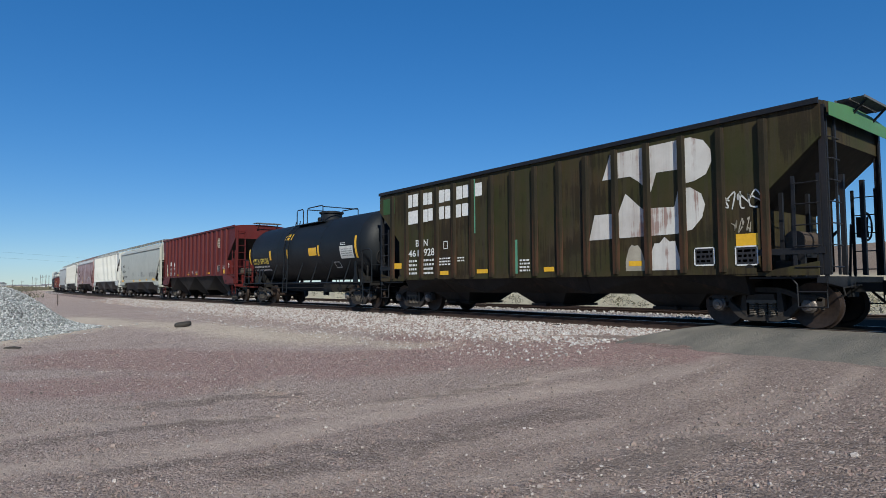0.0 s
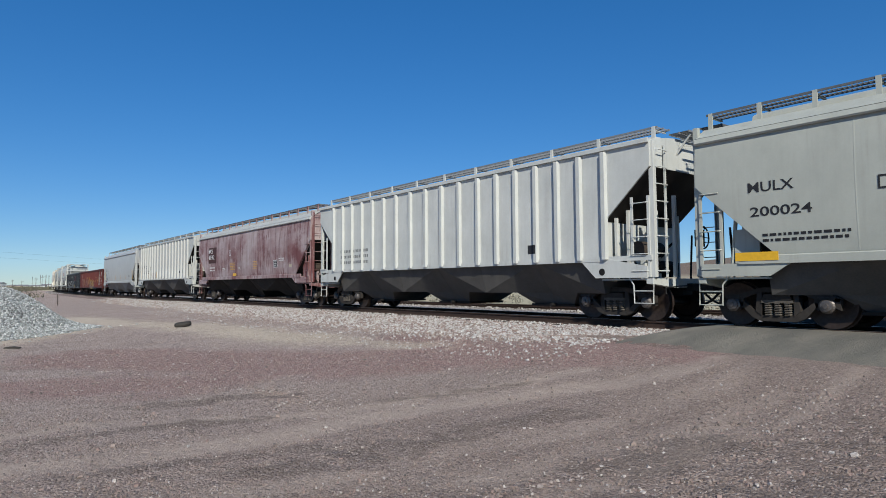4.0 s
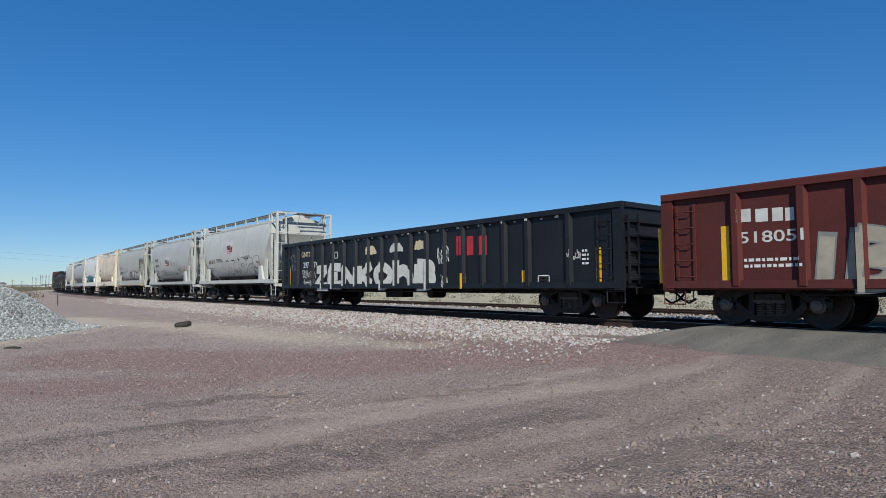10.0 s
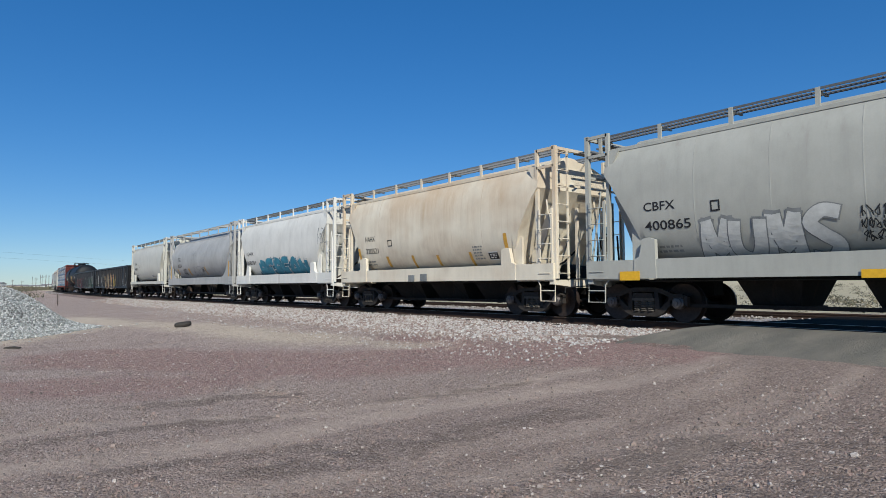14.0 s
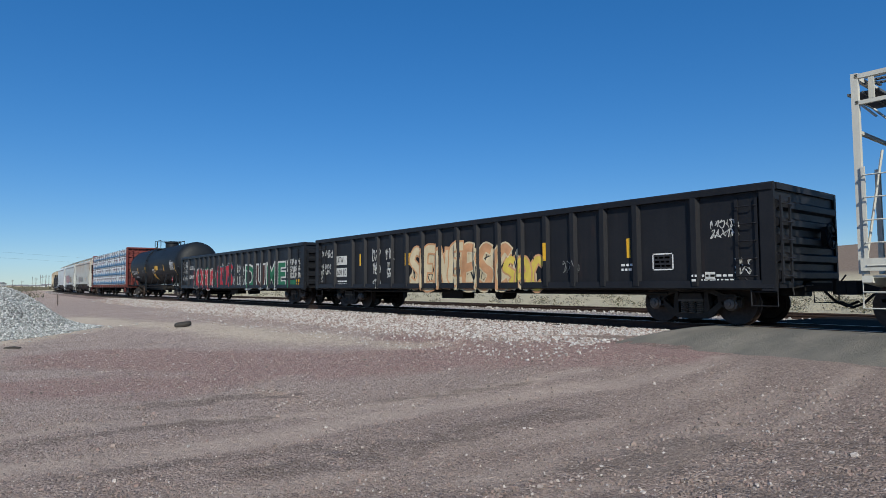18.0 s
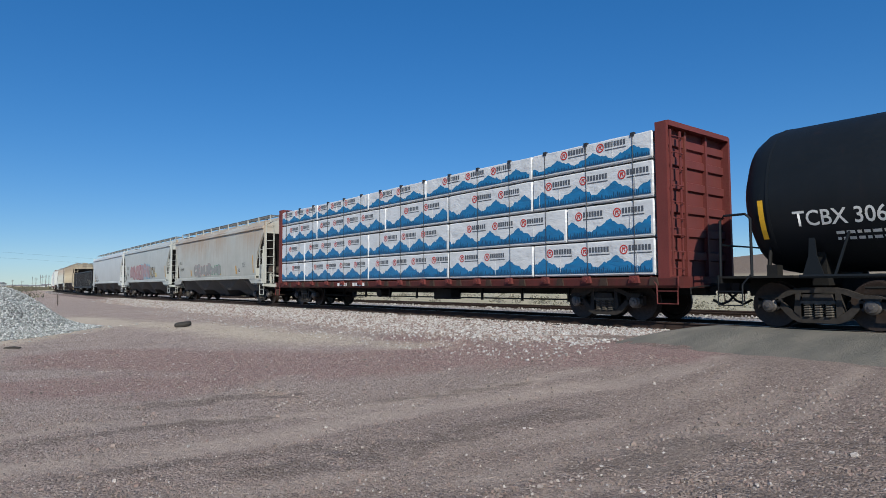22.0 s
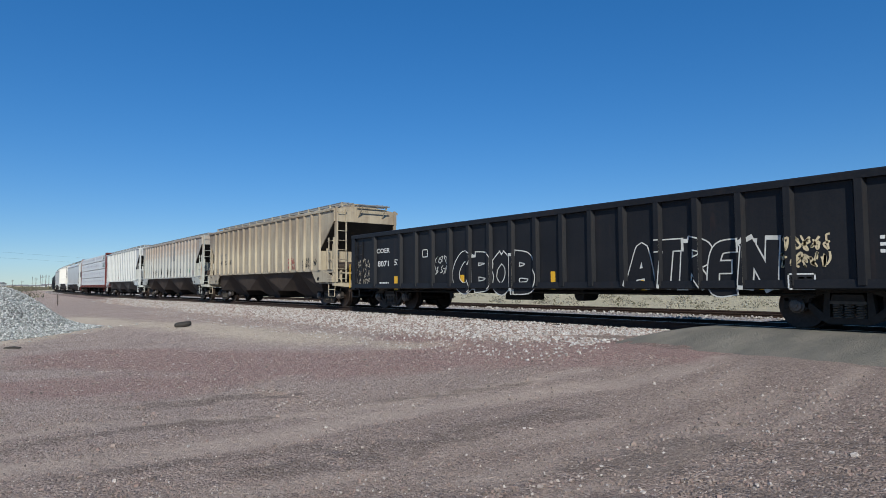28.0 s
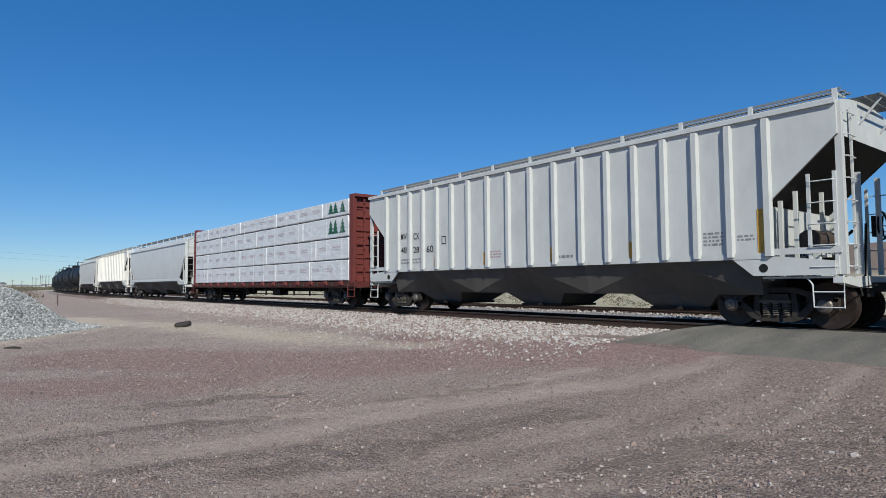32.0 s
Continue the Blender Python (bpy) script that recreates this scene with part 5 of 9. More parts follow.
def road_z(x, y):
    """The asphalt ramp that leads up to the rails, with a shoulder that falls away."""
    z = -0.012 if y > -1.5 else -0.012 - 0.26 * smooth01((-1.5 - y) / 3.3)
    spill = max(0.0, -6.75 - 0.35 * smooth01((-1.5 - y) / 2.5) - x)
    ragged = -4.55 + 0.30 * noise.noise(Vector((x * 0.8, 2.0, 0))) + 0.12 * noise.noise(Vector((x * 3.1, 5.0, 0)))
    return z - 0.30 * smooth01(spill / 1.6) - 0.35 * smooth01((ragged - y) / 0.45)


def build_road():
    m, n, l, p = nodes_of("dusty_asphalt")
    tc = n.new("ShaderNodeTexCoord").outputs["Object"]
    big, fine = noise_node(n, l, stretched(n, l, tc, (1.2, 0.25, 1)), 1.3, 5), noise_node(n, l, tc, 60, 5, 0.7)
    grit = noise_node(n, l, tc, 150, 3, 0.7)
    col = mixed(n, l, ramp(n, l, big, 0.35, 0.68), (0.150, 0.140, 0.118), (0.265, 0.240, 0.195))
    col = mixed(n, l, calc(n, l, "MULTIPLY", ramp(n, l, fine, 0.45, 0.75), 0.5), col, (0.10, 0.095, 0.085))
    col = mixed(n, l, calc(n, l, "MULTIPLY", ramp(n, l, grit, 0.62, 0.72), 0.5), col, (0.34, 0.31, 0.27))
    l.new(col, p.inputs["Base Color"])
    p.inputs["Roughness"].default_value = 0.95
    bumped(n, l, p, calc(n, l, "ADD", fine, calc(n, l, "MULTIPLY", noise_node(n, l, tc, 9, 5, 0.7), 2.0)), 1.0, 0.03)

    def sheet(xs, ys, lift):
        b = Build()
        v = [(x, y, lift(x, y)) for y in ys for x in xs] + [(x, y, lift(x, y) - 0.3) for y in ys for x in xs]
        k, q = len(xs), len(xs) * len(ys)
        f = [(j * k + i, j * k + i + 1, (j + 1) * k + i + 1, (j + 1) * k + i) for j in range(len(ys) - 1) for i in range(k - 1)]
        rim = [(0 * k + i, i + 1) for i in range(k - 1)] + [((len(ys) - 1) * k + i + 1, (len(ys) - 1) * k + i) for i in range(k - 1)]
        rim += [((j + 1) * k, j * k) for j in range(len(ys) - 1)] + [(j * k + k - 1, (j + 1) * k + k - 1) for j in range(len(ys) - 1)]
        return b.add(v, f + [(a, c, c + q, a + q) for a, c in rim])

    def wavy(x, y):
        return road_z(x, y) + 0.012 * noise.noise(Vector((x * 1.3, y * 1.3, 5))) * smooth01((-1.6 - y) / 0.5)

    xs = [-9.2 + 0.2 * i for i in range(80)]
    road = tagged(new("road", sheet(xs, [-5.2 + 0.1 * j + 0.0 for j in range(44)] + [-0.83], wavy).mesh("road", m, True)), "dusty grey asphalt ramp of a level crossing", "road", kind="structure")
    # Near-black crossing panels: the train's shadow is put into their colour.
    shadow_black = plain("oily_black_planking", (0.014, 0.012, 0.010), 0.85, 0, 0.4, 5)
    shadow_black.node_tree.nodes["Principled BSDF"].inputs["Specular IOR Level"].default_value = 0.02
    mid = [-6.9 + 0.4 * i for i in range(34)]
    part("crossing_panel", sheet(mid, [-0.66, 0.0, 0.66], lambda x, y: -0.02).mesh("crossing_panel", shadow_black), road)
    part("crossing_panel", sheet(mid, [0.84, 2.5, 4.2, TRACK_2 - 0.84], lambda x, y: -0.03 - 0.05 * smooth01((y - 1) / 4)).mesh("crossing_panel", shadow_black), road)


def build_pile():
    def pile_z(u, w):
        up = smooth01((-12.0 - u + 0.5 * noise.noise(Vector((u * 0.5, w * 0.5, 2)))) / 3.1)
        return 1.52 * up * smooth01((23.8 - w) / 3.2) * smooth01((w - 6) / 4)

    us, ws = [-30 + 0.35 * i for i in range(54)], [5.5 + 0.35 * i for i in range(58)]
    v = []
    for w in ws:
        for u in us:
            x, y = afield(u, w)
            v.append((x, y, ground_z(x, y) - 0.05 + pile_z(u, w) + 0.06 * noise.noise(Vector((x * 2, y * 2, 0))) * min(1, pile_z(u, w) * 4)))
    k = len(us)
    f = [(j * k + i, j * k + i + 1, (j + 1) * k + i + 1, (j + 1) * k + i) for j in range(len(ws) - 1) for i in range(k - 1)]
    me = bpy.data.meshes.new("spoil_heap")
    me.from_pydata(v, [], f)
    me.shade_smooth()
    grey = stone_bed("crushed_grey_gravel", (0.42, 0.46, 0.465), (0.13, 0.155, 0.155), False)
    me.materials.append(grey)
    tagged(new("spoil_heap", me), "long heap of pale grey crushed gravel on the dirt", "gravel heap")
    rng = np.random.default_rng(11)
    places, sizes = [], []
    while len(places) < 22000:
        u, w = rng.uniform(-21, -11.4), rng.uniform(12.5, 23.6)
        if u < -0.74 * w - 1:
            continue
        h = pile_z(u, w)
        if h < 0.03 and rng.random() > 0.012:
            continue
        x, y = afield(u, w)
        places.append((x, y, ground_z(x, y) - 0.04 + h + rng.uniform(0, 0.03)))
        sizes.append(rng.uniform(0.03, 0.085))
    stones("loose_gravel", places, sizes, stony("grey_gravel_stones", [(0.52, 0.56, 0.555), (0.28, 0.325, 0.325), (0.72, 0.74, 0.73), (0.17, 0.20, 0.20), (0.40, 0.44, 0.44)], 20), "pale grey angular stones lying on the gravel heap", 12)


def build_stones():
    rng = np.random.default_rng(21)
    pl, sz = [], []
    while len(pl) < 26000:
        s = -7.4 - 62 * rng.random() ** 1.7
        lat = -1.32 - 3.4 * rng.random() ** 1.25
        if lat < -2.5 and rng.random() < min(0.9, (-2.3 - lat) / 1.6 - (0.25 if s < -11 else -0.2)):
            continue
        if s < -30 and rng.random() < (-30 - s) / 42:
            continue
        x, y, _ = track_at(s, lat)
        z = -0.235 if lat > -1.75 else -0.235 - 0.205 * (-1.75 - lat) / 1.7
        if lat < -3.45:
            z = ground_z(x, y)
        pl.append((x, y, z + rng.uniform(-0.01, 0.025)))
        sz.append(rng.uniform(0.03, 0.075) + (0.015 if s < -30 else 0))
    while len(pl) < 29500:   # stones that rolled down into the dirt
        s, lat = -6.8 - 30 * rng.random() ** 1.4, -3.3 - 3.2 * rng.random() ** 2.2
        x, y, _ = track_at(s, lat)
        if x > -8.2 and y > -4.6:
            continue
        pl.append((x, y, ground_z(x, y) + 0.008))
        sz.append(rng.uniform(0.016, 0.048))
    while len(pl) < 33500:   # between the tie ends, up to the foot of the rail
        s, lat = -8.0 - 40 * rng.random() ** 1.5, -0.86 - 0.5 * rng.random()
        x, y, _ = track_at(s, lat)
        pl.append((x, y, -0.215 + rng.uniform(-0.02, 0.03)))
        sz.append(rng.uniform(0.035, 0.075))
    white = [(0.56, 0.54, 0.52), (0.46, 0.425, 0.40), (0.66, 0.65, 0.64), (0.36, 0.26, 0.235), (0.52, 0.49, 0.47), (0.26, 0.17, 0.15), (0.60, 0.59, 0.58), (0.22, 0.17, 0.155)]
    stones("ballast_stones", pl, sz, stony("pale_ballast_stones", white, 25), "pale pinkish crushed ballast stones along the rail", 22)
    pl, sz = [], []
    while len(pl) < 9000:
        s, lat = -5 - 50 * rng.random(), rng.uniform(1.0, TRACK_2 + 2)
        x, y, _ = track_at(s, lat)
        pl.append((x, y, (-0.235 if lat < 1.8 else -0.205 if lat > TRACK_2 - 1.7 else -0.33) + rng.uniform(0, 0.03)))
        sz.append(rng.uniform(0.05, 0.10))
    while len(pl) < 12500:   # a low berm of stone and soil beside the crossing
        x, y = rng.uniform(-16, -6.8), rng.uniform(2.2, 5.0)
        h = 0.20 * math.exp(-((y - 3.6) / 0.8) ** 2) * (0.55 + 0.45 * math.sin(x * 1.15 + 0.6)) * smooth01((x + 16) / 4)
        pl.append((x, y, -0.34 + h * rng.random() ** 0.4))
        sz.append(rng.uniform(0.05, 0.10))
    stones("siding_stones", pl, sz, stony("grey_ballast_stones", [(0.50, 0.48, 0.45), (0.30, 0.28, 0.26), (0.62, 0.60, 0.56), (0.20, 0.18, 0.17)], 25), "grey ballast stones between the two tracks", 23)
    # pebbles strewn over the dirt, fewer where wheels have worn it to dust
    w = 2.6 + 24 * rng.random(110000) ** 2.0
    u = rng.uniform(-0.76, 0.76, len(w)) * w
    gx, gy = EYE.x + RIGHT.x * u + AHEAD.x * w, EYE.y + RIGHT.y * u + AHEAD.y * w
    bare = nearness(gx + 0.12 * np.sin(gy * 2.1), gy, WORN)
    bare = np.maximum(bare, 0.9 * ((np.abs(gy + 5.4 - 0.12 * (gx + 10)) < 0.7) & (gx < -12)))
    keep = (gy < -4.0) & ~((gx > -9) & (gy > -5.0)) & ~((u < -12) & (w > 14)) & (rng.random(len(w)) > 0.12 + bare * 0.8)
    gx, gy, w = gx[keep][:52000], gy[keep][:52000], w[keep][:52000]
    r = rng.random(len(w))
    size = (0.0032 + 0.0060 * r * r) * np.where((gx > -3.4) & (gy < -6), 1.55, 1.0) * (1 + 0.05 * w)
    size = np.where(r > 0.995, rng.uniform(0.010, 0.024, len(w)), size)
    pl = [(x, y, ground_z(x, y) + 0.12 * q) for x, y, q in zip(gx.tolist(), gy.tolist(), size.tolist())]
    sz = (size * 1.6).tolist()
    for _ in range(420):   # a small spill of pale gravel
        x, y = -7.95 + 0.42 * rng.normal(), -10.5 + 0.16 * rng.normal()
        pl.append((x, y, ground_z(x, y) + 0.003))
        sz.append(rng.uniform(0.012, 0.03))
    tones = [(0.32, 0.220, 0.190), (0.24, 0.18, 0.162), (0.38, 0.315, 0.28), (0.13, 0.10, 0.090), (0.34, 0.255, 0.22), (0.28, 0.22, 0.195), (0.30, 0.20, 0.175), (0.22, 0.165, 0.15), (0.58, 0.52, 0.48), (0.085, 0.065, 0.058)]
    gx, gy = rng.uniform(-16, -1, 30000), rng.uniform(-13.6, -3.6, 30000)   # stones up to a fist's size, thickest on the red band
    thick = 0.03 + nearness(gx, gy, RED_BAND) * 0.10 + nearness(gx, gy, CHURNED) * 0.30
    keep = (rng.random(30000) < thick) & ~((gx > -7) & (gy > -4.8))
    for x, y in zip(gx[keep].tolist(), gy[keep].tolist()):
        size = 0.008 + 0.020 * rng.random() ** 4
        pl.append((x, y, ground_z(x, y) + size * 0.15))
        sz.append(size * 1.6)
    stones("pebbles", pl, sz, stony("desert_pebbles", tones, 60), "small red, grey and white pebbles strewn over dirt", 24)


def build_tyre():
    x, y = afield(-9.1, 21.6)
    b = Build()
    rings = []
    for k in range(29):
        a = 6.2832 * k / 28
        rings.append([((0.24 + 0.085 * math.cos(q)) * math.cos(a), (0.24 + 0.085 * math.cos(q)) * math.sin(a), 0.085 + 0.08 * math.sin(q) + (0.006 if k % 2 and math.cos(q) > 0.6 else 0)) for q in [0.7854 * i for i in range(8)]])
    b.rings(rings, caps=False)
    rubber = plain("sun_bleached_rubber", (0.05, 0.045, 0.04), 0.85, 0, 0.4)
    t = tagged(new("tyre", b.mesh("tyre", rubber, True)), "worn black tyre lying flat on the sandy dirt", "tyre")
    t.matrix_world = pose(x, y, ground_z(x, y) - 0.01, 6, -4, 20) @ Matrix.Diagonal((0.88, 0.88, 1.05, 1))
    x, y = afield(-10.6, 15.2)
    s = tagged(new("rubber_scrap", Build().prism([(-0.18, 0), (0.17, 0.0), (0.20, 0.03), (0.02, 0.055), (-0.15, 0.04)], -0.05, 0.06).mesh("rubber_scrap", rubber)), "dark scrap of torn rubber on the dirt", "scrap")
    s.matrix_world = pose(x, y, ground_z(x, y), 0, 0, 55)


def build_marker():
    x, y = afield(-29.4, 47.0)
    post = tagged(new("marker_post"), "thin weathered steel marker post beside the track", "marker post")
    post.matrix_world = pose(x, y, ground_z(x, y), 0, 0, 35)
    part("post", Build().prism([(-0.03, -0.02), (0.03, -0.02), (0.03, 0.01), (0.01, 0.02), (-0.01, 0.02), (-0.03, 0.01)], 0, 0.78, "z").mesh("post", RUSTY), post)
    part("plate", Build().prism([(-0.04, 0.62), (0.04, 0.62), (0.04, 0.84), (0.03, 0.86), (-0.03, 0.86), (-0.04, 0.84)], -0.035, -0.02).mesh("plate", plain("weathered_dull_plate", (0.14, 0.11, 0.09), 0.8)), post)


def build_poles():
    wood = plain("grey_pole_timber", (0.13, 0.11, 0.095), 0.9)
    def pole_mesh():
        b = Build()
        return b.rings([[(r * math.cos(1.0472 * k), r * math.sin(1.0472 * k), z) for k in range(6)] for r, z in ((0.19, -0.5), (0.12, 10.0))])
    mast = pole_mesh().mesh("mast", wood)
    arm = Build().box(-1.3, 1.3, -0.07, 0.07, 8.9, 9.05).box(-1.0, 1.0, -0.07, 0.07, 8.0, 8.12).mesh("crossarm", wood)
    rnd = random.Random(9)
    for px, w, h in ((-0.662, 420, 0.85), (-0.652, 430, 1.05), (-0.646, 380, 0.95), (-0.641, 460, 1.1), (-0.655, 520, 1.2), (-0.634, 500, 1.0), (-0.668, 610, 1.2), (-0.628, 560, 1.1), (-0.70, 640, 1.0), (-0.685, 560, 0.8)):
        x, y = afield(px * w, w)
        p = tagged(new("utility_pole"), "distant grey timber utility pole with crossarms", "utility pole", "far utility poles")
        p.matrix_world = pose(x, y, ground_z(x, y) - 0.3, 0, 0, rnd.uniform(0, 180)) @ Matrix.Diagonal((1, 1, h, 1))
        part("mast", mast, p)
        part("crossarm", arm, p)
    # a span of wire high over the plain
    for k in range(2):
        a, b = Vector((*afield(-0.86 * 150, 150), 9.6 + k * 1.6)), Vector((*afield(-0.17 * 800, 800), 16.0 + k * 3.2))
        pts = [a.lerp(b, i / 30) - Vector((0, 0, 2.2 * math.sin(math.pi * i / 30))) for i in range(31)]
        tagged(new("overhead_wire", Build().tube(pts, 0.011, 4).mesh("overhead_wire", BLACKENED)), "thin dark overhead power wire against the sky", "power line")


def build_town():
    wall = plain("far_white_wall", (0.62, 0.62, 0.60), 0.8)
    tan = plain("far_tan_wall", (0.42, 0.34, 0.26), 0.8)
    roof_m = plain("far_grey_roof", (0.22, 0.22, 0.23), 0.8)
    glass = plain("far_dark_window", (0.04, 0.05, 0.06), 0.3)
    rnd = random.Random(4)
    for px, w, ln, dp, h, m in ((-0.722, 740, 12, 9, 6.5, wall), (-0.683, 820, 14, 10, 3.6, tan), (-0.664, 860, 10, 8, 3.6, wall), (-0.642, 700, 14, 8, 3.6, wall), (-0.70, 1000, 14, 9, 4.5, tan), (-0.735, 760, 14, 9, 4.0, tan), (-0.675, 640, 7, 5, 2.8, wall), (-0.652, 660, 8, 6, 2.8, wall), (-0.632, 760, 18, 7, 3.0, wall), (-0.61, 900, 12, 8, 3.6, tan), (-0.72, 560, 6, 5, 2.4, wall)):
        x, y = afield(px * w, w)
        hs = tagged(new("house"), "small pale low building far across the desert plain", "house", "far buildings")
        hs.matrix_world = pose(x, y, ground_z(x, y) - 0.3, 0, 0, 51 + rnd.uniform(-15, 15))
        part("wall", Build().box(-ln / 2, ln / 2, -dp / 2, dp / 2, 0, h).mesh("wall", m), hs)
        part("roof", Build().prism([(-dp / 2 - 0.4, h + 0.02), (dp / 2 + 0.4, h + 0.02), (0.3, h + dp * 0.16), (-0.3, h + dp * 0.16)], -ln / 2 - 0.4, ln / 2 + 0.4, "x").mesh("roof", roof_m), hs)
        n = max(2, int(ln / 4))
        for i in range(n):
            cx = -ln / 2 + ln * (i + 0.5) / n
            part("window", Build().box(cx - 0.7, cx + 0.7, -dp / 2 - 0.05, -dp / 2 - 0.01, h * 0.35, h * 0.7).mesh("window", glass), hs)


def build_shrubs():
    rng = np.random.default_rng(31)
    v, f = [], []
    spots = []
    for _ in range(420):   # left of the line, towards the town
        w = rng.uniform(70, 420)
        spots.append((rng.uniform(-0.76, -0.62) * w, w, rng.uniform(0.5, 1.3) * (1 + w / 400)))
    for _ in range(900):   # a belt of taller brush before the town
        w = rng.uniform(260, 620)
        spots.append((rng.uniform(-0.78, -0.60) * w, w, rng.uniform(0.9, 2.2)))
    for _ in range(700):   # behind the line
        w = rng.uniform(24, 170)
        spots.append((rng.uniform(-0.45, 0.75) * w, w, rng.uniform(0.25, 0.7)))
    for u, w, size in spots:
        x, y = afield(u, w)
        if TRACK_2 + 5 > y > -6 and x > -200 or (y < 14 and w < 60) or (w > 60 and u / w < -0.6 and x < -38.8 and y > (x + 38.8) ** 2 / 2890 - 7):
            continue
        z = ground_z(x, y)
        n = 64
        a, r, h = rng.uniform(0, 6.28, n), np.sqrt(rng.random(n)) * size, rng.random(n)
        h = h * size * 0.9 * (1 - 0.5 * (r / size) ** 2)
        for k in range(n):
            c = np.array([x + r[k] * math.cos(a[k]), y + r[k] * math.sin(a[k]), z + h[k]])
            d = rng.normal(size=(3, 3)) * size * 0.085
            i = len(v)
            v += [tuple(c + d[0]), tuple(c + d[1]), tuple(c + d[2])]
            f.append((i, i + 1, i + 2))
    me = bpy.data.meshes.new("desert_shrubs")
    me.from_pydata(v, [], f)
    me.materials.append(stony("dry_shrub_leaves", [(0.10, 0.11, 0.055), (0.075, 0.09, 0.045), (0.16, 0.145, 0.085), (0.12, 0.115, 0.065)], 3))
    tagged(new("desert_shrubs", me), "low dry grey-green creosote shrubs on sand", "shrub", kind="stuff")


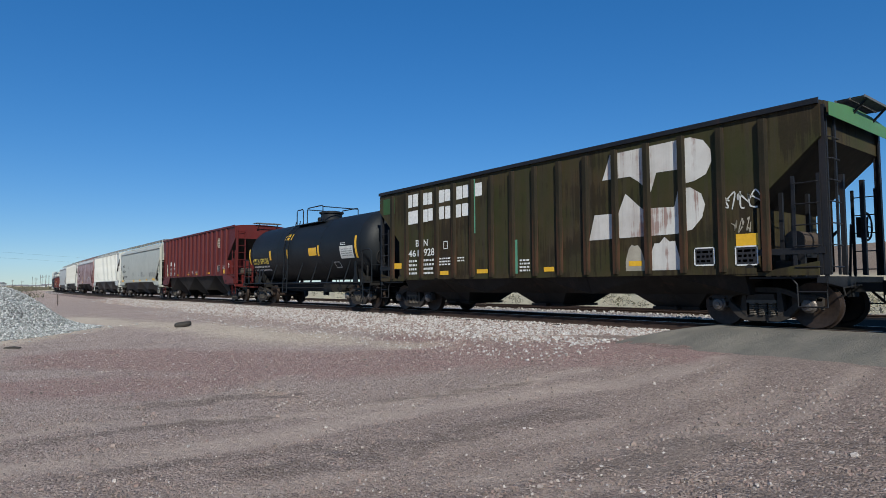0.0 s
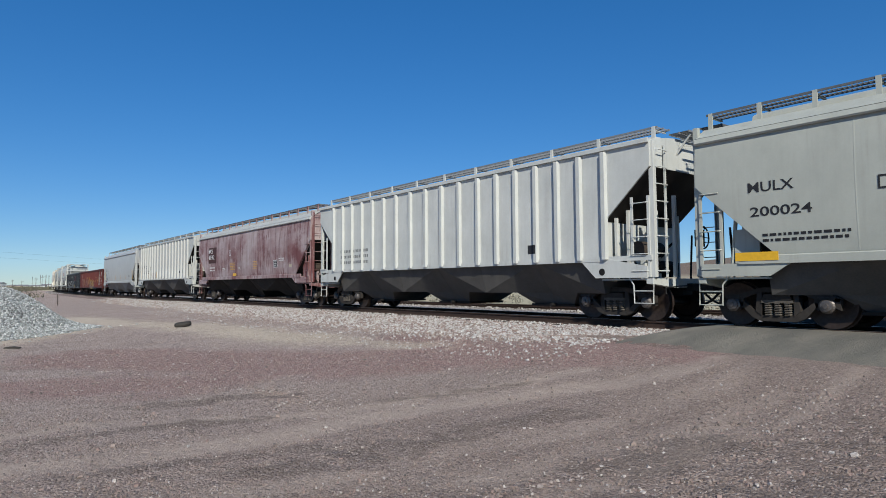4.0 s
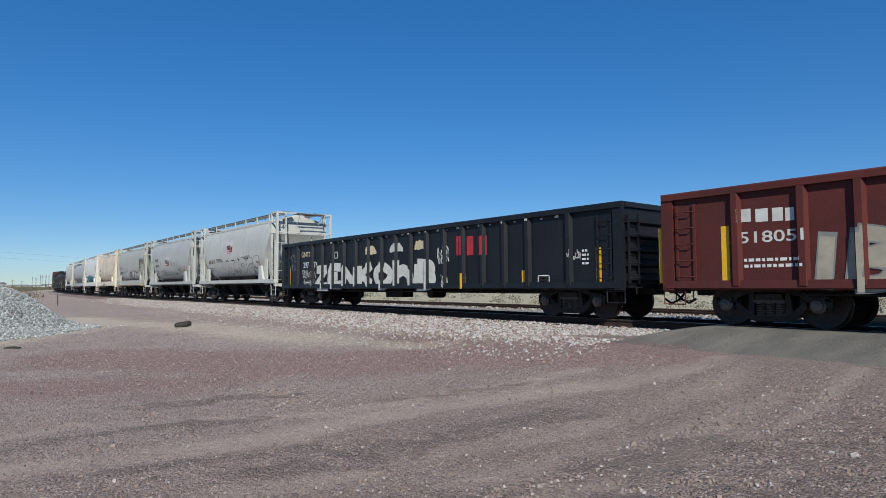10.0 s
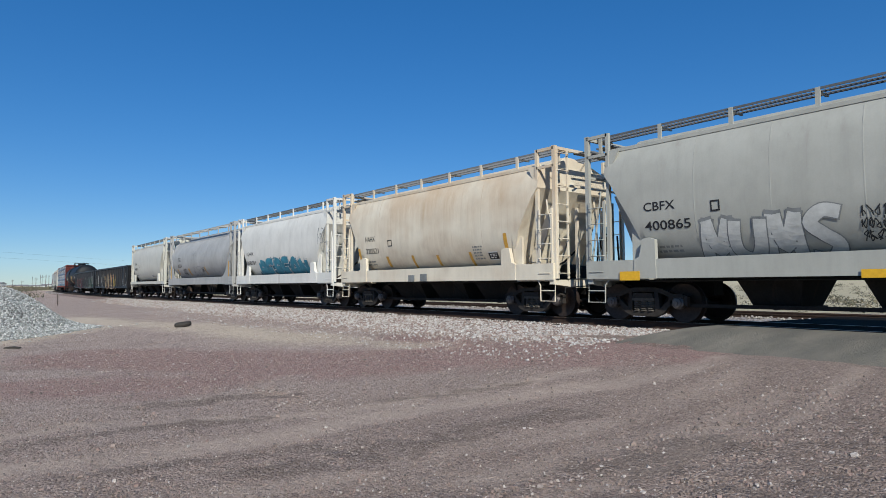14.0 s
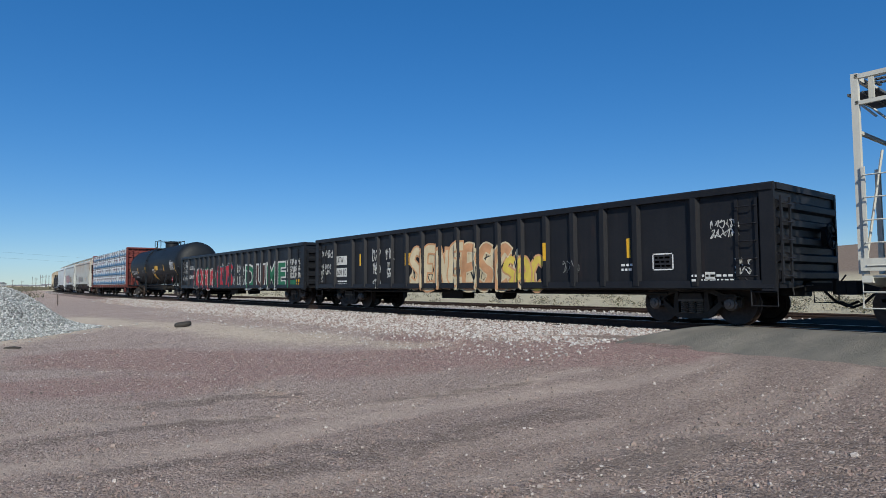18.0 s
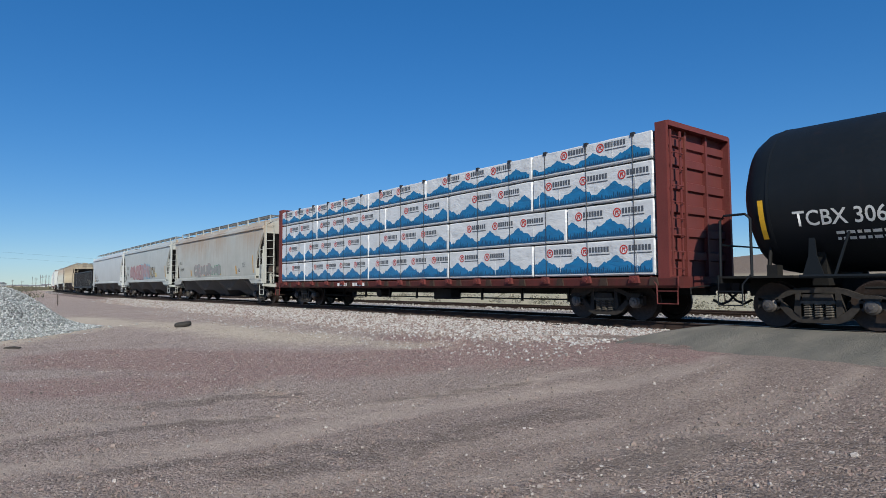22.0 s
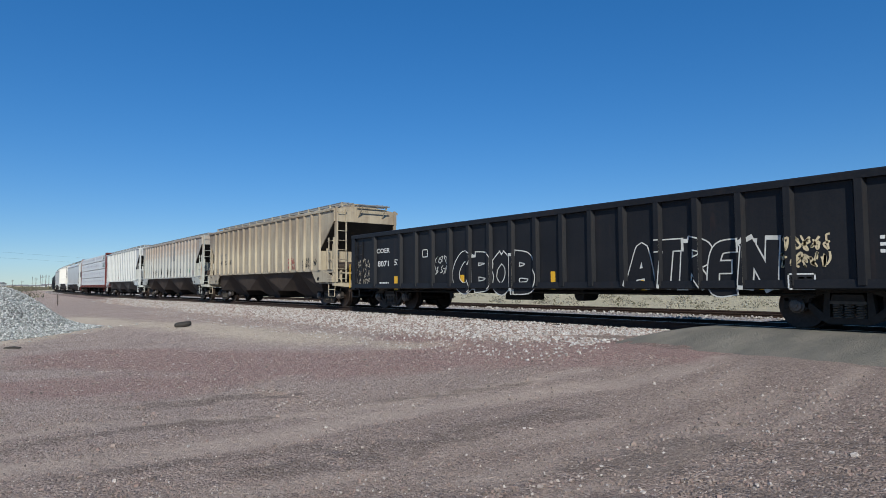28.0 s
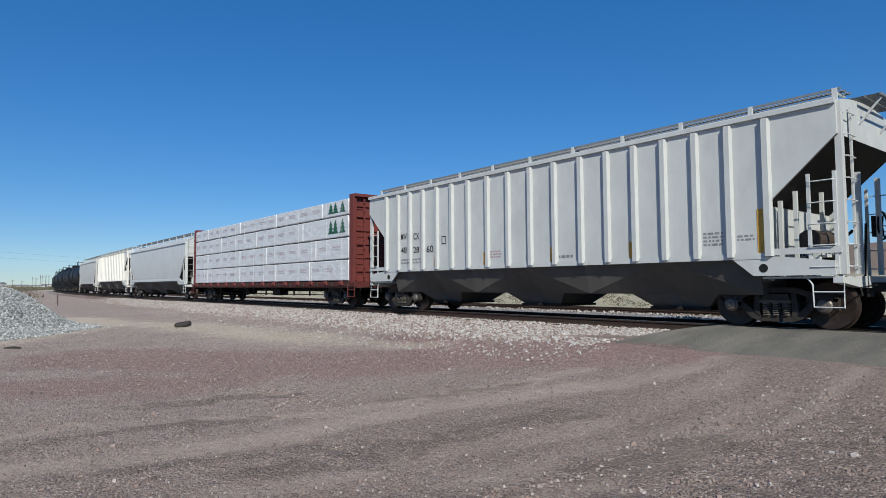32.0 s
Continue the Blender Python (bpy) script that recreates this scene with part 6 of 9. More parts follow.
# ---- paints of the train ----
def paints():
    w = weathered
    return {
        "olive": w("soot_stained_green", (0.034, 0.036, 0.013), (0.052, 0.036, 0.018), 0.5, 0.85, 0.03, 0.65, 1, (0.014, 0.010, 0.007), gloss=0.12, runs=0.6),
        "soot": w("sooty_post_paint", (0.014, 0.013, 0.008), (0.030, 0.022, 0.013), 0.5, 0.6, 0.03, 0.7, 32, (0.10, 0.035, 0.02), gloss=0.12, runs=0.3),
        "green": w("leaf_green_paint", (0.06, 0.20, 0.07), (0.05, 0.16, 0.06), 0.2, 0.3, 0.2, 0.5, 2),
        "moss": w("old_green_paint", (0.028, 0.085, 0.032), (0.035, 0.060, 0.022), 0.3, 0.4, 0.05, 0.6, 27, gloss=0.15),
        "black_tank": w("black_tank_paint", (0.006, 0.009, 0.012), (0.009, 0.012, 0.016), 0.03, 0.1, 0.012, 0.55, 3, gloss=0.24),
        "red": w("mineral_red", (0.100, 0.012, 0.012), (0.085, 0.012, 0.012), 0.15, 0.35, 0.03, 0.5, 4, (0.05, 0.02, 0.015), gloss=0.18),
        "grey": w("warm_grey", (0.412, 0.422, 0.375), (0.375, 0.385, 0.345), 0.06, 0.15, 0.1, 0.45, 5),
        "white": w("dull_white", (0.547, 0.555, 0.529), (0.493, 0.503, 0.477), 0.08, 0.18, 0.12, 0.5, 6),
        "faded": w("faded_red", (0.410, 0.335, 0.335), (0.215, 0.105, 0.105), 0.45, 0.7, 0.12, 0.6, 7, (0.115, 0.024, 0.026), runs=0.75),
        "white2": w("pale_grey_white", (0.470, 0.479, 0.454), (0.420, 0.420, 0.395), 0.12, 0.15, 0.12, 0.5, 8, (0.35, 0.20, 0.12)),
        "grey2": w("light_grey", (0.420, 0.428, 0.420), (0.395, 0.403, 0.395), 0.04, 0.10, 0.08, 0.45, 9),
        "gon_red": w("gondola_red", (0.095, 0.020, 0.018), (0.070, 0.018, 0.017), 0.35, 0.4, 0.05, 0.6, 10, (0.045, 0.02, 0.015), gloss=0.18, runs=0.4),
        "gon_black": w("gondola_black", (0.007, 0.009, 0.013), (0.011, 0.013, 0.017), 0.05, 0.2, 0.02, 0.45, 11, (0.04, 0.02, 0.015), gloss=0.28),
        "hop_grey": w("silver_grey", (0.504, 0.514, 0.484), (0.454, 0.463, 0.433), 0.08, 0.22, 0.12, 0.45, 12),
        "hop_grey2": w("dirty_silver_grey", (0.435, 0.444, 0.425), (0.386, 0.396, 0.377), 0.08, 0.25, 0.12, 0.45, 13),
        "cement": w("cement_grey", (0.406, 0.406, 0.367), (0.367, 0.367, 0.329), 0.05, 0.2, 0.12, 0.5, 14),
        "cream": w("rust_washed_cream", (0.72, 0.655, 0.530), (0.67, 0.605, 0.490), 0.08, 0.15, 0.08, 0.5, 15, (0.45, 0.28, 0.14), patch=0.30, crown=0.5),
        "chalk": w("chalk_white", (0.693, 0.683, 0.640), (0.630, 0.620, 0.578), 0.08, 0.15, 0.1, 0.5, 16),
        "ash": w("ash_grey", (0.34, 0.34, 0.33), (0.42, 0.42, 0.41), 0.06, 0.35, 0.12, 0.5, 17),
        "bone": w("bone_white", (0.554, 0.545, 0.484), (0.504, 0.494, 0.444), 0.05, 0.2, 0.12, 0.48, 18),
        "gon_coal": w("gondola_coal", (0.008, 0.009, 0.012), (0.012, 0.013, 0.016), 0.05, 0.2, 0.025, 0.48, 19, gloss=0.25),
        "oxide": w("oxide_red", (0.15, 0.032, 0.030), (0.12, 0.028, 0.026), 0.2, 0.3, 0.08, 0.55, 20, gloss=0.18),
        "rust_grey": w("rust_washed_grey", (0.455, 0.460, 0.425), (0.410, 0.415, 0.382), 0.08, 0.14, 0.10, 0.5, 21, (0.36, 0.255, 0.17), crown=0.75),
        "mist": w("mist_grey", (0.459, 0.477, 0.459), (0.415, 0.433, 0.415), 0.04, 0.12, 0.08, 0.45, 22),
        "pale": w("pale_grey", (0.536, 0.554, 0.554), (0.499, 0.517, 0.517), 0.03, 0.1, 0.08, 0.42, 23),
        "tan": w("sooty_tan", (0.430, 0.372, 0.275), (0.385, 0.330, 0.245), 0.12, 0.45, 0.12, 0.55, 24, (0.15, 0.105, 0.075), crown=0.6, runs=0.3),
        "patchy": w("rust_patched_white", (0.420, 0.435, 0.410), (0.370, 0.380, 0.355), 0.40, 0.35, 0.10, 0.6, 25, (0.25, 0.12, 0.055), crown=0.45, runs=0.28),
        "white3": w("clean_white", (0.521, 0.538, 0.529), (0.487, 0.504, 0.496), 0.03, 0.08, 0.06, 0.45, 26),
    }


P = paints()
T = {}


def build_train():
    T[0] = rib_hopper("dark green covered hopper leading the visible train", 4.9, 15.2, P["olive"], 16, walk=False, trim=P["gon_coal"], low=1.08, post_mat=P["soot"])
    T[1] = rib_hopper("soot-stained dark green covered hopper with big white emblem", -11.85, 14.9, P["olive"], 16, walk=False, eave=4.28, trim=P["gon_coal"], low=1.08, first=(-6.57, 0.867), post_mat=P["soot"])
    T[2] = tank_car("glossy black tank car with yellow stencils", -26.67, 13.2, P["black_tank"], 1.42, 4.0, trucks=1.62, inset=0.28, dome=0.67, rails=(0.0, 1.57))
    T[3] = rib_hopper("mineral red ribbed covered hopper with a round white emblem", -41.95, 15.2, P["red"], 16, walk=False, eave=4.32, low=1.52, first=(-6.56, 0.856))
    T[4] = smooth_hopper("warm grey smooth-sided covered hopper with yellow sill marks", -58.1, 14.9, P["grey"], bracket=15, under=UNDER_GREY)
    T[5] = rib_hopper("dull white ribbed covered hopper", -74.7, 16.1, P["white"], 18, grate=GRATE_PALE, under=UNDER_GREY, bracket=11)
    T[6] = smooth_hopper("streaky faded red covered hopper with pink bleached patches", -91.6, 15.8, P["faded"], grate=GRATE, cap=P["white2"], bracket=16)
    T[7] = rib_hopper("pale grey ribbed covered hopper with orange reflector strips", -108.63, 15.85, P["white2"], 18, grate=GRATE_PALE, under=UNDER_GREY, low=1.40, bracket=11)
    T[8] = smooth_hopper("light grey smooth covered hopper with orange reflector strips", -125.95, 16.1, P["grey2"], under=UNDER_PALE)
    T[9] = gondola("dark red gondola with yellow and blue spray paint", -144.67, 19.3, P["gon_red"], 17, shift=-0.2)
    T[10] = gondola("black gondola with white block spray paint", -165.03, 19.15, P["gon_black"], 17)
    T[11] = round_hopper("silver grey rounded hopper with a white and red placard", -181.47, 11.8, P["hop_grey"], grate=GRATE, ledge=(1.05, 1.24), gap=1.45)
    T[12] = round_hopper("dirty silver grey rounded hopper with a white and red placard", -194.61, 11.65, P["hop_grey2"], grate=GRATE, ledge=(1.05, 1.24), gap=1.45)
    T[13] = round_hopper("cement grey rounded hopper with big outlined spray paint", -208.2, 12.1, P["cement"], grate=GRATE)
    T[14] = round_hopper("cream rounded hopper washed with rust", -221.0, 11.3, P["cream"], grate=GRATE_PALE, band=False, gap=0.8)
    T[15] = round_hopper("chalk white rounded hopper with blue spray paint", -233.0, 11.05, P["chalk"], grate=GRATE)
    T[16] = round_hopper("ash grey barrel-shaped hopper with soot streaks", -245.8, 13.2, P["ash"], side=barrel_side, grate=P["ash"], band=False)
    T[17] = round_hopper("bone white short rounded hopper", -259.6, 11.7, P["bone"], grate=GRATE, ledge=(1.10, 1.32))
    T[18] = gondola("black gondola with orange and cream spray paint", -276.47, 19.1, P["gon_coal"], 17)
    T[19] = gondola("black gondola with big green, white and red letters", -296.78, 19.0, P["gon_black"], 17)
    T[20] = tank_car("long black tank car with yellow panels", -315.65, 17.0, P["black_tank"], 1.52, 4.15, rise=0.50, trucks=1.76, inset=0.32, rails=(-0.3, 0.8))
    T[21] = center_beam("oxide red centre-beam car loaded with blue and white wrapped lumber", -335.76, 21.5, P["oxide"], "blue", 3)
    T[22] = smooth_hopper("light grey covered hopper washed with rust under the roof", -356.0, 16.0, P["rust_grey"], cut=ARCH_CUT, under=UNDER_GREY, bracket=11)
    T[23] = smooth_hopper("mist grey smooth covered hopper with red and blue spray paint", -373.46, 16.0, P["mist"], cut=ARCH_CUT, under=UNDER_GREY, bracket=11)
    T[24] = smooth_hopper("long pale grey smooth covered hopper", -391.9, 18.4, P["pale"], cut=ARCH_CUT, under=UNDER_GREY, bracket=12)
    T[25] = gondola("black gondola with white outline spray paint and yellow strips", -411.66, 19.1, P["gon_coal"], 17, shift=0.26)
    T[26] = rib_hopper("sooty tan ribbed covered hopper", -430.69, 15.9, P["tan"], 18, grate=GRATE_PALE, under=UNDER_BROWN, low=1.52, eave=4.12, board=4.44, bracket=16, roof=4.38)
    T[27] = rib_hopper("rust-patched white ribbed covered hopper with black tags", -448.14, 15.9, P["patchy"], 18, grate=GRATE_PALE, under=UNDER_BROWN, low=1.48, eave=4.10, board=4.37, roof=4.38)
    T[28] = rib_hopper("clean white ribbed covered hopper with orange strips", -465.62, 15.9, P["white3"], 18, grate=GRATE_PALE, under=UNDER_GREY, low=1.37, board=4.55, bracket=11)
    T[29] = center_beam("oxide red centre-beam car loaded with white wrapped lumber", -485.4, 21.2, P["oxide"], "white", 8)
    T[30] = smooth_hopper("pale grey smooth covered hopper far down the train", -506.1, 17.4, P["pale"], under=UNDER_GREY)
    T[31] = rib_hopper("cream ribbed covered hopper far down the train", -525.0, 17.3, P["chalk"], 18, grate=GRATE_PALE, under=UNDER_GREY)
    T[32] = smooth_hopper("white smooth covered hopper far down the train", -542.7, 15.5, P["white"], under=UNDER_GREY)
    for k in range(6):
        T[33 + k] = tank_car("black tank car at the tail of the train", -559.6 - 15.3 * k, 13.6, P["black_tank"], 1.48, 4.1)


def motions():
    """The train rolls by, and its wheels turn."""
    times = [0.5 * k for k in range(65)]
    for car in CARS:
        s0, half = car["s"], car["half"]
        del car["s"], car["half"]
        rows = []
        for t in times:
            s = s0 + run_at(t)
            a, b = track_at(s + half - 1.5), track_at(s - half + 1.5)
            rows.append((t, pose((a[0] + b[0]) / 2, (a[1] + b[1]) / 2, 0, 0, 0, math.degrees(math.atan2(a[1] - b[1], a[0] - b[0])))))
        walk(car, rows)
    first = SPINNING[0]
    walk(first, [(k / FPS, Matrix.Rotation(run_at(k / FPS) / WHEEL, 4, "Y")) for k in range(32 * FPS + 1)])
    for w in SPINNING[1:]:
        w.rotation_mode = "QUATERNION"
        w.animation_data_create()
        w.animation_data.action = first.animation_data.action
        w.animation_data.action_slot = first.animation_data.action_slot




# ---- lettering, tapes and spray paint on the near sides ----
def side_of(i):
    if i in (9, 10, 18, 19, 25):
        return lambda z: 1.52
    if i in (2, 20):
        r, zc = (1.42, 2.58) if i == 2 else (1.52, 2.63)
        return lambda z: math.sqrt(max(0.05, r * r - (z - zc) ** 2))
    if i in (4, 6, 8, 22, 23, 24, 30, 32):
        return bowed_side
    if i in (11, 12, 13, 14, 15, 17):
        return round_side
    if i == 16:
        return barrel_side
    return flat_side


def on_side(i, verts, lift):
    s = side_of(i)
    return [(x, -(s(z) + lift), z) for x, z in verts]


def bar(i, x0, x1, z0, z1, mat, name="stencil", lift=0.006, label=""):
    n = 1 if i in (0, 1, 3, 5, 7, 9, 10, 18, 19, 25, 26, 27, 28) else 4
    v = [(x, z0 + (z1 - z0) * k / n) for k in range(n + 1) for x in (x0, x1)]
    me = bpy.data.meshes.new(name)
    me.from_pydata(on_side(i, v, lift), [], [(2 * k, 2 * k + 1, 2 * k + 3, 2 * k + 2) for k in range(n)])
    me.materials.append(mat)
    return part(name, me, T[i], label)


def tape(i, x0, x1, z0, z1, mat=None):
    return bar(i, x0, x1, z0, z1, mat or AMBER, "reflector", 0.008)


def sill_mark(i, x0, x1, z0, z1, mat):
    return part("reflector", Build().box(x0, x1, -1.637, -1.630, z0, z1).mesh("reflector", mat), T[i])


def lines(i, x0, x1, z0, z1, rows, mat, seed=0):
    """Rows of small lettering, too small to read."""
    rnd = random.Random(seed * 31 + i)
    b = Build()
    h = (z1 - z0) / rows
    for r in range(rows):
        x = x0
        while x < x1 - 0.03:
            w = rnd.uniform(0.04, 0.14)
            z = z1 - (r + 0.75) * h
            b.add(on_side(i, [(x, z), (min(x + w, x1), z), (min(x + w, x1), z + h * 0.5), (x, z + h * 0.5)], 0.006), [(0, 1, 2, 3)])
            x += w + 0.035
    return tagged(part("stencil", b.mesh("stencil", mat), T[i]), kind="stuff")


def letters(i, text, x0, x1, z0, z1, mat, name="stencil", lift=0.006, fat=0.012, slant=0.0):
    """Lettering fitted into a box on the side."""
    cu = bpy.data.curves.new("lettering", "FONT")
    cu.body, cu.offset, cu.resolution_u = text, fat, 3
    tmp = bpy.data.objects.new("lettering", cu)
    me = bpy.data.meshes.new_from_object(tmp)
    bpy.data.objects.remove(tmp)
    v = np.array([q.co[:2] for q in me.vertices])
    lo, hi = v.min(0), v.max(0)
    x = x0 + (v[:, 0] - lo[0]) / (hi[0] - lo[0]) * (x1 - x0)
    z = z0 + (v[:, 1] - lo[1]) / (hi[1] - lo[1]) * (z1 - z0)
    x = x + slant * (z - z0)
    for q, c in zip(me.vertices, on_side(i, list(zip(x.tolist(), z.tolist())), lift)):
        q.co = c
    me.materials.clear()
    me.materials.append(mat)
    return part(name, me, T[i])


def ribbon(b, i, pts, width, lift, rnd=None):
    """A painted stroke along points (x, z)."""
    n = len(pts)
    out = []
    for k, (x, z) in enumerate(pts):
        a, c = pts[max(0, k - 1)], pts[min(n - 1, k + 1)]
        dx, dz = c[0] - a[0], c[1] - a[1]
        d = math.hypot(dx, dz) or 1.0
        w = width * (0.75 + 0.5 * (rnd.random() if rnd else 0.5)) / 2
        out += [(x - dz / d * w, z + dx / d * w), (x + dz / d * w, z - dx / d * w)]
    b.add(on_side(i, out, lift), [(2 * k, 2 * k + 1, 2 * k + 3, 2 * k + 2) for k in range(n - 1)])


def curve_through(ctrl, steps=6):
    out = []
    for k in range(len(ctrl) - 1):
        p0, p1, p2, p3 = ctrl[max(0, k - 1)], ctrl[k], ctrl[k + 1], ctrl[min(len(ctrl) - 1, k + 2)]
        for s in range(steps):
            t = s / steps
            out.append(tuple(0.5 * (2 * b + (c - a) * t + (2 * a - 5 * b + 4 * c - d) * t * t + (3 * b - a - 3 * c + d) * t ** 3) for a, b, c, d in zip(p0, p1, p2, p3)))
    return out + [ctrl[-1]]


def scrawl(i, x0, x1, z0, z1, mat, seed, rows=1, width=0.028):
    """A hand-sprayed tag: quick looping strokes."""
    rnd = random.Random(seed)
    h = (z1 - z0) / rows
    for r in range(rows):
        base = z0 + (rows - 1 - r) * h
        n = max(3, int((x1 - x0) / (h * 0.48)))
        for k in range(n):
            cx, w = x0 + (x1 - x0) * (k + 0.5) / n, (x1 - x0) / n
            q = [(cx + w * rnd.uniform(-0.55, 0.55), base + h * z) for z in rnd.sample([0.08, 0.2, 0.35, 0.5, 0.65, 0.8, 0.92], rnd.choice([5, 6, 7]))]
            b = Build()
            ribbon(b, i, curve_through(q, 5), width, 0.009, rnd)
            part("spray_paint", b.mesh("spray_paint", mat), T[i], "sprayed scrawled stroke")


ROUND_STROKES = [
    [[(0.1, 0.0), (0.12, 0.5), (0.1, 1.0)], [(0.1, 1.0), (0.75, 0.9), (0.85, 0.62), (0.2, 0.5), (0.85, 0.3), (0.7, 0.05), (0.1, 0.0)]],
    [[(0.85, 0.9), (0.4, 1.0), (0.12, 0.7), (0.5, 0.5), (0.88, 0.3), (0.55, 0.0), (0.1, 0.12)]],
    [[(0.1, 0.0), (0.15, 0.55), (0.5, 1.0), (0.85, 0.55), (0.9, 0.0)], [(0.2, 0.38), (0.82, 0.4)]],
    [[(0.9, 0.85), (0.5, 1.0), (0.12, 0.6), (0.15, 0.2), (0.5, 0.0), (0.9, 0.15)]]]
STROKES = ROUND_STROKES + [
    [[(0.12, 0.0), (0.12, 1.0)], [(0.12, 1.0), (0.85, 0.05)], [(0.88, 0.0), (0.88, 1.0)]],
    [[(0.85, 1.0), (0.15, 0.95), (0.12, 0.5), (0.15, 0.05), (0.9, 0.0)], [(0.15, 0.5), (0.7, 0.52)]],
    [[(0.5, 1.0), (0.12, 0.7), (0.15, 0.2), (0.5, 0.0), (0.85, 0.25), (0.85, 0.75), (0.5, 1.0)]],
    [[(0.12, 0.0), (0.15, 1.0), (0.75, 0.9), (0.8, 0.6), (0.2, 0.5)], [(0.3, 0.5), (0.9, 0.0)]]]


GLYPHS = {
    "A": [[(0.05, 0.0), (0.25, 0.5), (0.5, 1.0), (0.75, 0.5), (0.95, 0.0)], [(0.25, 0.36), (0.78, 0.36)]],
    "B": [[(0.12, 0.0), (0.12, 1.0)], [(0.12, 1.0), (0.75, 0.9), (0.8, 0.62), (0.2, 0.52)], [(0.3, 0.52), (0.9, 0.4), (0.8, 0.06), (0.12, 0.0)]],
    "C": [[(0.9, 0.88), (0.5, 1.0), (0.12, 0.65), (0.15, 0.25), (0.5, 0.0), (0.92, 0.14)]],
    "D": [[(0.15, 0.0), (0.15, 1.0)], [(0.15, 1.0), (0.75, 0.85), (0.9, 0.5), (0.75, 0.12), (0.15, 0.0)]],
    "E": [[(0.88, 1.0), (0.2, 0.97), (0.12, 0.5), (0.18, 0.03), (0.92, 0.0)], [(0.15, 0.5), (0.72, 0.52)]],
    "G": [[(0.88, 0.86), (0.5, 1.0), (0.12, 0.65), (0.15, 0.22), (0.5, 0.0), (0.88, 0.12), (0.88, 0.45), (0.55, 0.45)]],
    "H": [[(0.15, 0.0), (0.15, 1.0)], [(0.15, 0.45), (0.5, 0.62), (0.85, 0.45), (0.88, 0.0)]],
    "I": [[(0.5, 0.0), (0.5, 1.0)]],
    "K": [[(0.15, 0.0), (0.15, 1.0)], [(0.9, 1.0), (0.3, 0.5)], [(0.3, 0.52), (0.95, 0.0)]],
    "L": [[(0.18, 1.0), (0.15, 0.2), (0.3, 0.03), (0.9, 0.02)]],
    "M": [[(0.05, 0.0), (0.18, 1.0)], [(0.18, 1.0), (0.5, 0.3), (0.82, 1.0)], [(0.82, 1.0), (0.95, 0.0)]],
    "N": [[(0.12, 0.0), (0.12, 1.0)], [(0.12, 1.0), (0.88, 0.0)], [(0.88, 0.0), (0.88, 1.0)]],
    "O": [[(0.5, 1.0), (0.12, 0.7), (0.12, 0.3), (0.5, 0.0), (0.88, 0.3), (0.88, 0.7), (0.5, 1.0)]],
    "P": [[(0.18, 0.0), (0.15, 1.0)], [(0.15, 1.0), (0.75, 0.95), (0.88, 0.68), (0.65, 0.45), (0.2, 0.45)]],
    "R": [[(0.15, 0.0), (0.15, 1.0)], [(0.15, 1.0), (0.78, 0.9), (0.78, 0.58), (0.2, 0.5)], [(0.35, 0.5), (0.92, 0.0)]],
    "S": [[(0.88, 0.9), (0.45, 1.0), (0.14, 0.75), (0.5, 0.5), (0.86, 0.27), (0.55, 0.0), (0.1, 0.1)]],
    "T": [[(0.05, 0.96), (0.95, 1.0)], [(0.5, 0.97), (0.5, 0.0)]],
    "U": [[(0.12, 1.0), (0.14, 0.3), (0.5, 0.0), (0.86, 0.3), (0.88, 1.0)]],
    "W": [[(0.05, 1.0), (0.25, 0.02)], [(0.25, 0.02), (0.5, 0.7), (0.75, 0.02)], [(0.75, 0.02), (0.95, 1.0)]],
    "Z": [[(0.08, 0.98), (0.9, 1.0)], [(0.9, 1.0), (0.1, 0.02)], [(0.1, 0.02), (0.95, 0.0)]]}


def swath(b, i, pts, width, lift):
    """A broad painted stroke that hugs the side."""
    n, cols = len(pts), 6
    out = []
    for k, (x, z) in enumerate(pts):
        a, c = pts[max(0, k - 1)], pts[min(n - 1, k + 1)]
        dx, dz = c[0] - a[0], c[1] - a[1]
        d = math.hypot(dx, dz) or 1.0
        for q in range(cols):
            w = width * (q / (cols - 1) - 0.5)
            out.append((x - dz / d * w, z + dx / d * w))
    flat = on_side(i, out, lift)
    b.add([(x, y - 0.00007 * (m // cols), z) for m, (x, y, z) in enumerate(flat)], [(cols * k + q, cols * k + q + 1, cols * (k + 1) + q + 1, cols * (k + 1) + q) for k in range(n - 1) for q in range(cols - 1)])


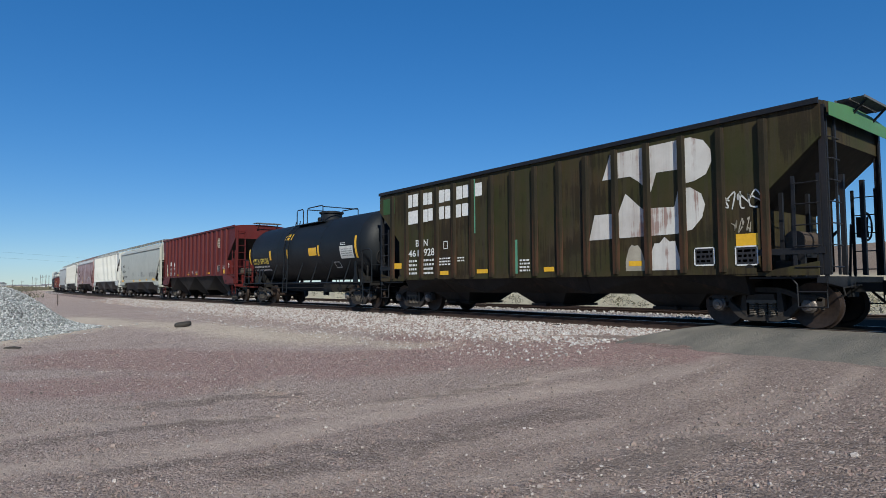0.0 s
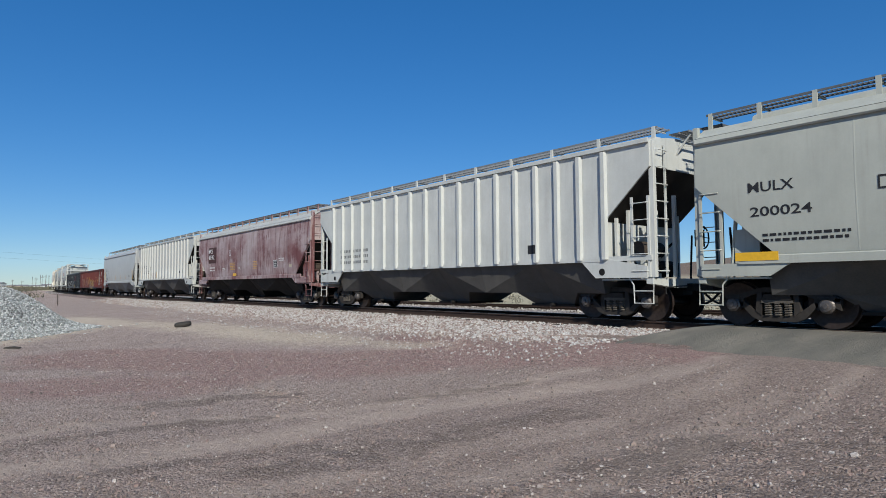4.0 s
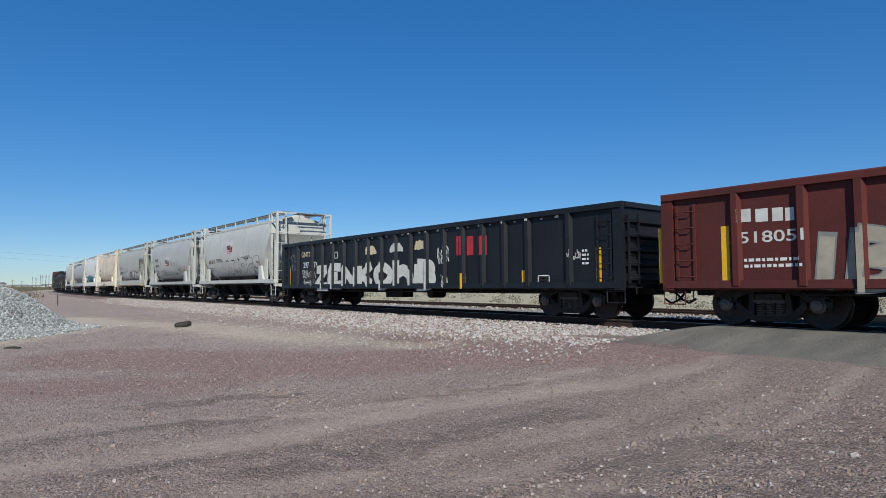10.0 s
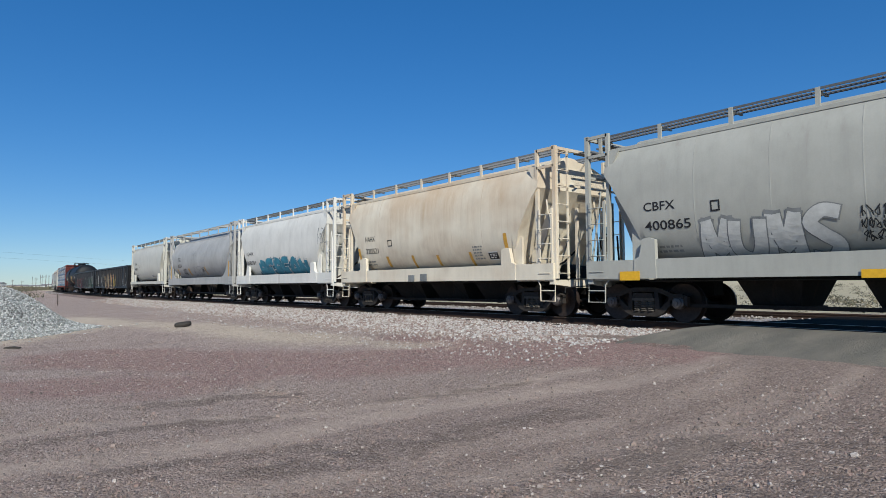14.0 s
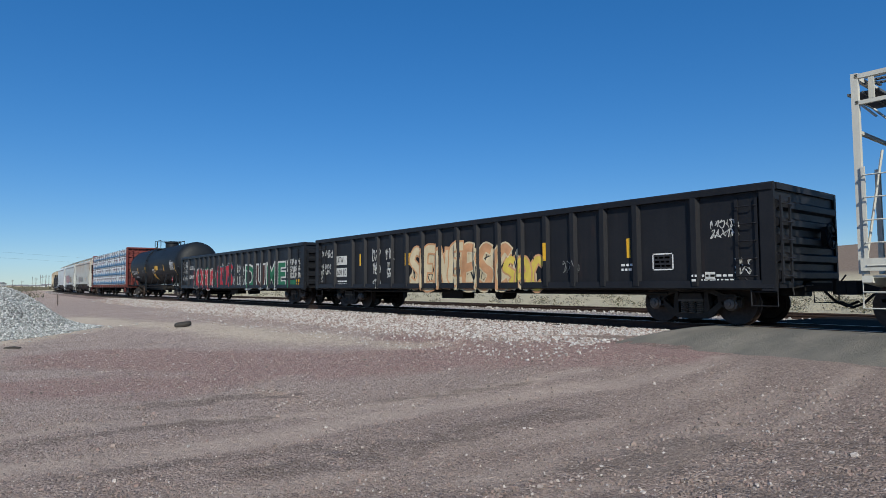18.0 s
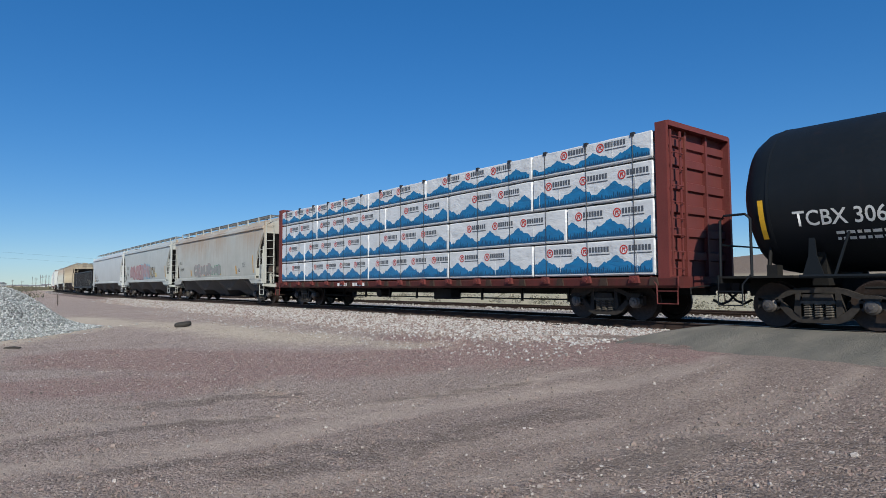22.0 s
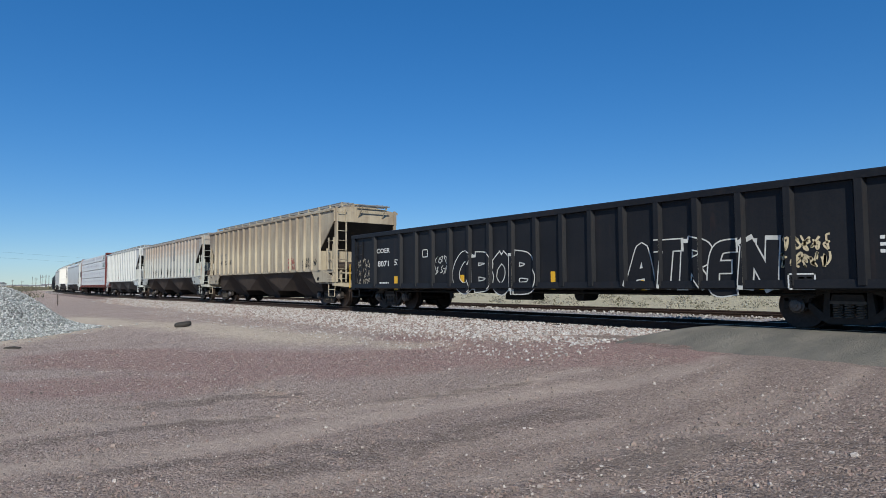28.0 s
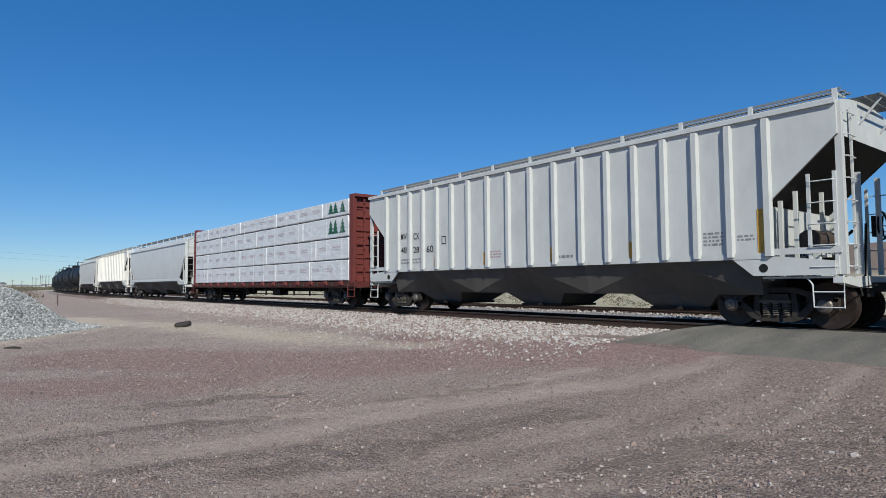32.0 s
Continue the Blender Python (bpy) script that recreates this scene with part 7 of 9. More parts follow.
def bubble(i, x0, x1, z0, z1, fill, line, n, seed, width=0.045, lean=0.12, lift=0.0, text=""):
    """Swollen outlined spray-paint letters."""
    rnd = random.Random(seed)
    n = len(text) or n
    w, h = (x1 - x0) / n, z1 - z0
    fat = min(w * 0.36, h * 0.30)
    wall = next(c for c in T[i].children if c.name.startswith(("side_wall", "body", "barrel")))
    order = [rnd.randrange(len(STROKES)) for _ in range(n)]
    for k in range(n):
        bx, up = x0 + w * k + w * rnd.uniform(-0.04, 0.04), h * rnd.uniform(0.86, 1.0)
        base = z0 + (h - up) * rnd.random()
        body, rim = Build(), Build()
        for turn, stroke in enumerate(GLYPHS[text[k]] if text else STROKES[order[k]]):
            q = [(bx + w * (0.02 + 0.96 * (a + rnd.uniform(-0.05, 0.05))) + lean * (c - 0.5) * h * 0.6, base + fat / 2 + (up - fat) * min(1, max(0, c + rnd.uniform(-0.04, 0.04)))) for a, c in stroke]
            q = curve_through(q, 6)
            (ax, az), (bx2, bz2) = q[0], q[-1]
            q = [(ax + (ax - q[1][0]) * 0.8, az + (az - q[1][1]) * 0.8)] + q + [(bx2 + (bx2 - q[-2][0]) * 0.8, bz2 + (bz2 - q[-2][1]) * 0.8)]
            swath(rim, i, q, fat + 2 * width, lift + 0.0080 + 0.0060 * (k % 2) + 0.0006 * turn)
            swath(body, i, q[1:-1], fat, lift + 0.0110 + 0.0060 * (k % 2) + 0.0006 * turn)
        part("spray_paint", rim.mesh("spray_paint", line), T[i], "sprayed letter outline")
        part("spray_paint", body.mesh("spray_paint", fill or wall.data.materials[0]), T[i], "filled sprayed letter" if fill else "")


def cloud(i, x0, x1, z0, z1, mat, seed, lift=0.005):
    """A ragged field of spray behind letters or stains."""
    rnd = random.Random(seed)
    b, n = Build(), max(6, int((x1 - x0) / 0.12))
    rows = 6
    lo = [z0 + (z1 - z0) * rnd.uniform(0.0, 0.10) for _ in range(n + 1)]
    hi = [z1 - (z1 - z0) * (rnd.uniform(0.0, 0.22) + 0.5 * abs(2 * k / n - 1) ** 4) for k in range(n + 1)]
    v = [(x0 + (x1 - x0) * k / n, lo[k] + (hi[k] - lo[k]) * q / rows) for k in range(n + 1) for q in range(rows + 1)]
    b.add(on_side(i, v, lift), [(k * (rows + 1) + q, (k + 1) * (rows + 1) + q, (k + 1) * (rows + 1) + q + 1, k * (rows + 1) + q + 1) for k in range(n) for q in range(rows)])
    part("spray_paint", b.mesh("spray_paint", mat), T[i], "ragged field of spray paint")


def placard(i, x, z):
    """A red diamond on a holder, numbered, hung beside the barrel over the end deck."""
    r = 0.165
    plate = part("placard", Build().prism([(x - r, z), (x, z - r), (x + r, z), (x, z + r)], -1.475, -1.465).mesh("placard", RED_SPRAY), T[i], "red diamond placard")
    part("holder", Build().box(x - 0.02, x + 0.02, -1.464, -1.44, 1.05, z + 0.1).mesh("holder", BLACKENED), T[i])
    part("number_panel", Build().box(x - 0.10, x + 0.10, -1.480, -1.476, z - 0.045, z + 0.045).mesh("number_panel", WHITE_INK), plate)
    for k in range(4):
        a = x - 0.08 + 0.042 * k
        part("stencil", Build().box(a, a + 0.028, -1.484, -1.4805, z - 0.03, z + 0.03).mesh("stencil", BLACK_INK), plate)
    for a, c in ((x + 0.25, x + 0.60), (x + 0.8, x + 1.05), (x + 1.35, x + 1.75)):
        part("stencil", Build().box(a, a + (c - a), -1.504, -1.4995, 0.95, 0.99).mesh("stencil", WHITE_INK), T[i])


def outline(i, x0, x1, z0, z1, mat, width=0.03):
    b = Build()
    for a, c, d, e in ((x0, x1, z0, z0 + width), (x0, x1, z1 - width, z1), (x0, x0 + width, z0, z1), (x1 - width, x1, z0, z1)):
        b.add(on_side(i, [(a, d), (c, d), (c, e), (a, e)], 0.009), [(0, 1, 2, 3)])
    part("stencil", b.mesh("stencil", mat), T[i])


def panel(i, x0, x1, z0, z1):
    """A black consolidated-stencil panel with a white rim and rows of small type."""
    bar(i, x0, x1, z0, z1, BLACK_INK, "stencil_panel")
    outline(i, x0, x1, z0, z1, WHITE_INK, 0.028)
    lines(i, x0 + 0.06, x1 - 0.06, z0 + 0.05, z1 - 0.05, 3, WHITE_INK, 5)


def shape(i, pts, mat, name="emblem", lift=0.007, label=""):
    me = bpy.data.meshes.new(name)
    me.from_pydata(on_side(i, pts, lift), [], [tuple(range(len(pts)))])
    me.materials.append(mat)
    part(name, me, T[i], label)


def round_emblem(i, x, z, r):
    shape(i, [(x + r * math.cos(0.2244 * k), z + r * math.sin(0.2244 * k)) for k in range(28)], FADED_INK, label="round cream emblem with a cross")
    for a in range(4):
        q = 0.7854 + 1.5708 * a
        shape(i, [(x + r * d * math.cos(q + t), z + r * d * math.sin(q + t)) for d, t in ((0.16, 0), (0.52, -0.42), (0.56, 0), (0.52, 0.42))], EMBLEM_DARK, lift=0.010)
    b = Build()
    for k in range(22):
        a = 0.2856 * k
        b.add(on_side(i, [(x + r * d * math.cos(a + t), z + r * d * math.sin(a + t)) for d, t in ((0.72, -0.08), (0.72, 0.08), (0.90, 0.07), (0.90, -0.07))], 0.010), [(0, 1, 2, 3)])
    part("emblem", b.mesh("emblem", EMBLEM_DARK), T[i])


FADED_INK = plain("faded_cream_paint", (0.50, 0.44, 0.34), 0.7, 0, 0.35, 6)
EMBLEM_DARK = plain("dark_emblem_paint", (0.07, 0.03, 0.027), 0.7)
CHALKY = plain("chalky_white_spray", (0.60, 0.60, 0.57), 0.8, 0, 0.3, 5)
GREY_SPRAY = plain("thin_grey_spray", (0.24, 0.25, 0.25), 0.8, 0, 0.4, 4)
PALE_TAG = plain("faded_grey_spray", (0.30, 0.305, 0.30), 0.8, 0, 0.25, 4)
BLACK_SPRAY = plain("black_spray", (0.03, 0.032, 0.035), 0.7, 0, 0.3, 4)
YELLOW_SPRAY = plain("yellow_spray", (0.68, 0.52, 0.10), 0.7, 0, 0.3, 3)
CYAN_SPRAY = plain("light_blue_spray", (0.22, 0.45, 0.60), 0.7, 0, 0.4, 3)
RED_SPRAY = plain("red_spray", (0.42, 0.035, 0.05), 0.7, 0, 0.3, 3)
GREEN_SPRAY = plain("green_spray", (0.025, 0.15, 0.08), 0.7, 0, 0.3, 3)
BLUE_SPRAY = plain("deep_blue_spray", (0.03, 0.16, 0.24), 0.7, 0, 0.5, 3)
TEAL_SPRAY = plain("teal_spray", (0.05, 0.26, 0.36), 0.7, 0, 0.5, 3)
ORANGE_SPRAY = plain("peach_spray", (0.62, 0.33, 0.17), 0.7, 0, 0.45, 2)
CREAM_SPRAY = plain("cream_spray", (0.66, 0.55, 0.36), 0.7, 0, 0.35, 2)
BEIGE_SPRAY = plain("faded_beige_spray", (0.40, 0.36, 0.29), 0.8, 0, 0.4, 3)
PINK_SPRAY = plain("faded_pink_spray", (0.42, 0.30, 0.31), 0.8, 0, 0.4, 2)
STREAKED_WHITE = weathered("rust_streaked_white_paint", (0.60, 0.585, 0.55), (0.47, 0.43, 0.40), 0.55, 0.45, 0.1, 0.7, 31, (0.20, 0.075, 0.05), gloss=0.15, runs=0.7)
MINT_SPRAY = plain("mint_spray", (0.10, 0.30, 0.20), 0.7, 0, 0.3, 3)


def over_stakes():
    """Paint that runs across the side stakes lies on their faces too."""
    ribbed = (3, 5, 7, 26, 27, 28)
    for i in (9, 10, 18, 19, 25) + ribbed:
        depth, half_w = (0.09, 0.053) if i in ribbed else (0.10, 0.058)
        wall = 1.582 if i in ribbed else 1.52
        name = "side_post" if i in ribbed else "side_stake"
        xs = sorted(o.location.x for o in T[i].children if o.name.startswith(name) and o.location.y < 0)
        for o in [c for c in T[i].children if c.name.startswith(("spray_paint", "emblem", "stencil", "reflector"))]:
            lo, hi = min(v.co.x for v in o.data.vertices), max(v.co.x for v in o.data.vertices)
            for x in xs:
                if not lo - half_w < x < hi + half_w:
                    continue
                bm = bmesh.new()
                bm.from_mesh(o.data)
                for e in (-1, 1):
                    bmesh.ops.bisect_plane(bm, geom=bm.verts[:] + bm.edges[:] + bm.faces[:], plane_co=(x + e * half_w, 0, 0), plane_no=(e, 0, 0), clear_outer=True)
                if bm.faces:
                    for v in bm.verts:
                        v.co.y -= wall - (1.58 if i in ribbed else 1.52) + depth
                    me = bpy.data.meshes.new("spray_paint")
                    bm.to_mesh(me)
                    me.materials.append(o.data.materials[0])
                    part(o.name.split(".")[0], me, T[i])
                bm.free()


def green_end(i):
    """The bright green panels left at the end of the sooty hopper."""
    half = 7.6
    part("end_panel", Build().prism([(-1.57, 3.96), (1.57, 3.96), (1.57, 4.21), (0.7, 4.29), (0.0, 4.31), (-0.7, 4.29), (-1.57, 4.21)], half + 0.003, half + 0.012, "x").mesh("end_panel", P["green"]), T[i], "bright green end panel")


def build_marks():
    # car 1
    bar(1, -5.68, -5.38, 3.59, 4.03, WHITE_INK)
    bar(1, -5.34, -5.04, 3.60, 4.03, WHITE_INK)
    bar(1, -4.75, -4.50, 3.60, 4.00, WHITE_INK)
    bar(1, -4.47, -4.25, 3.59, 3.99, WHITE_INK)
    bar(1, -3.91, -3.62, 3.58, 3.99, WHITE_INK)
    bar(1, -3.59, -3.30, 3.60, 3.98, WHITE_INK)
    bar(1, -2.99, -2.71, 3.59, 4.00, WHITE_INK)
    bar(1, -2.68, -2.41, 3.61, 4.00, WHITE_INK)
    bar(1, -2.10, -1.79, 3.59, 3.99, WHITE_INK)
    bar(1, -5.68, -5.35, 3.00, 3.45, WHITE_INK)
    bar(1, -5.35, -5.05, 3.01, 3.46, WHITE_INK)
    bar(1, -4.76, -4.50, 3.02, 3.44, WHITE_INK)
    bar(1, -4.47, -4.22, 3.04, 3.45, WHITE_INK)
    bar(1, -3.92, -3.62, 3.04, 3.45, WHITE_INK)
    bar(1, -3.56, -3.30, 3.03, 3.43, WHITE_INK)
    bar(1, -3.05, -2.77, 3.02, 3.43, WHITE_INK)
    bar(1, -2.72, -2.42, 3.04, 3.43, WHITE_INK)
    letters(1, "B", -5.18, -4.99, 2.21, 2.44, WHITE_INK)
    letters(1, "N", -4.73, -4.51, 2.20, 2.43, WHITE_INK)
    letters(1, "461", -5.62, -5.02, 1.87, 2.10, WHITE_INK)
    letters(1, "928", -4.73, -4.14, 1.87, 2.12, WHITE_INK)
    lines(1, -5.59, -5.12, 1.23, 1.79, 4, WHITE_INK, 21)
    lines(1, -4.74, -4.18, 1.23, 1.80, 4, WHITE_INK, 22)
    lines(1, -3.90, -3.32, 1.51, 1.80, 3, WHITE_INK, 23)
    lines(1, -2.96, -2.63, 1.61, 1.79, 2, WHITE_INK, 24)
    lines(1, -0.25, 0.14, 1.24, 1.62, 4, WHITE_INK, 25)
    tape(1, -6.50, -6.04, 1.48, 1.68)
    tape(1, -3.85, -3.41, 1.22, 1.35)
    tape(1, -2.05, -1.55, 1.24, 1.36)
    tape(1, 0.65, 1.01, 1.24, 1.36)
    tape(1, 3.30, 3.66, 1.31, 1.43)
    tape(1, 5.84, 6.28, 1.65, 1.89)
    outline(1, -3.66, -3.43, 2.05, 2.31, WHITE_INK)
    panel(1, 4.93, 5.39, 1.27, 1.66)
    panel(1, 5.81, 6.27, 1.25, 1.65)
    bar(1, -2.31, -2.10, 2.47, 4.13, MINT_SPRAY)
    bar(1, -0.51, -0.33, 1.12, 2.16, MINT_SPRAY)
    bar(1, 1.98, 2.18, 3.62, 4.08, MINT_SPRAY)
    bar(1, -7.21, -6.46, 3.48, 4.05, P["moss"], "paint_patch", 0.006, "patch of older green paint")
    shape(1, [(2.60, 3.43), (2.84, 4.03), (4.92, 4.06), (5.21, 3.94), (5.36, 3.73), (5.38, 3.47), (5.25, 3.21), (4.99, 3.10), (4.65, 3.06), (4.77, 3.40), (4.08, 3.41), (3.93, 2.99), (3.61, 3.27), (3.39, 3.42)], STREAKED_WHITE, label="large white angular emblem")
    shape(1, [(2.17, 1.98), (2.35, 2.60), (3.04, 2.58), (3.25, 3.03), (3.69, 2.63), (4.50, 2.59), (4.61, 2.98), (4.89, 2.97), (5.13, 2.81), (5.21, 2.57), (5.14, 2.30), (4.91, 2.06), (4.55, 1.99)], STREAKED_WHITE)
    cloud(1, 3.22, 3.72, 1.10, 1.92, BEIGE_SPRAY, 41)
    cloud(1, 3.86, 4.62, 1.10, 1.95, STREAKED_WHITE, 45)
    scrawl(1, 5.60, 6.39, 2.37, 2.79, CHALKY, 42, 1, 0.030)
    scrawl(1, 5.76, 6.16, 1.89, 2.24, BEIGE_SPRAY, 43, 1, 0.020)
    # car 2
    tape(2, 1.13, 1.90, 2.24, 2.59)
    tape(2, 2.01, 2.16, 2.20, 2.67)
    tape(2, -1.20, -1.03, 2.19, 2.67)
    tape(2, -3.26, -3.06, 2.20, 2.67)
    tape(2, -5.94, -5.79, 2.06, 2.87)
    tape(2, 5.23, 5.38, 2.01, 2.90)
    tape(2, -1.59, -0.82, 3.08, 3.40)
    letters(2, "UTLX 679188", -5.47, -3.49, 2.02, 2.32, YELLOW_SPRAY)
    bar(2, 4.00, 5.07, 2.02, 2.52, CHALKY)
    lines(2, 4.08, 5.00, 2.09, 2.44, 4, GREY_SPRAY, 53)
    outline(2, 3.25, 3.72, 1.66, 1.91, WHITE_INK)
    lines(2, -5.52, -3.53, 1.65, 1.98, 2, WHITE_INK, 55)
    lines(2, 4.06, 4.49, 2.56, 2.69, 2, WHITE_INK, 56)
    # car 3
    bar(3, -5.56, -5.31, 2.37, 2.65, WHITE_INK)
    bar(3, -5.27, -4.96, 2.35, 2.63, WHITE_INK)
    bar(3, -4.62, -4.39, 2.32, 2.59, WHITE_INK)
    bar(3, -4.35, -4.16, 2.30, 2.58, WHITE_INK)
    letters(3, "430", -5.56, -4.93, 2.00, 2.24, WHITE_INK)
    letters(3, "796", -4.66, -4.06, 1.98, 2.21, WHITE_INK)
    lines(3, -5.53, -5.03, 1.66, 1.94, 2, WHITE_INK, 63)
    lines(3, -4.62, -4.19, 1.65, 1.92, 2, WHITE_INK, 64)
    lines(3, -1.32, -0.76, 1.77, 1.84, 1, WHITE_INK, 65)
    lines(3, -0.37, 0.09, 1.67, 1.94, 3, WHITE_INK, 66)
    lines(3, 0.39, 0.95, 1.75, 1.87, 2, WHITE_INK, 67)
    lines(3, 5.64, 6.11, 1.91, 2.11, 3, WHITE_INK, 68)
    lines(3, 6.53, 6.72, 1.93, 2.24, 4, WHITE_INK, 69)
    tape(3, -6.18, -5.81, 1.62, 1.82)
    tape(3, -3.72, -3.28, 1.62, 1.74)
    tape(3, -1.30, -0.87, 1.62, 1.72)
    tape(3, 0.54, 0.95, 1.62, 1.74)
    tape(3, 2.89, 3.33, 1.66, 1.75)
    tape(3, 5.73, 6.16, 1.64, 1.87)
    round_emblem(3, 4.93, 3.46, 0.30)
    panel(3, 4.71, 5.18, 1.79, 2.12)
    # car 4
    letters(4, "MULX", -6.33, -5.47, 2.69, 2.89, BLACK_INK)
    letters(4, "200024", -6.30, -5.17, 2.21, 2.40, BLACK_INK)
    lines(4, -6.09, -4.54, 1.68, 1.89, 2, BLACK_INK, 80)
    outline(4, -4.12, -3.90, 2.51, 2.75, BLACK_INK)
    lines(4, -2.30, -1.59, 1.81, 2.16, 4, GREY_SPRAY, 82)
    lines(4, 1.03, 1.77, 1.74, 2.13, 5, GREY_SPRAY, 83)
    lines(4, -0.06, 0.37, 1.80, 1.93, 2, GREY_SPRAY, 84)
    lines(4, 2.02, 2.41, 1.71, 1.87, 2, GREY_SPRAY, 85)
    lines(4, 5.18, 5.64, 2.12, 2.25, 2, GREY_SPRAY, 86)
    sill_mark(4, -6.61, -5.78, 1.34, 1.51, AMBER)
    sill_mark(4, -1.83, -1.18, 1.33, 1.48, AMBER)
    sill_mark(4, 0.73, 1.26, 1.35, 1.49, AMBER)
    sill_mark(4, 3.20, 3.68, 1.39, 1.52, AMBER)
    sill_mark(4, 5.29, 6.20, 1.38, 1.55, AMBER)
    scrawl(4, 3.89, 6.14, 1.62, 2.10, GREY_SPRAY, 92, 1, 0.030)
    # car 5
    bar(5, 4.22, 4.58, 1.73, 1.97, BLACK_INK)
    lines(5, -6.21, -4.12, 1.71, 2.37, 3, GREY_SPRAY, 94)
    # car 6
    bar(6, -5.94, -4.49, 2.29, 3.24, EMBLEM_DARK)
    letters(6, "MWCX", -5.87, -5.13, 2.87, 3.15, WHITE_INK, "stencil", 0.011)
    letters(6, "481962", -5.88, -4.86, 2.51, 2.79, WHITE_INK, "stencil", 0.011)
    lines(6, -5.71, -4.81, 1.78, 2.09, 2, WHITE_INK, 98)
    lines(6, -3.48, -3.04, 1.81, 1.97, 2, WHITE_INK, 99)
    lines(6, -0.87, -0.64, 1.81, 1.97, 2, WHITE_INK, 100)
    outline(6, -2.29, -2.04, 2.64, 2.93, WHITE_INK)
    lines(6, -2.20, -1.43, 1.80, 2.24, 5, ORANGE, 102)
    lines(6, 1.24, 1.77, 1.79, 2.23, 5, ORANGE, 103)
    panel(6, 3.89, 4.36, 1.81, 2.17)
    bar(6, 5.70, 5.97, 1.78, 1.91, FADED_INK)
    lines(6, 4.54, 5.12, 2.09, 2.27, 2, WHITE_INK, 106)
    sill_mark(6, -1.57, -1.07, 1.46, 1.62, AMBER)
    # car 7
    letters(7, "MW", -5.96, -5.55, 2.39, 2.60, BLACK_INK)
    letters(7, "CX", -5.16, -4.81, 2.36, 2.57, BLACK_INK)
    letters(7, "48", -5.89, -5.56, 1.91, 2.17, BLACK_INK)
    letters(7, "28", -5.13, -4.78, 1.92, 2.17, BLACK_INK)
    letters(7, "29", -4.41, -4.11, 1.93, 2.17, BLACK_INK)
    tape(7, -6.62, -6.52, 1.56, 2.47, ORANGE)
    tape(7, -3.76, -3.65, 1.54, 2.01, ORANGE)
    tape(7, -1.36, -1.26, 1.57, 2.03, ORANGE)
    tape(7, 0.94, 1.02, 1.51, 2.05, ORANGE)
    tape(7, 3.39, 3.46, 1.59, 2.04, ORANGE)
    tape(7, 6.30, 6.39, 1.61, 2.52, ORANGE)
    panel(7, 4.54, 4.97, 1.80, 2.03)
    bubble(7, -3.09, -1.67, 1.48, 1.96, None, PINK_SPRAY, 5, 120, 0.030, text="GULWGS")
    scrawl(7, -0.41, 0.82, 1.41, 1.79, GREY_SPRAY, 121, 1, 0.015)
    outline(7, -3.64, -3.41, 2.22, 2.44, BLACK_INK)
    lines(7, 5.29, 5.66, 1.79, 2.07, 3, GREY_SPRAY, 123)
    lines(7, -5.96, -4.94, 1.61, 1.82, 2, GREY_SPRAY, 124)
    # car 8
    letters(8, "FCTX", -6.57, -5.77, 2.49, 2.75, BLACK_INK)
    letters(8, "326", -6.52, -5.98, 2.07, 2.28, BLACK_INK)
    lines(8, -6.52, -5.68, 1.64, 1.88, 2, BLACK_INK, 127)
    outline(8, -5.07, -4.83, 2.29, 2.53, BLACK_INK)
    tape(8, -7.00, -6.78, 1.61, 2.47, ORANGE)
    tape(8, -3.83, -3.72, 1.59, 2.03, ORANGE)
    tape(8, -1.36, -1.23, 1.60, 2.03, ORANGE)
    tape(8, 1.23, 1.36, 1.64, 1.99, ORANGE)
    tape(8, 3.63, 3.76, 1.64, 1.98, ORANGE)
    tape(8, 6.76, 6.95, 1.61, 2.45, ORANGE)
    scrawl(8, -5.10, -4.47, 1.67, 1.92, GREY_SPRAY, 135, 1, 0.012)
    lines(8, 5.13, 5.73, 1.80, 1.99, 2, GREY_SPRAY, 136)
    # car 9
    bar(9, -8.00, -7.75, 2.13, 2.39, CHALKY)
    bar(9, -7.66, -7.42, 2.11, 2.37, CHALKY)
    bar(9, -7.34, -7.14, 2.10, 2.36, CHALKY)
    bar(9, -7.10, -6.94, 2.09, 2.34, CHALKY)
    letters(9, "518051", -7.99, -6.75, 1.70, 1.93, CHALKY)
    lines(9, -7.91, -6.79, 1.18, 1.42, 2, WHITE_INK, 142)
    bubble(9, -6.75, -3.84, 0.66, 1.99, BEIGE_SPRAY, GREY_SPRAY, 4, 143, 0.030, text="IBHL")
    bubble(9, -3.94, -1.23, 0.71, 2.00, BEIGE_SPRAY, CHALKY, 4, 144, 0.030, text="OCOD")
    cloud(9, -0.45, 4.25, 0.67, 1.88, CYAN_SPRAY, 145)
    bubble(9, -0.42, 3.60, 0.66, 1.80, YELLOW_SPRAY, BLACK_SPRAY, 5, 146, 0.045, lean=0.25, lift=0.006, text="SPEAK")
    tape(9, -9.81, -9.67, 0.91, 2.14)
    tape(9, -8.37, -8.20, 0.91, 2.08)
    tape(9, -5.05, -4.81, 1.19, 1.78)
    tape(9, -2.26, -2.07, 1.15, 2.09)
    tape(9, -1.20, -1.03, 1.14, 1.73)
    tape(9, -0.30, -0.14, 1.61, 2.07)
    tape(9, 2.53, 2.64, 1.59, 2.09)
    tape(9, 4.43, 4.56, 1.25, 1.71)
    tape(9, 5.35, 5.47, 1.59, 2.02)
    tape(9, 6.32, 6.45, 1.29, 1.75)
    tape(9, 7.86, 7.97, 1.54, 1.99)
    round_emblem(9, 7.20, 1.90, 0.62)
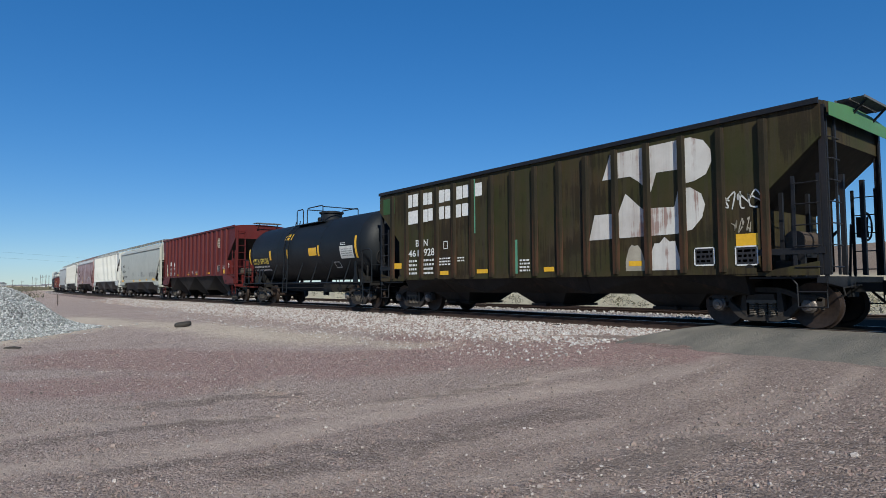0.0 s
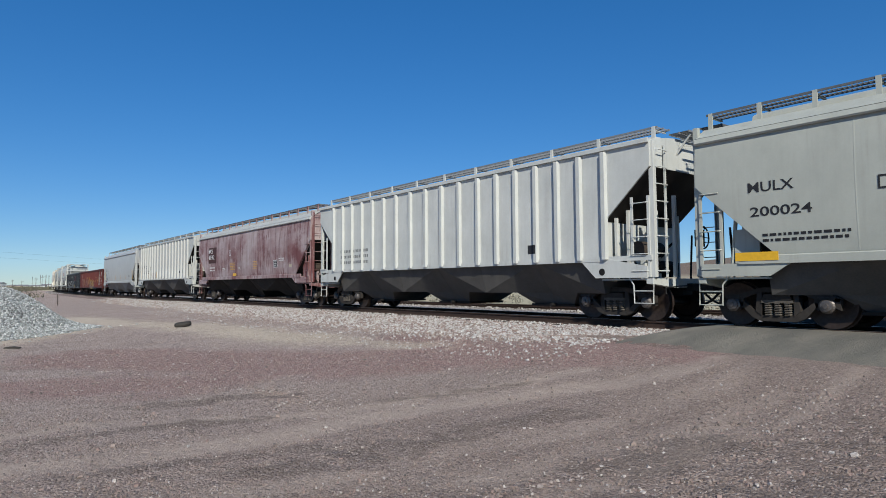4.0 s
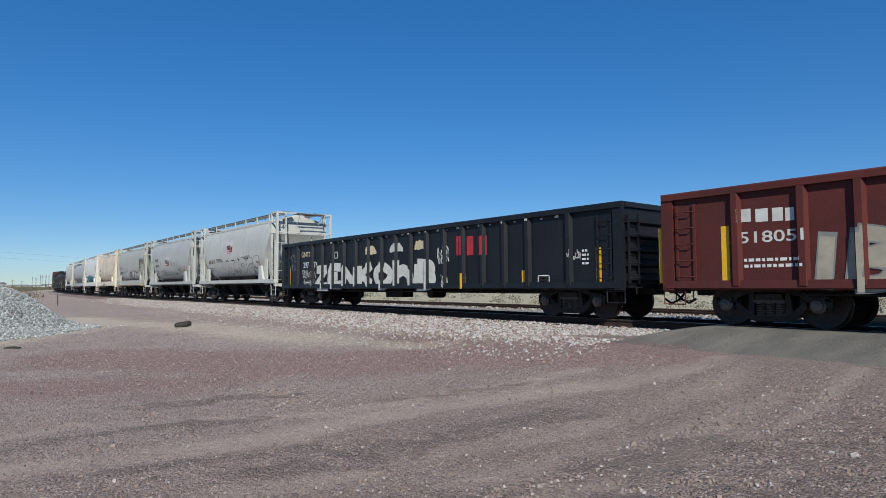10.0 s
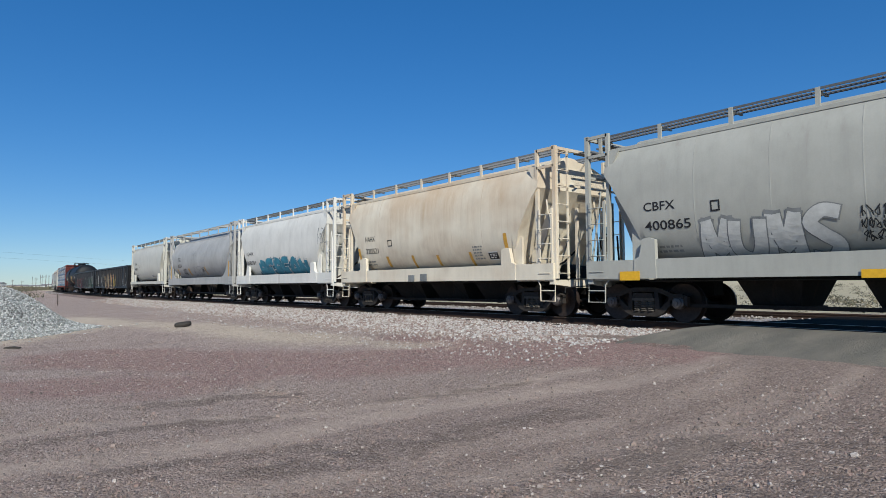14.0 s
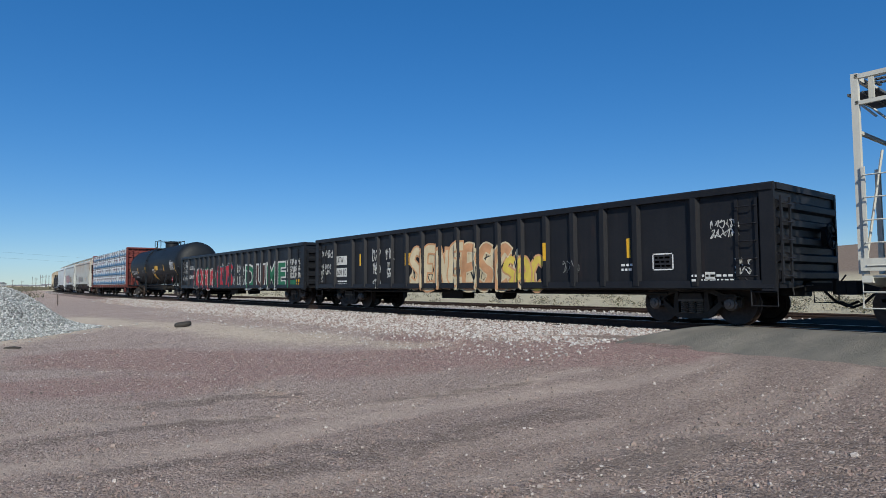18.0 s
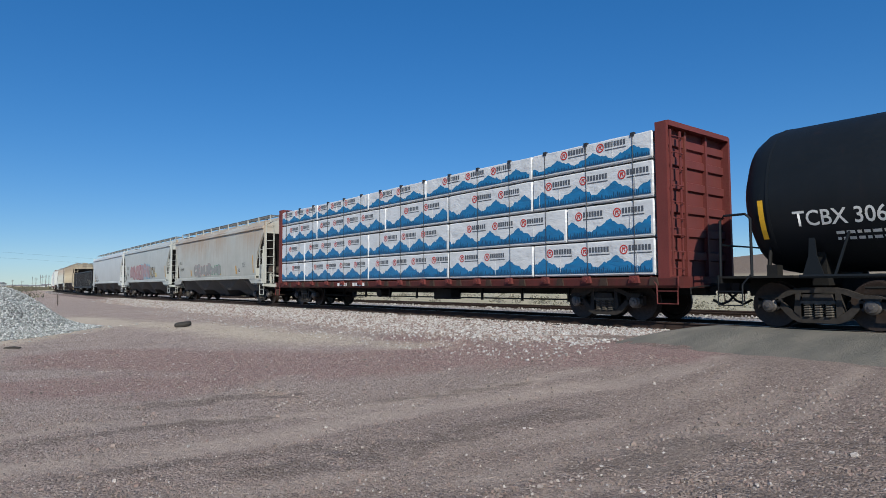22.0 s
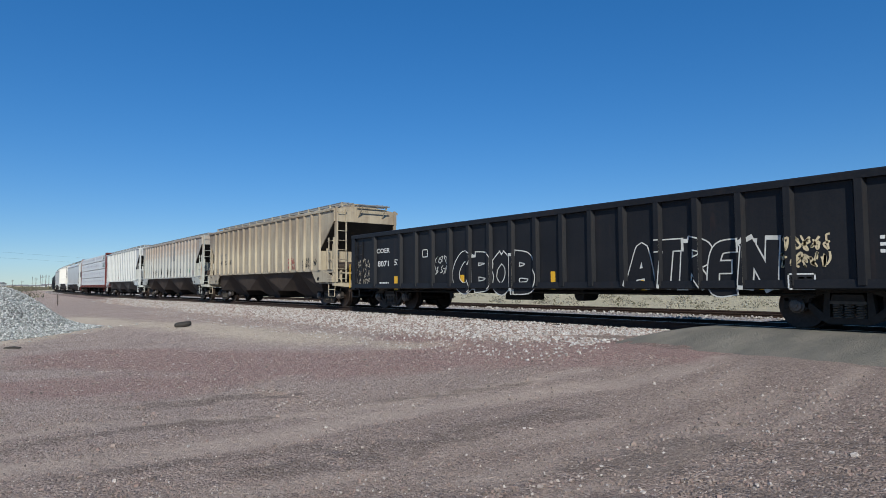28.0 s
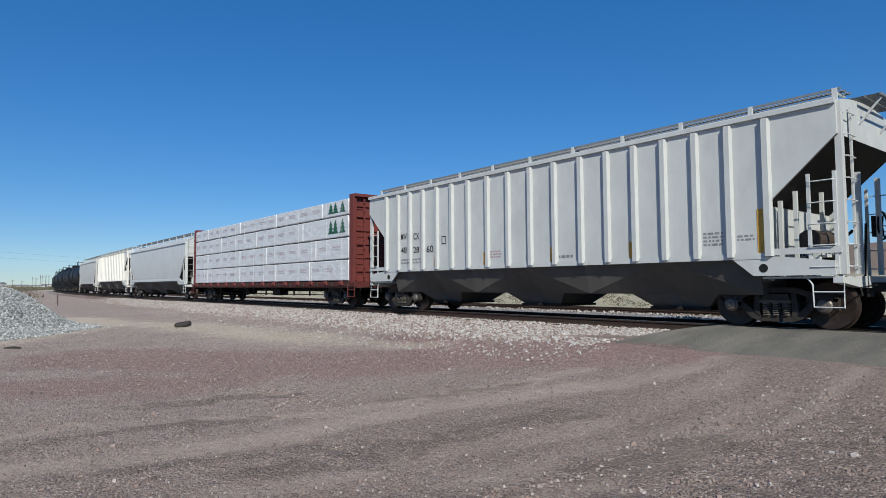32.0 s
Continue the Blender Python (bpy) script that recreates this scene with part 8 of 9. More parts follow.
    scrawl(9, 5.61, 6.22, 1.46, 1.93, CHALKY, 159, 1, 0.030)
    scrawl(9, 5.59, 6.20, 0.74, 1.46, CHALKY, 160, 2, 0.030)
    scrawl(9, 6.60, 7.78, 1.08, 1.32, CHALKY, 161, 1, 0.040)
    lines(9, 8.22, 8.62, 2.12, 2.58, 4, WHITE_INK, 162)
    panel(9, 8.22, 8.66, 1.45, 1.81)
    lines(9, 8.27, 8.88, 1.20, 1.32, 1, WHITE_INK, 164)
    scrawl(9, 8.77, 9.04, 1.10, 2.56, BLACK_SPRAY, 165, 2, 0.030)
    bar(9, 7.29, 7.52, 0.87, 0.99, FADED_INK)
    bar(9, 4.90, 5.17, 1.30, 1.45, CHALKY)
    lines(9, 8.55, 9.23, 2.33, 2.49, 1, WHITE_INK, 168)
    # car 10
    bubble(10, -6.28, -0.25, 0.66, 1.84, CHALKY, BLACK_SPRAY, 5, 170, 0.025, lean=0.0, text="ZENKO")
    bubble(10, -0.25, 1.05, 0.64, 2.02, CHALKY, BLACK_SPRAY, 1, 173, 0.025, lean=0.0, text="H")
    bubble(10, 1.15, 2.30, 0.64, 1.92, CHALKY, BLACK_SPRAY, 1, 174, 0.025, lean=0.0, text="B")
    for k in range(30):
        bar(10, -7.3 + 0.51 * k, -7.22 + 0.51 * k + 0.05 * (k % 2), 2.66, 2.70 + 0.02 * (k % 2), CHALKY)
    outline(10, -4.55, -4.27, 2.02, 2.30, WHITE_INK)
    letters(10, "74", -6.42, -6.10, 1.68, 1.95, WHITE_INK)
    cloud(10, -2.05, -1.30, 2.05, 2.42, CREAM_SPRAY, 171)
    cloud(10, -0.40, 0.45, 2.08, 2.44, CHALKY, 175)
    cloud(10, 1.15, 1.75, 2.10, 2.48, CREAM_SPRAY, 176)
    scrawl(10, 2.36, 3.07, 1.53, 2.16, CHALKY, 172, 1, 0.050)
    bar(10, 3.41, 3.74, 1.83, 2.43, RED_SPRAY)
    bar(10, 3.91, 4.22, 1.81, 2.40, RED_SPRAY)
    bar(10, 4.43, 4.83, 1.79, 2.37, RED_SPRAY)
    tape(10, 3.68, 3.84, 0.78, 1.26)
    tape(10, 6.26, 6.41, 0.79, 1.29)
    tape(10, 8.80, 8.97, 0.83, 1.80)
    panel(10, 6.86, 7.28, 0.82, 1.15)
    scrawl(10, 7.97, 8.34, 1.50, 1.81, CHALKY, 180, 1, 0.020)
    lines(10, 8.37, 8.58, 1.37, 1.80, 4, WHITE_INK, 181)
    scrawl(10, -7.40, -6.18, 0.80, 1.60, CHALKY, 182, 2, 0.030)
    scrawl(10, 2.59, 3.03, 0.80, 1.26, CHALKY, 183, 1, 0.030)
    lines(10, -7.41, -6.90, 0.87, 1.10, 2, WHITE_INK, 185)
    scrawl(10, -8.95, -8.03, 1.56, 2.37, GREY_SPRAY, 186, 2, 0.020)
    tape(10, -8.95, -8.80, 0.86, 1.80)
    letters(10, "GNTX", -7.65, -6.66, 2.18, 2.42, CREAM_SPRAY)
    letters(10, "297", -7.45, -6.92, 1.69, 1.96, WHITE_INK)
    scrawl(10, -7.64, -6.88, 1.20, 1.60, CHALKY, 190, 1, 0.030)
    # car 11
    letters(11, "BNBX", -4.02, -2.92, 2.26, 2.47, BLACK_INK)
    letters(11, "95084", -2.69, -1.75, 2.30, 2.52, BLACK_INK)
    bar(11, -0.91, 0.13, 2.72, 3.45, CHALKY)
    bar(11, -0.86, -0.70, 2.98, 3.23, BLACK_INK)
    bar(11, -0.67, -0.50, 2.97, 3.21, BLACK_INK)
    bar(11, -0.15, 0.05, 2.92, 3.15, BLACK_INK)
    shape(11, [(-0.53, 2.95), (-0.39, 3.36), (-0.30, 3.07), (-0.25, 3.28), (-0.15, 2.91)], RED_SPRAY, lift=0.011)
    bar(11, -0.86, 0.08, 2.85, 2.90, RED_SPRAY)
    lines(11, -0.83, 0.05, 2.74, 2.83, 1, RED_SPRAY, 199)
    bubble(11, -1.95, 3.90, 1.50, 2.50, None, BLACK_SPRAY, 6, 200, 0.020, lean=0.3, text="UUWOCS")
    scrawl(11, 1.72, 2.59, 2.27, 2.57, BLACK_SPRAY, 201, 1, 0.030)
    tape(11, 3.77, 3.90, 1.77, 2.27, ORANGE)
    lines(11, -4.17, -3.22, 1.80, 2.04, 2, GREY_SPRAY, 203)
    scrawl(11, -5.56, -4.91, 2.52, 3.13, GREY_SPRAY, 204, 2, 0.015)
    # car 12
    letters(12, "BNBX", -3.97, -3.17, 2.79, 3.04, BLACK_INK)
    letters(12, "95450", -3.90, -2.93, 2.36, 2.58, BLACK_INK)
    bar(12, -1.06, 0.01, 2.28, 3.10, CHALKY)
    bar(12, -1.01, -0.84, 2.59, 2.87, BLACK_INK)
    bar(12, -0.81, -0.64, 2.57, 2.84, BLACK_INK)
    bar(12, -0.27, -0.07, 2.50, 2.77, BLACK_INK)
    shape(12, [(-0.67, 2.54), (-0.49, 3.00), (-0.42, 2.68), (-0.36, 2.92), (-0.28, 2.50)], RED_SPRAY, lift=0.011)
    bar(12, -1.02, -0.05, 2.43, 2.49, RED_SPRAY)
    lines(12, -0.99, -0.09, 2.31, 2.41, 1, RED_SPRAY, 213)
    outline(12, -2.50, -2.27, 2.55, 2.79, BLACK_INK)
    lines(12, -3.96, -3.07, 1.87, 2.18, 2, GREY_SPRAY, 215)
    scrawl(12, 0.33, 2.00, 2.22, 2.77, GREY_SPRAY, 216, 1, 0.020)
    scrawl(12, -2.31, -1.08, 1.61, 2.22, BLACK_SPRAY, 217, 1, 0.020)
    scrawl(12, 2.10, 3.77, 1.82, 2.32, BLACK_SPRAY, 218, 1, 0.020)
    tape(12, 3.86, 3.99, 1.88, 2.32, ORANGE)
    panel(12, 1.49, 1.99, 1.70, 1.92)
    scrawl(12, -5.35, -4.29, 2.21, 3.05, GREY_SPRAY, 221, 2, 0.015)
    scrawl(12, -1.07, 1.38, 1.71, 2.03, MINT_SPRAY, 222, 1, 0.012)
    # car 13
    letters(13, "CBFX", -4.39, -3.61, 2.55, 2.75, BLACK_INK)
    letters(13, "400865", -4.39, -3.27, 2.11, 2.32, BLACK_INK)
    lines(13, -4.50, -3.58, 1.58, 1.78, 2, GREY_SPRAY, 225)
    outline(13, -2.80, -2.60, 2.41, 2.64, BLACK_INK)
    bubble(13, -3.11, -0.37, 1.20, 2.37, CHALKY, GREY_SPRAY, 4, 227, 0.022, text="MUMS")
    bubble(13, 0.70, 4.50, 0.98, 2.32, CHALKY, BLACK_SPRAY, 4, 228, 0.070, text="GOKE")
    scrawl(13, 3.69, 5.35, 2.74, 3.33, BLACK_SPRAY, 229, 1, 0.050)
    scrawl(13, 3.87, 4.46, 2.37, 2.78, BLACK_SPRAY, 230, 1, 0.040)
    scrawl(13, -0.11, 0.73, 1.62, 2.27, BLACK_SPRAY, 231, 3, 0.018)
    scrawl(13, 4.40, 4.79, 1.57, 2.14, BLACK_SPRAY, 232, 2, 0.030)
    lines(13, 3.90, 4.51, 1.74, 2.02, 3, GREY_SPRAY, 233)
    sill_mark(13, -5.05, -4.51, 0.98, 1.19, AMBER)
    sill_mark(13, -0.10, 0.33, 0.98, 1.13, AMBER)
    sill_mark(13, 4.73, 5.59, 0.98, 1.14, AMBER)
    # car 14
    letters(14, "NAHX", -3.79, -3.11, 2.55, 2.74, BLACK_INK)
    letters(14, "320521", -3.80, -2.93, 2.09, 2.29, BLACK_INK)
    panel(14, 2.98, 3.38, 1.63, 1.88)
    outline(14, -2.26, -1.99, 2.31, 2.54, BLACK_INK)
    lines(14, 2.34, 2.77, 1.65, 2.10, 5, GREY_SPRAY, 241)
    lines(14, -3.93, -3.31, 1.63, 1.85, 2, GREY_SPRAY, 242)
    tape(14, -0.93, -0.80, 1.49, 1.93, ORANGE)
    tape(14, 0.46, 0.59, 1.54, 1.88, ORANGE)
    tape(14, 2.11, 2.23, 1.49, 1.91, ORANGE)
    tape(14, 3.75, 3.89, 1.48, 2.38, ORANGE)
    tape(14, -4.36, -4.21, 1.66, 2.32, ORANGE)
    tape(14, -2.51, -2.35, 1.56, 1.95, ORANGE)
    shape(14, [(4.15, 1.88), (4.27, 1.66), (4.03, 1.47), (3.93, 1.69)], CHALKY)
    sill_mark(14, -0.89, -0.53, 1.02, 1.24, GREY_SPRAY)
    sill_mark(14, -0.21, 0.17, 1.04, 1.27, GREY_SPRAY)
    # car 15
    letters(15, "NAHX", -3.99, -3.07, 2.49, 2.69, BLACK_INK)
    letters(15, "380501", -4.06, -2.88, 2.02, 2.22, BLACK_INK)
    cloud(15, -2.85, 3.23, 0.88, 2.37, BLUE_SPRAY, 254)
    bubble(15, -2.43, 3.03, 0.95, 2.32, TEAL_SPRAY, CHALKY, 6, 255, 0.018, lift=0.006)
    scrawl(15, 4.19, 5.09, 2.67, 3.45, GREY_SPRAY, 256, 1, 0.030)
    shape(15, [(3.83, 1.86), (3.92, 1.67), (3.43, 1.44), (3.47, 1.66)], CHALKY)
    # car 16
    letters(16, "VTGX", -4.33, -3.66, 2.62, 2.87, BLACK_INK)
    letters(16, "80254", -4.37, -3.54, 2.21, 2.44, BLACK_INK)
    scrawl(16, -3.43, -2.66, 1.68, 2.13, BLACK_SPRAY, 260, 2, 0.020)
    scrawl(16, -4.47, -3.63, 1.76, 2.09, CHALKY, 261, 1, 0.012)
    tape(16, -4.70, -4.51, 1.71, 2.12, ORANGE)
    tape(16, -2.20, -1.96, 1.64, 2.11, ORANGE)
    tape(16, 1.24, 1.40, 1.63, 2.14, ORANGE)
    bubble(16, -1.24, 0.63, 1.59, 2.18, None, GREY_SPRAY, 4, 265, 0.025)
    scrawl(16, 0.67, 1.23, 1.77, 2.16, BLACK_SPRAY, 266, 1, 0.025)
    scrawl(16, -1.07, -0.18, 2.83, 3.25, GREY_SPRAY, 267, 1, 0.012)
    # car 17
    letters(17, "TCMX", -4.13, -3.34, 2.75, 2.94, BLACK_INK)
    letters(17, "440007", -4.16, -3.06, 2.30, 2.50, BLACK_INK)
    lines(17, -3.92, -3.11, 1.82, 2.07, 2, GREY_SPRAY, 270)
    panel(17, 1.55, 2.04, 1.66, 1.87)
    lines(17, 2.31, 3.08, 1.67, 1.78, 1, GREY_SPRAY, 272)
    outline(17, -2.55, -2.33, 2.53, 2.74, BLACK_INK)
    # car 18
    cloud(18, -2.63, 3.34, 0.70, 2.18, CREAM_SPRAY, 274)
    bubble(18, -2.56, 0.31, 0.69, 2.25, CREAM_SPRAY, ORANGE_SPRAY, 4, 275, 0.060, lift=0.006)
    bubble(18, 0.20, 2.37, 0.70, 2.18, ORANGE_SPRAY, CREAM_SPRAY, 3, 276, 0.050, lift=0.006)
    bubble(18, 2.02, 3.65, 0.68, 1.75, YELLOW_SPRAY, ORANGE_SPRAY, 3, 277, 0.050)
    scrawl(18, -2.56, 3.34, 0.80, 2.01, BLACK_SPRAY, 278, 1, 0.040)
    tape(18, 3.66, 3.80, 1.53, 2.01)
    tape(18, 6.22, 6.32, 1.51, 1.97)
    tape(18, 9.41, 9.51, 1.28, 2.22)
    tape(18, -2.77, -2.56, 1.59, 2.02)
    panel(18, 6.90, 7.42, 1.20, 1.58)
    scrawl(18, 8.29, 8.89, 1.83, 2.23, CHALKY, 284, 2, 0.018)
    scrawl(18, 8.77, 9.11, 1.07, 1.43, CHALKY, 285, 2, 0.020)
    scrawl(18, 4.20, 4.79, 1.17, 1.53, GREY_SPRAY, 286, 1, 0.020)
    lines(18, 7.88, 8.76, 0.92, 1.11, 2, WHITE_INK, 287)
    lines(18, 6.06, 6.37, 1.18, 1.40, 2, WHITE_INK, 288)
    bar(18, 8.14, 8.36, 0.98, 1.14, CHALKY)
    bar(18, -7.84, -6.98, 1.74, 2.10, CHALKY)
    bar(18, -7.86, -7.00, 1.26, 1.61, CHALKY)
    letters(18, "ATW", -7.78, -7.27, 1.80, 2.06, BLACK_INK, "stencil", 0.011)
    letters(18, "60110", -7.79, -7.03, 1.31, 1.56, BLACK_INK, "stencil", 0.011)
    lines(18, -7.74, -6.98, 0.89, 1.13, 2, WHITE_INK, 294)
    tape(18, -6.00, -5.90, 1.66, 2.13)
    scrawl(18, -9.20, -8.18, 2.06, 2.41, CHALKY, 296, 1, 0.035)
    scrawl(18, -9.13, -8.36, 1.36, 1.82, CHALKY, 297, 2, 0.035)
    scrawl(18, -9.59, -9.05, 0.95, 1.52, CHALKY, 298, 3, 0.035)
    scrawl(18, -5.04, -4.46, 1.30, 2.30, CHALKY, 299, 2, 0.035)
    scrawl(18, -4.13, -3.51, 1.80, 2.27, CHALKY, 300, 1, 0.035)
    scrawl(18, -5.03, -4.44, 0.75, 1.14, CHALKY, 301, 1, 0.035)
    scrawl(18, -4.05, -3.67, 1.17, 1.74, CHALKY, 302, 3, 0.035)
    # car 19
    cloud(19, -6.85, -2.55, 0.72, 2.16, GREEN_SPRAY, 303)
    bubble(19, -6.68, -2.64, 0.70, 2.10, RED_SPRAY, CHALKY, 5, 304, 0.050, lean=0.08, lift=0.006, text="NOSER")
    bubble(19, -2.30, 0.45, 0.76, 2.16, RED_SPRAY, BLUE_SPRAY, 4, 305, 0.030, text="GUTS")
    scrawl(19, -2.30, 0.45, 1.55, 2.30, CHALKY, 307, 1, 0.030)
    scrawl(19, 0.52, 2.20, 0.83, 2.15, CHALKY, 306, 2, 0.040)
    letters(19, "D", 2.24, 3.69, 0.68, 2.08, CHALKY, "spray_paint", 0.009, 0.075)
    letters(19, "D", 2.35, 3.60, 0.79, 1.98, GREEN_SPRAY, "spray_paint", 0.012, 0.03)
    letters(19, "U", 3.77, 5.04, 0.69, 2.07, CHALKY, "spray_paint", 0.009, 0.075)
    letters(19, "U", 3.86, 4.96, 0.79, 1.97, EMBLEM_DARK, "spray_paint", 0.012, 0.03)
    letters(19, "M", 5.16, 6.49, 0.72, 2.11, CHALKY, "spray_paint", 0.009, 0.075)
    letters(19, "M", 5.24, 6.42, 0.82, 2.01, GREEN_SPRAY, "spray_paint", 0.012, 0.03)
    letters(19, "E", 6.56, 7.53, 0.80, 2.10, CHALKY, "spray_paint", 0.009, 0.075)
    letters(19, "E", 6.63, 7.47, 0.89, 2.02, GREEN_SPRAY, "spray_paint", 0.012, 0.03)
    scrawl(19, 7.82, 9.06, 1.23, 2.17, CHALKY, 315, 3, 0.045)
    bar(19, 7.78, 8.58, 0.80, 1.17, GREEN_SPRAY)
    tape(19, 8.62, 8.97, 1.05, 1.20)
    bar(19, 8.62, 8.93, 0.91, 1.04, AMBER)
    letters(19, "COER", -7.79, -6.94, 2.01, 2.22, WHITE_INK)
    letters(19, "504909", -7.83, -6.85, 1.40, 1.63, WHITE_INK)
    scrawl(19, -9.31, -8.20, 1.22, 2.56, CHALKY, 321, 3, 0.025)
    lines(19, 9.16, 9.38, 0.93, 1.05, 2, WHITE_INK, 322)
    # car 20
    letters(20, "TCBX 306617", -6.98, -4.92, 1.97, 2.26, WHITE_INK)
    lines(20, -6.30, -4.90, 1.66, 1.87, 2, WHITE_INK, 324)
    tape(20, 1.63, 2.37, 2.18, 2.52)
    tape(20, 1.28, 1.43, 2.06, 2.54)
    tape(20, -1.96, -1.78, 2.07, 2.54)
    tape(20, -4.68, -4.53, 2.02, 2.51)
    tape(20, 4.01, 4.17, 2.09, 2.55)
    tape(20, 7.13, 7.22, 1.70, 2.55)
    tape(20, -7.60, -7.50, 1.77, 2.53)
    bar(20, 0.45, 1.05, 1.47, 1.93, AMBER, "warning_panel")
    outline(20, 5.93, 6.96, 2.15, 2.67, WHITE_INK)
    lines(20, 5.97, 6.92, 2.19, 2.62, 6, WHITE_INK, 334)
    placard(20, 6.64, 1.42)
    lines(20, 0.48, 1.13, 1.95, 2.31, 4, WHITE_INK, 336)
    lines(20, 2.83, 3.53, 2.15, 2.28, 2, GREY_SPRAY, 337)
    lines(20, -3.20, -2.37, 2.08, 2.29, 2, GREY_SPRAY, 338)
    lines(20, 5.94, 6.32, 2.73, 2.83, 1, WHITE_INK, 339)
    bar(20, 5.23, 5.50, 1.57, 1.70, GREY_SPRAY)
    # car 21
    deck_lettering(21, -4.6, -2.4)
    # car 22
    letters(22, "CKIX", -6.78, -6.11, 2.37, 2.57, BLACK_INK)
    letters(22, "516449", -6.73, -5.69, 1.94, 2.15, BLACK_INK)
    bubble(22, -3.52, -0.07, 1.50, 2.32, PALE_TAG, PINK_SPRAY, 5, 344, 0.020, text="CEMUR")
    bubble(22, -0.06, 1.62, 1.50, 2.22, PALE_TAG, MINT_SPRAY, 4, 345, 0.014, text="HMB")
    panel(22, 4.42, 4.77, 1.64, 1.90)
    tape(22, 1.49, 1.66, 1.56, 1.96, ORANGE)
    tape(22, 4.08, 4.25, 1.58, 2.04, ORANGE)
    tape(22, 6.63, 6.73, 1.61, 2.51, ORANGE)
    tape(22, -1.59, -1.41, 1.56, 1.98, ORANGE)
    tape(22, -4.24, -4.07, 1.57, 1.96, ORANGE)
    lines(22, 5.10, 5.59, 1.90, 2.20, 3, GREY_SPRAY, 352)
    # car 23
    letters(23, "FCTX", -6.71, -5.86, 2.45, 2.69, BLACK_INK)
    letters(23, "306", -6.57, -5.98, 1.90, 2.12, BLACK_INK)
    bubble(23, -5.35, -1.09, 1.47, 2.73, PINK_SPRAY, RED_SPRAY, 4, 355, 0.030)
    bubble(23, -1.07, 1.89, 1.42, 2.80, PINK_SPRAY, CYAN_SPRAY, 3, 356, 0.040)
    letters(23, "NCW", 1.90, 3.82, 1.62, 2.46, BLACK_SPRAY, "spray_paint", 0.010, 0.05)
    letters(23, "NCW", 2.01, 3.72, 1.70, 2.37, CREAM_SPRAY, "spray_paint", 0.013, -0.01)
    tape(23, 6.74, 6.90, 1.60, 2.44, ORANGE)
    scrawl(23, 3.80, 4.23, 1.61, 1.97, YELLOW_SPRAY, 360, 1, 0.050)
    lines(23, 1.97, 2.94, 1.56, 1.71, 2, GREY_SPRAY, 361)
    # car 24
    letters(24, "UTCX", -7.30, -6.50, 2.10, 2.34, BLACK_INK)
    letters(24, "59215", -7.27, -6.41, 1.83, 2.05, BLACK_INK)
    lines(24, -7.27, -5.67, 1.44, 1.67, 2, BLACK_INK, 364)
    outline(24, -5.75, -5.50, 1.82, 2.07, BLACK_INK)
    bar(24, -7.44, -7.30, 1.44, 2.33, ORANGE)
    lines(24, -5.30, -4.69, 1.59, 1.68, 1, BLACK_INK, 367)
    # car 25
    letters(25, "COER", -7.83, -6.95, 2.09, 2.26, WHITE_INK)
    letters(25, "8071", -7.75, -7.03, 1.59, 1.80, WHITE_INK)
    letters(25, "52", -6.66, -6.30, 1.61, 1.83, WHITE_INK)
    outline(25, -4.95, -4.66, 1.83, 2.10, WHITE_INK)
    bubble(25, -3.24, 0.16, 0.60, 1.96, None, CHALKY, 4, 372, 0.032, lean=0.05, text="CBOB")
    bubble(25, 3.19, 6.51, 0.64, 1.91, None, CHALKY, 5, 373, 0.030, text="ATREN")
    scrawl(25, 6.61, 7.47, 1.17, 1.82, CREAM_SPRAY, 374, 2, 0.040)
    scrawl(25, -4.26, -3.61, 1.22, 1.90, CHALKY, 375, 2, 0.030)
    scrawl(25, -9.40, -8.30, 0.80, 1.95, BEIGE_SPRAY, 376, 3, 0.030)
    tape(25, -6.66, -6.44, 0.72, 1.22)
    tape(25, -2.97, -2.78, 0.73, 1.21)
    tape(25, 0.76, 0.92, 0.76, 1.24)
    tape(25, 3.51, 3.66, 0.75, 1.26)
    tape(25, 6.17, 6.28, 0.77, 1.27)
    tape(25, -9.86, -9.78, 0.79, 1.74)
    panel(25, 6.74, 7.19, 0.77, 1.08)
    lines(25, -7.64, -7.03, 0.76, 1.05, 2, WHITE_INK, 384)
    bar(25, 4.40, 4.67, 0.75, 0.89, CHALKY)
    tape(25, 9.25, 9.41, 0.80, 1.75)
    scrawl(25, 8.55, 9.21, 1.36, 2.00, CHALKY, 387, 2, 0.030)
    lines(25, 8.22, 8.49, 1.38, 1.74, 3, WHITE_INK, 388)
    # car 26
    letters(26, "47", -5.88, -5.47, 2.12, 2.36, BLACK_INK)
    letters(26, "53", -5.10, -4.71, 2.11, 2.36, BLACK_INK)
    letters(26, "80", -4.37, -3.99, 2.12, 2.37, BLACK_INK)
    letters(26, "ND", -5.88, -5.48, 2.47, 2.76, GREY_SPRAY)
    letters(26, "YX", -5.14, -4.71, 2.47, 2.76, GREY_SPRAY)
    scrawl(26, 3.72, 4.20, 1.54, 2.21, RED_SPRAY, 393, 2, 0.030)
    scrawl(26, 5.22, 5.68, 1.65, 2.15, BLACK_SPRAY, 394, 2, 0.030)
    scrawl(26, 5.89, 6.41, 1.73, 2.10, BLACK_SPRAY, 395, 1, 0.030)
    lines(26, -6.52, -6.01, 1.68, 1.86, 2, GREY_SPRAY, 396)
    # car 27
    bar(27, -6.57, -6.18, 2.26, 2.95, CHALKY)
    bar(27, -5.84, -5.47, 2.25, 2.93, CHALKY)
    bar(27, -5.14, -4.75, 2.28, 2.90, CHALKY)
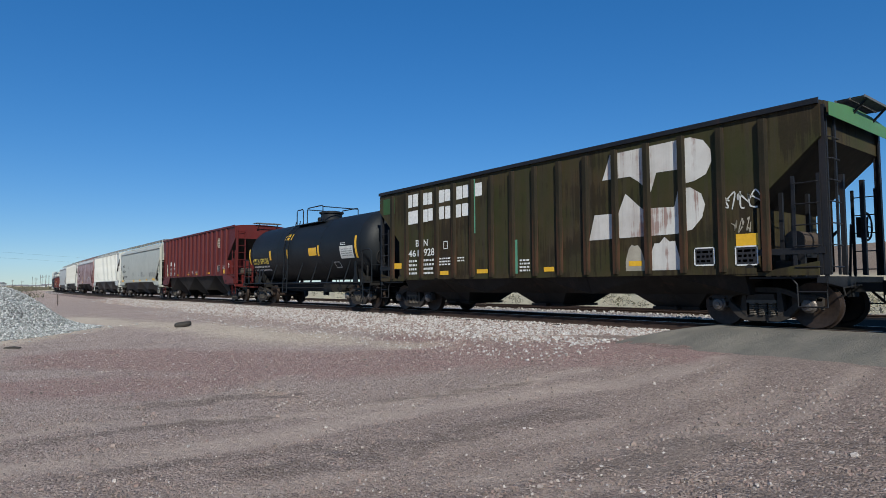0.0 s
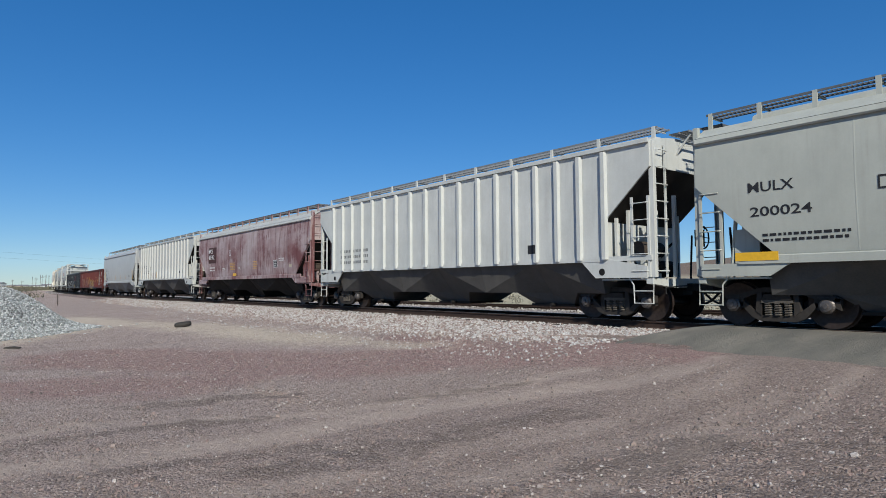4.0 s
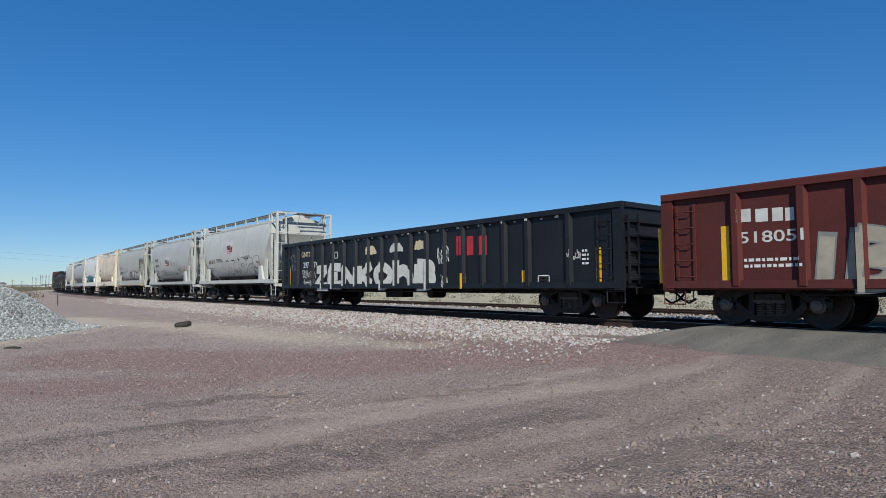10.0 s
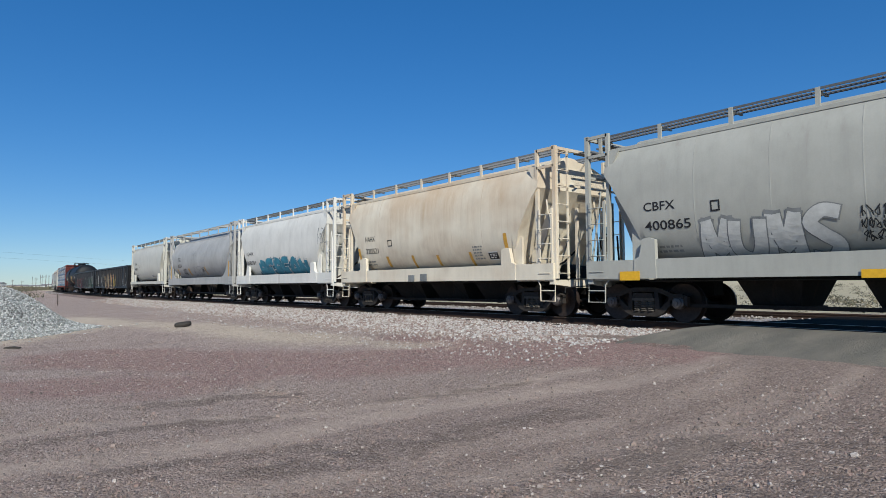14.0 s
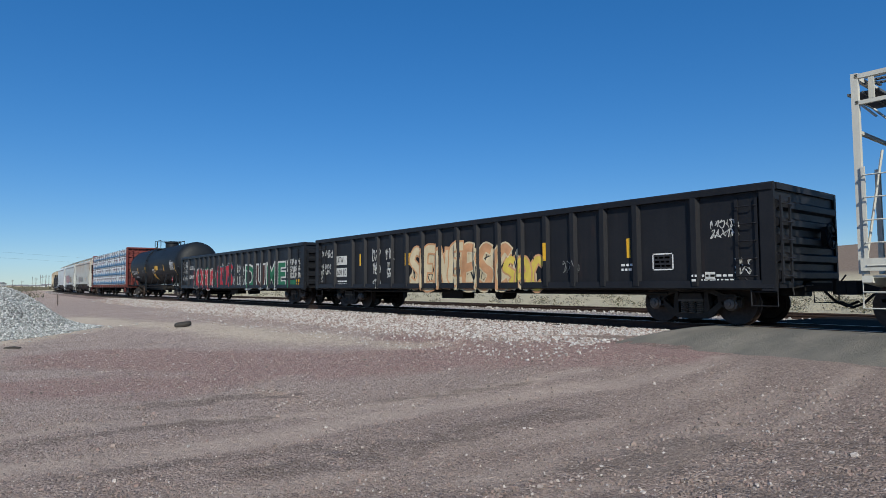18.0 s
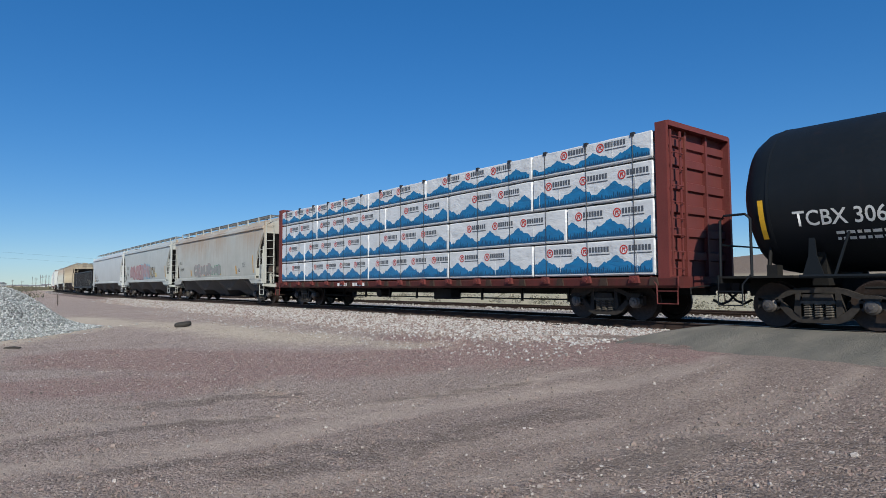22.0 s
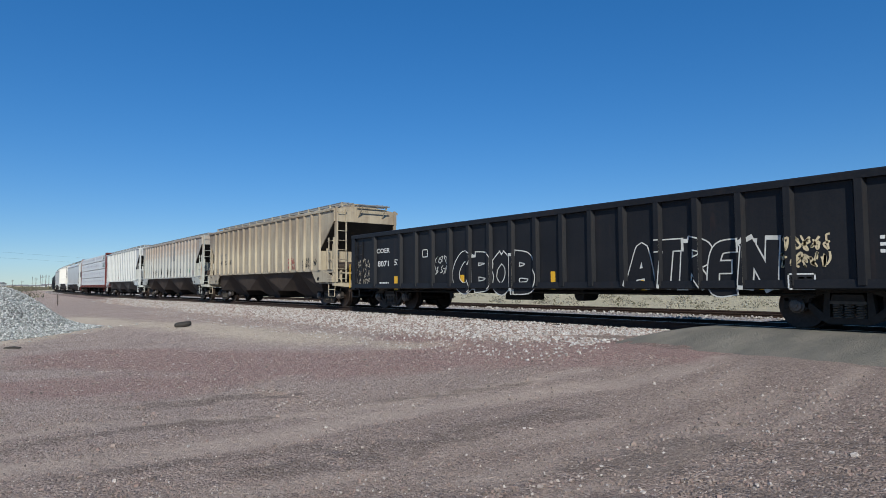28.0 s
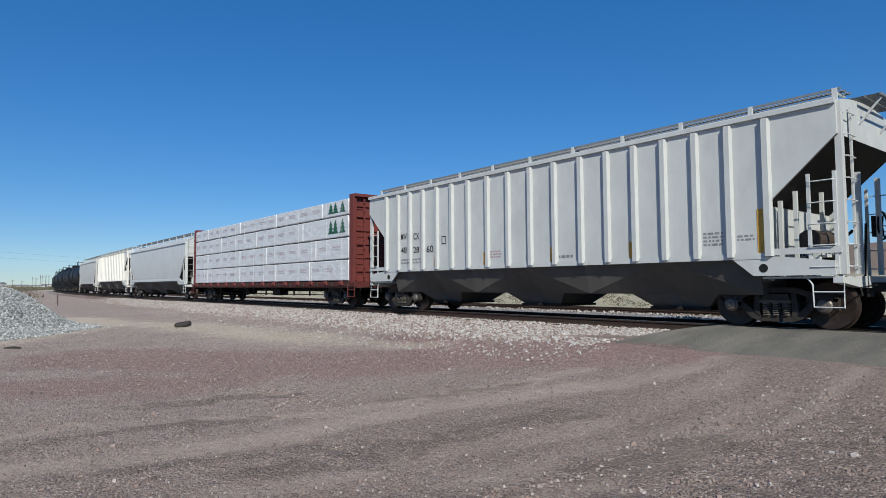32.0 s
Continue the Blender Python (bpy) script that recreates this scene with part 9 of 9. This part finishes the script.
    letters(27, "CM", -6.52, -6.18, 2.64, 2.89, BLACK_INK, "stencil", 0.011)
    letters(27, "PX", -5.80, -5.47, 2.62, 2.86, BLACK_INK, "stencil", 0.011)
    letters(27, "25", -6.52, -6.18, 2.31, 2.55, BLACK_INK, "stencil", 0.011)
    letters(27, "20", -5.80, -5.47, 2.29, 2.53, BLACK_INK, "stencil", 0.011)
    letters(27, "69", -5.10, -4.75, 2.30, 2.53, BLACK_INK, "stencil", 0.011)
    scrawl(27, -4.41, -3.14, 1.51, 2.22, BLACK_SPRAY, 405, 1, 0.045)
    scrawl(27, -3.14, -2.46, 1.58, 2.17, BLACK_SPRAY, 406, 1, 0.045)
    scrawl(27, -2.04, -1.50, 1.71, 2.31, BLACK_SPRAY, 407, 1, 0.045)
    scrawl(27, -0.25, 0.30, 1.54, 2.30, BLACK_SPRAY, 408, 1, 0.045)
    scrawl(27, 0.30, 1.12, 1.65, 2.25, BLACK_SPRAY, 409, 1, 0.045)
    scrawl(27, 1.70, 2.07, 1.61, 2.18, BLACK_SPRAY, 410, 1, 0.045)
    scrawl(27, 3.06, 3.67, 1.79, 2.17, BLACK_SPRAY, 411, 1, 0.045)
    scrawl(27, 5.27, 5.74, 1.76, 2.17, MINT_SPRAY, 412, 1, 0.030)
    scrawl(27, 6.03, 6.42, 1.66, 1.99, PINK_SPRAY, 413, 1, 0.030)
    bar(27, 1.29, 1.93, 2.70, 3.78, GREY_SPRAY)
    # car 28
    letters(28, "MW", -5.84, -5.49, 2.49, 2.71, BLACK_INK)
    letters(28, "CX", -5.09, -4.76, 2.46, 2.68, BLACK_INK)
    letters(28, "48", -5.84, -5.49, 2.01, 2.23, BLACK_INK)
    letters(28, "28", -5.09, -4.76, 2.00, 2.21, BLACK_INK)
    letters(28, "60", -4.34, -3.97, 1.98, 2.21, BLACK_INK)
    tape(28, -3.95, -3.82, 1.36, 1.82, ORANGE)
    tape(28, -1.52, -1.39, 1.34, 1.86, ORANGE)
    tape(28, 1.11, 1.23, 1.37, 1.88, ORANGE)
    tape(28, 3.54, 3.66, 1.38, 1.89, ORANGE)
    tape(28, 6.50, 6.62, 1.41, 2.36, ORANGE)
    lines(28, 5.38, 5.80, 1.67, 1.98, 4, GREY_SPRAY, 425)
    lines(28, 6.10, 6.44, 1.74, 1.88, 2, GREY_SPRAY, 426)
    lines(28, -1.22, -0.74, 1.67, 1.91, 3, PINK_SPRAY, 427)
    lines(28, 1.42, 1.91, 1.56, 1.68, 1, GREY_SPRAY, 428)
    outline(28, -3.52, -3.29, 2.22, 2.48, BLACK_INK)
    lines(28, -5.84, -4.57, 1.62, 1.83, 2, GREY_SPRAY, 430)


def deck_lettering(i, x0, x1):
    b = Build()
    for k in range(9):
        if k != 4:
            x = x0 + (x1 - x0) * k / 9
            b.box(x, x + 0.17, -1.488, -1.481, 0.875, 1.005)
    part("stencil", b.mesh("stencil", WHITE_INK), T[i])


build_ground()
build_line()
build_road()
build_pile()
build_stones()
build_tyre()
build_marker()
build_poles()
build_town()
build_shrubs()
build_train()
build_marks()
over_stakes()
green_end(1)
motions()
